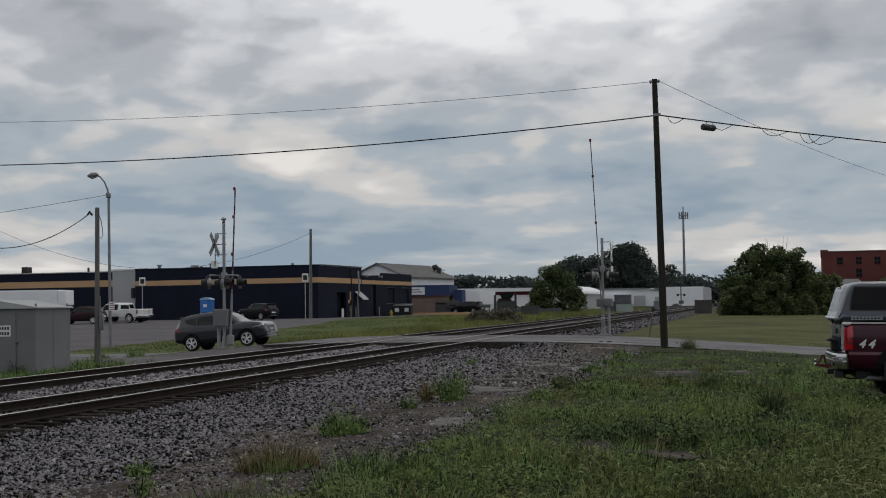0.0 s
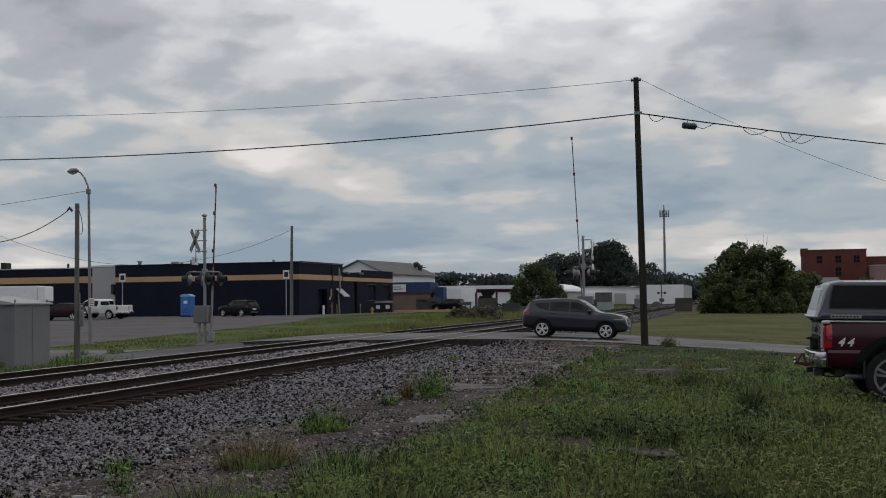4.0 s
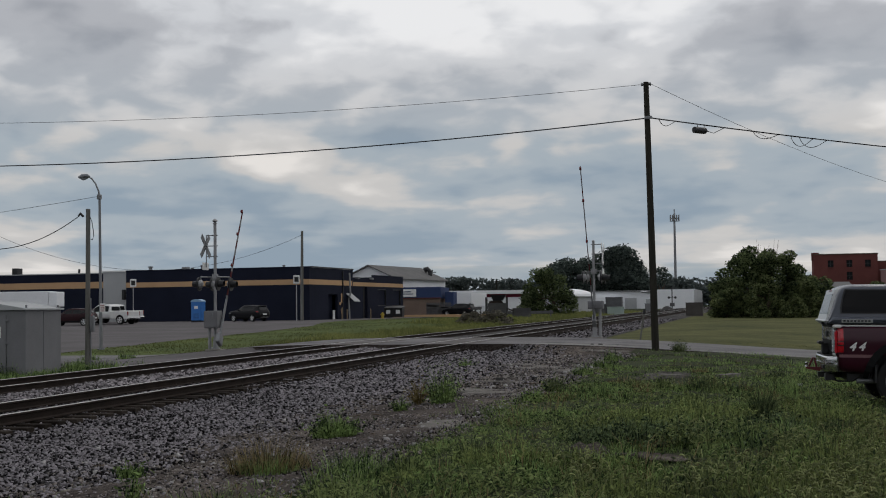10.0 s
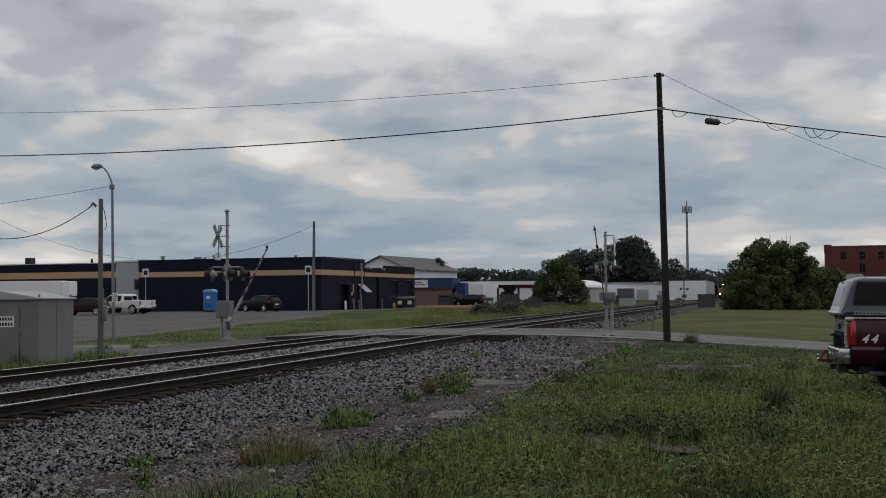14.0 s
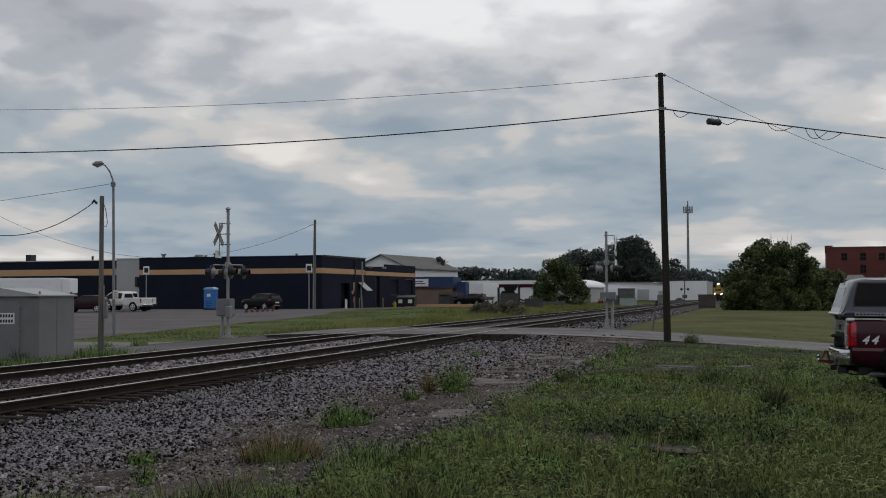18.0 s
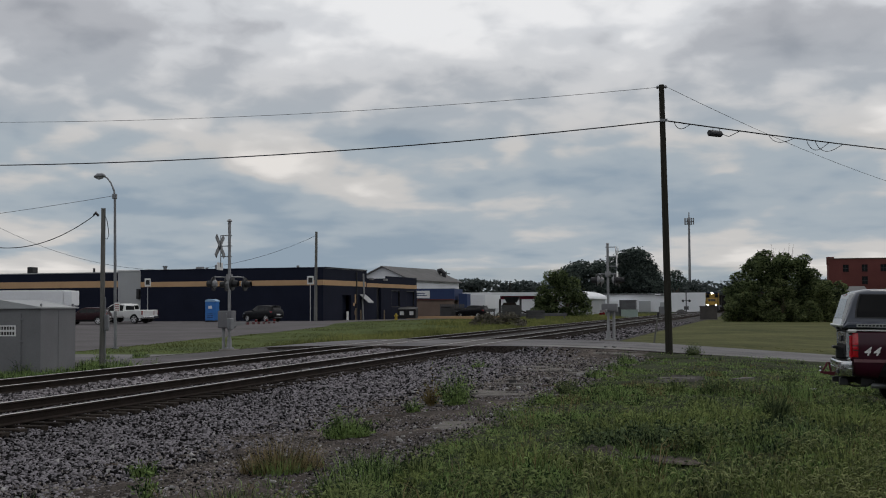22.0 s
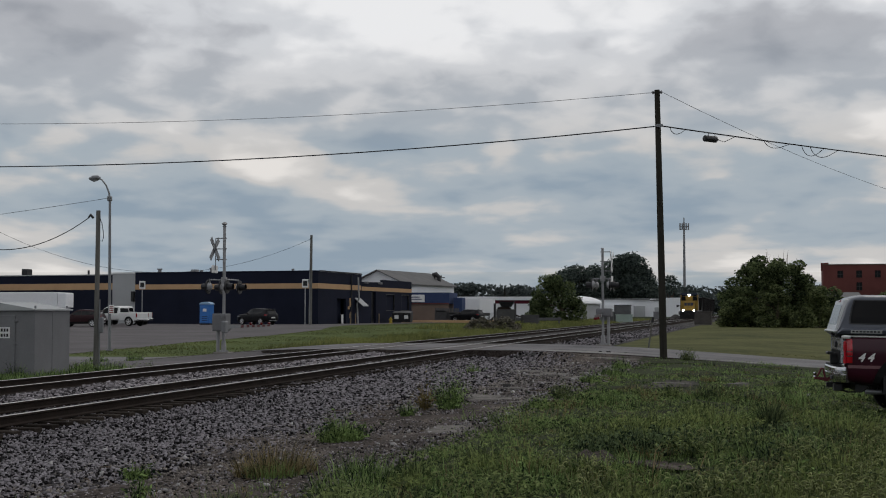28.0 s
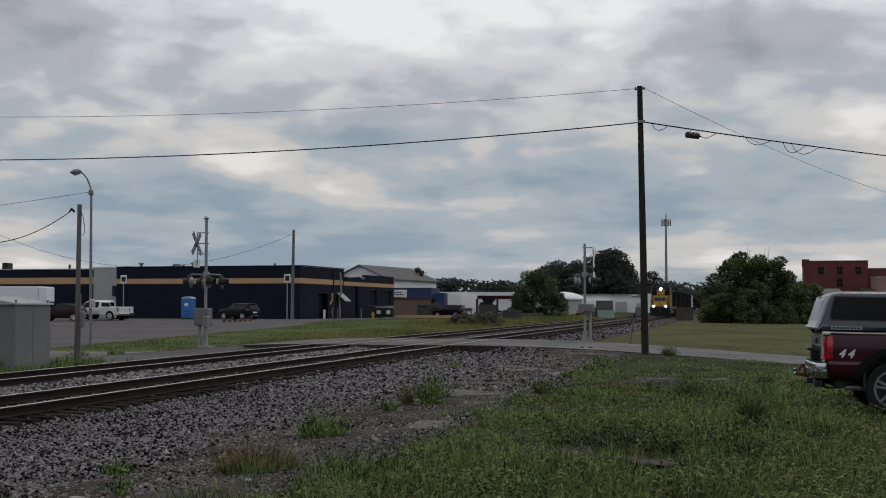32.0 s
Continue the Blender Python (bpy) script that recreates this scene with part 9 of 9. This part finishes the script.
def locomotive():
    """y forward along its track, origin at rail height under the front coupler."""
    t = thing("locomotive", pose(0, 0, 0), "yellow-nosed dark blue diesel locomotive with bright headlights", "locomotive")
    part("frame", Shape().box(-1.5, 1.5, -18.2, -0.6, 1.15, 1.50, 0.04), P_LOCO_B, t)
    part("pilot", Shape().hull8([(-1.45, -0.7, 0.12), (1.45, -0.7, 0.12), (1.45, -0.55, 0.12), (-1.45, -0.55, 0.12), (-1.5, -0.75, 1.2), (1.5, -0.75, 1.2), (1.5, -0.35, 1.2), (-1.5, -0.35, 1.2)]), M_BLACK, t, "black snowplough pilot")
    part("coupler", Shape().box(-0.18, 0.18, -0.5, 0.15, 0.72, 1.0, 0.04), M_BLACK, t)
    part("short_hood", Shape().box(-1.02, 1.02, -2.9, -0.95, 1.50, 3.05, 0.10), P_LOCO_Y, t, "yellow low nose")
    cb = part("cab", Shape().box(-1.5, 1.5, -5.0, -2.92, 1.50, 4.35, 0.10), P_LOCO_Y, t, "yellow cab")
    part("cab_roof", Shape().prism([(-1.55, 4.25), (1.55, 4.25), (1.3, 4.55), (0, 4.66), (-1.3, 4.55)], -5.1, -2.85), P_LOCO_B, t, "dark blue cab roof")
    part("cab_brow", Shape().box(-1.3, 1.3, -2.95, -2.88, 4.02, 4.33, 0.02), P_LOCO_B, cb)
    for x in (-0.98, 0.98):
        part("windscreen", Shape().box(x - 0.38, x + 0.38, -2.915, -2.875, 3.25, 3.98, 0.02), M_GLASS, cb, "dark windscreen")
        part("number_board", Shape().box(x - 0.32, x + 0.32, -2.87, -2.80, 4.05, 4.28, 0.02), M_GLASS, cb)
        part("side_window", Shape().box(*((1.495, 1.52) if x > 0 else (-1.52, -1.495)), -4.6, -3.3, 3.2, 3.95, 0.01), M_GLASS, cb)
        part("ditch_light", Shape().tube([(x * 0.92, -0.42, 1.52), (x * 0.92, -0.28, 1.52)], 0.15, 14), M_HEADLIGHT, t, "bright ditch light")
        part("step_ladder", Shape().box(*((1.12, 1.5) if x > 0 else (-1.5, -1.12)), -1.3, -0.8, 0.35, 1.15, 0.02), P_LOCO_B, t)
        rail = [(x * 1.45, -0.6, 1.5), (x * 1.45, -0.6, 2.5), (x * 1.45, -2.8, 2.5)]
        part("handrail", Shape().tube(rail, 0.03, 6), P_LOCO_Y, t)
    part("headlight", Shape().tube([(0, -2.86, 4.20), (0, -2.74, 4.20)], 0.19, 14), M_HEADLIGHT, t, "bright headlight")
    part("nose_emblem", Shape().box(-0.78, -0.30, -0.948, -0.93, 2.35, 2.85).box(-0.22, 0.22, -0.948, -0.93, 2.35, 2.85).box(0.30, 0.78, -0.948, -0.93, 2.35, 2.85), P_LOCO_B, t, "dark blue emblem shapes")
    part("anticlimber", Shape().box(-1.3, 1.3, -0.72, -0.30, 1.22, 1.48, 0.03), M_BLACK, t)
    part("long_hood", Shape().box(-0.95, 0.95, -17.8, -5.02, 1.50, 4.10, 0.10), P_LOCO_B, t, "dark blue long hood")
    part("side_stripe", Shape().box(0.951, 0.965, -17.6, -5.2, 2.0, 2.9), P_LOCO_Y, t, "yellow side panel")
    part("exhaust_stack", Shape().box(-0.3, 0.3, -9.5, -8.6, 4.10, 4.42, 0.03), M_BLACK, t)
    for y in (-12.0, -13.6, -15.2):
        part("radiator_fan", Shape().tube([(0, y, 4.1), (0, y, 4.32)], 0.6, 14), M_BLACK, t)
    part("fuel_tank", Shape().box(-1.3, 1.3, -12.0, -7.2, 0.35, 1.14, 0.1), M_BLACK, t)
    for y in (-4.0, -15.0):
        tr = part("truck_frame", Shape().box(-1.25, -1.0, y - 1.9, y + 1.9, 0.45, 0.95, 0.05).box(1.0, 1.25, y - 1.9, y + 1.9, 0.45, 0.95, 0.05).box(-1.0, 1.0, y - 0.3, y + 0.3, 0.5, 0.9), M_BLACK, t)
        for dy in (-1.35, 1.35):
            part("wheelset", Shape().tube([(-0.80, y + dy, 0.5), (-0.68, y + dy, 0.5)], 0.5, 16).tube([(0.68, y + dy, 0.5), (0.80, y + dy, 0.5)], 0.5, 16).tube([(-0.68, y + dy, 0.5), (0.68, y + dy, 0.5)], 0.09, 8), M_RAIL, tr)
    return t


LOCO = locomotive()


def hopper_car():
    t = thing("hopper_car", pose(0, 0, 0), "dark steel hopper car coupled behind the locomotive", "freight car", "freight cars")
    dark = material("dark_car_steel", (0.030, 0.028, 0.028), rough=0.8, vary=0.35, scale=0.8, grain=12, bump=0.2)
    part("body", Shape().hull8([(-1.2, -14.0, 1.0), (1.2, -14.0, 1.0), (1.2, -1.6, 1.0), (-1.2, -1.6, 1.0), (-1.5, -15.4, 3.9), (1.5, -15.4, 3.9), (1.5, -0.4, 3.9), (-1.5, -0.4, 3.9)]), dark, t, "dark steel body")
    for i in range(9):
        y = -1.4 - i * 1.6
        part("side_post", Shape().box(-1.58, -1.50, y - 0.08, y + 0.08, 1.4, 3.9), dark, t)
        part("side_post", Shape().box(1.50, 1.58, y - 0.08, y + 0.08, 1.4, 3.9), dark, t)
    part("top_chord", Shape().box(-1.62, -1.46, -15.5, -0.3, 3.9, 4.05).box(1.46, 1.62, -15.5, -0.3, 3.9, 4.05), dark, t)
    part("sill", Shape().box(-0.3, 0.3, -15.6, -0.2, 0.8, 1.05), dark, t)
    for y in (-2.4, -13.4):
        part("wheel_truck", Shape().box(-1.1, -0.9, y - 1.2, y + 1.2, 0.35, 0.75, 0.05).box(0.9, 1.1, y - 1.2, y + 1.2, 0.35, 0.75, 0.05).tube([(-0.8, y - 0.85, 0.42), (0.8, y - 0.85, 0.42)], 0.42, 12).tube([(-0.8, y + 0.85, 0.42), (0.8, y + 0.85, 0.42)], 0.42, 12), M_RAIL, t)
    return t


HOPPERS = [hopper_car()]
HOPPERS += [copy_thing(HOPPERS[0], pose(0, 0, 0)) for i in range(3)]


# ---- lineside and far-lot furniture ----
def marker_post():
    x, y = 10.2, 63.6
    z = ground_at(x, y)
    t = thing("marker_post", pose(x, y, z, 0, 9, 0), "leaning thin grey marker post in the grass", "post")
    part("post", Shape().box(-0.038, 0.038, -0.03, 0.03, -0.2, 1.35, 0.01), M_POLE_GREY, t)
    part("cap", Shape().box(-0.06, 0.06, -0.04, 0.04, 1.35, 1.62, 0.01), M_BLACK, t, "black top")


marker_post()


def relay_cabinet(x, y, w, d, h, mat, label, rz=-14):
    z = ground_at(x, y)
    t = thing("relay_cabinet", pose(x, y, z, 0, 0, rz), label, "cabinet")
    part("case", Shape().box(-w / 2, w / 2, -d / 2, d / 2, 0.1, h, 0.04), mat, t)
    part("cap", Shape().box(-w / 2 - 0.06, w / 2 + 0.06, -d / 2 - 0.06, d / 2 + 0.06, h, h + 0.1, 0.02), mat, t)
    part("door", Shape().box(-w * 0.42, w * 0.42, -d / 2 - 0.02, -d / 2 - 0.003, 0.25, h - 0.12, 0.008), mat, t)
    part("plinth", Shape().box(-w / 2, w / 2, -d / 2, d / 2, -0.2, 0.1), M_CONC, t)


M_GREEN_PALE = material("pale_green_panel", (0.33, 0.40, 0.36), rough=0.7, vary=0.15, scale=1, grain=12, bump=0.1)
M_DKGREY = material("weathered_dark_grey", (0.115, 0.115, 0.12), rough=0.85, vary=0.3, scale=1, grain=12, bump=0.2)
relay_cabinet(28.2, 200, 2.4, 2.2, 2.7, M_DKGREY, "weathered grey cabinet behind the tracks")
relay_cabinet(26.0, 199, 1.4, 1.4, 1.6, M_DKGREY, "low weathered grey cabinet behind the tracks")
relay_cabinet(28.0, 197, 2.5, 0.6, 1.25, M_GREEN_PALE, "pale green panel leaning beside the tracks")
relay_cabinet(44.5, 263, 2.3, 1.2, 1.6, M_SHED, "pale grey cabinet beside the far crossing")
relay_cabinet(35.0, 172.5, 2.2, 2.0, 1.75, material("dark_brown_boards", (0.085, 0.078, 0.074), rough=0.9, vary=0.3, scale=1, grain=12, bump=0.2), "dark brown lineside hut beside the bush")


def far_signal():
    x, y = 61.3, 330
    z = ground_at(x, y)
    t = thing("crossing_signal", pose(x, y, z) @ Matrix.Scale(1.6, 4), "distant crossing signal before the white warehouse", "crossing signal", "crossing signals")
    part("mast", Shape().tube([(0, 0, 0), (0, 0, 3.6)], 0.09, 8), M_DKGREY, t)
    part("crossarm", Shape().tube([(-0.7, 0, 2.0), (0.7, 0, 2.0)], 0.05, 6), M_DKGREY, t)
    for s in (-0.65, 0.65):
        part("flasher", Shape().tube([(s * 0.8, -0.1, 1.95), (s * 0.8, -0.02, 1.95)], 0.20, 12), M_BLACK, t)
    part("gate_mechanism", Shape().box(-0.35, 0.35, -0.3, 0.2, 0.55, 1.1, 0.03), M_DKGREY, t)


far_signal()


M_HYDRANT = material("faded_yellow_paint", (0.42, 0.31, 0.06), rough=0.6, vary=0.2, scale=3, bump=0.05)


def hydrant(x, y):
    t = thing("fire_hydrant", pose(x, y, ground_at(x, y) + 0.02), "small yellow fire hydrant on the lot edge", "hydrant")
    part("barrel", Shape().tube([(0, 0, 0), (0, 0, 0.12), (0, 0, 0.12), (0, 0, 0.6), (0, 0, 0.75)], [0.22, 0.22, 0.14, 0.14, 0.05], 10), M_HYDRANT, t)
    part("outlet", Shape().tube([(-0.24, 0, 0.45), (0.24, 0, 0.45)], 0.07, 8), M_HYDRANT, t)


hydrant(-5.6, 150)
M_BOLLARD = material("faded_bollard_paint", (0.25, 0.19, 0.13), rough=0.7, vary=0.25, scale=2, bump=0.1)
for x, y, h in ((-9.9, 145, 1.3), (-9.4, 146, 1.1), (-7.0, 151, 1.1)):
    tt = thing("bollard", pose(x, y, ground_at(x, y)), "thin pale bollard beside the building", "bollard", "bollards")
    part("post", Shape().tube([(0, 0, 0), (0, 0, h)], 0.07, 8), M_BOLLARD, tt)
    part("cap", Shape().tube([(0, 0, h), (0, 0, h + 0.08)], [0.07, 0.03], 8), M_BOLLARD, tt)
single("kerb", Shape().box(-6.0, 9.0, 0, 0.25, 0, 0.35, 0.03), M_STRIPE, "long faded yellow kerb rail", "kerb", at=pose(-2.0, 166, 0.52, 0, 0, -3))
single("guard_rail", Shape().box(-1.5, 6.0, 0, 0.12, 0.3, 0.65, 0.03).box(-1.3, -1.1, 0.12, 0.3, -0.2, 0.75).box(0.6, 0.8, 0.12, 0.3, -0.2, 0.75).box(5.6, 5.8, 0.12, 0.3, -0.2, 0.75), M_DKGREY, "low grey guard rail beside the far lot", "guard rail", at=pose(9.0, 160, 0.55, 0, 0, -6))



# ---- what moves ----
def arm_turn(sign, shift, degrees):
    return pose(shift, 0, 1.16, -sign * degrees, 0, 5.0) if sign > 0 else pose(shift, -0.47, 1.46, -sign * degrees, -2.6, 5.0)


def path_rows(rows, t):
    """The n of a car along the road at time t, smoothed between rows."""
    if t <= rows[0][0]:
        return rows[0][1] + (rows[1][1] - rows[0][1]) / (rows[1][0] - rows[0][0]) * (t - rows[0][0])
    for (a, p), (b, q) in zip(rows, rows[1:]):
        if t <= b:
            return mix(p, q, (t - a) / (b - a))
    return rows[-1][1]


def drive(thing_ob, wheels, axles, r, track, lane, heading, rows, t0, t1, steps_s):
    """Keys a car along the road and turns its wheels as far as it rolls. rows: seconds and n."""
    keys, t = [], t0
    times = [t0 + steps_s * i for i in range(int(round((t1 - t0) / steps_s)) + 1)]

    def place(t):
        n = path_rows(rows, t)
        f, b = n - 1.3 * heading, n + 1.3 * heading
        zf, zb = road_z(lane(n), f), road_z(lane(n), b)
        p = at_sn(lane(n), n, (zf + zb) / 2)
        slope = math.degrees(math.atan2(zf - zb, 2.6))
        swing = math.degrees(math.atan2(lane(n - 0.5 * heading) - lane(n + 0.5 * heading), 1.0)) * heading
        rz = TRACK_RZ + (0 if heading > 0 else 180) + swing
        return pose(p.x, p.y, p.z, 0, -slope, rz)
    ks = [(t, place(t)) for t in times]
    walk(thing_ob, ([(0, ks[0][1])] if t0 > 0 else []) + ks + ([(32, ks[-1][1])] if t1 < 32 else []))
    spin = []
    turned, last = 0.0, path_rows(rows, t0)
    step = 0.04
    k = int(round((t1 - t0) / step))
    spin.append((t0, 0.0))
    for i in range(1, k + 1):
        t = t0 + i * step
        n = path_rows(rows, t)
        turned += abs(n - last) / r
        last = n
        if turned - spin[-1][1] > radians(48) or i == k:
            spin.append((t, turned))
    for w in wheels:
        m = w.matrix_basis.translation.copy()
        wr = [(t, pose(m.x, m.y, m.z, 0, math.degrees(a), 0)) for t, a in spin]
        walk(w, ([(0, wr[0][1])] if t0 > 0 else []) + wr + [(32, wr[-1][1])])


SUV_ROWS = ((0, 23.72), (0.5, 21.34), (1, 19.27), (1.5, 17.33), (2, 15.4), (2.5, 13.44), (3, 11.44), (3.5, 9.32), (4.2, 6.02), (4.9, 2.22), (5.5, -1.54), (6.2, -6.48), (7, -12.68), (8, -21.18), (9, -30.18), (10.5, -44.18), (12, -58.18))
COUPE_ROWS = ((0, -48), (2, -31), (4, -11.5), (5, -0.9), (5.5, 4.21), (6, 9.32), (6.5, 14.06), (7, 18.77), (7.4, 22.52), (8, 28.2), (8.2, 30.25), (8.6, 34.6), (9, 38.9), (10.5, 54), (12, 68))


def train_s(t):
    return path_rows(((0, 566), (16.5, 368), (19, 338), (21, 313), (23, 289), (25.5, 257), (28, 228), (30, 212), (32, 199.5)), t)


def on_rails(s):
    return at_sn(s, T1, rail_z(s))


def motions():
    walk(CLOUD_LAYER, [(0, pose(19, 0, EYE.z + CLOUD_H)), (32, pose(-13, 0, EYE.z + CLOUD_H))])
    walk(ARM_A, [(t, arm_turn(1, 0.30, a)) for t, a in ((0, 7.0), (5.2, 7.0), (6, 10.5), (7, 15.5), (8, 20.5), (9, 26), (10, 31), (11, 36.5), (12, 42.5), (13, 49), (13.5, 54), (14, 59), (14.5, 64.5), (16.5, 83), (17, 86.5), (18, 90), (19, 90), (32, 90))])
    walk(ARM_B, [(t, arm_turn(-1, -0.02, a)) for t, a in ((0, 5), (5.2, 5), (6, 8), (7, 16), (8, 24.5), (9, 31), (10, 37.5), (11, 44), (12, 50), (13, 57), (13.5, 62), (14, 67), (14.5, 72), (16.5, 88), (17, 90), (18, 90), (32, 90))])
    drive(SUV, SUV_WHEELS, None, 0.36, None, lambda n: 55.2, 1, SUV_ROWS, 0.0, 12.0, 0.25)
    drive(COUPE, COUPE_WHEELS, None, 0.33, None, lambda n: 58.6, -1, COUPE_ROWS, 0.0, 12.0, 0.25)
    for ob, back in [(LOCO, 0.0)] + [(h, 18.9 + 15.9 * i) for i, h in enumerate(HOPPERS)]:
        rows = []
        for t in (0, 5, 10, 14, 16.5, 18, 19, 20, 21, 22, 23, 24.25, 25.5, 26.75, 28, 29, 30, 31, 32):
            s = train_s(t) + back
            p = on_rails(s)
            rows.append((t, pose(p.x, p.y, p.z, 0, 0, TRACK_RZ + 180)))
        walk(ob, rows)


motions()
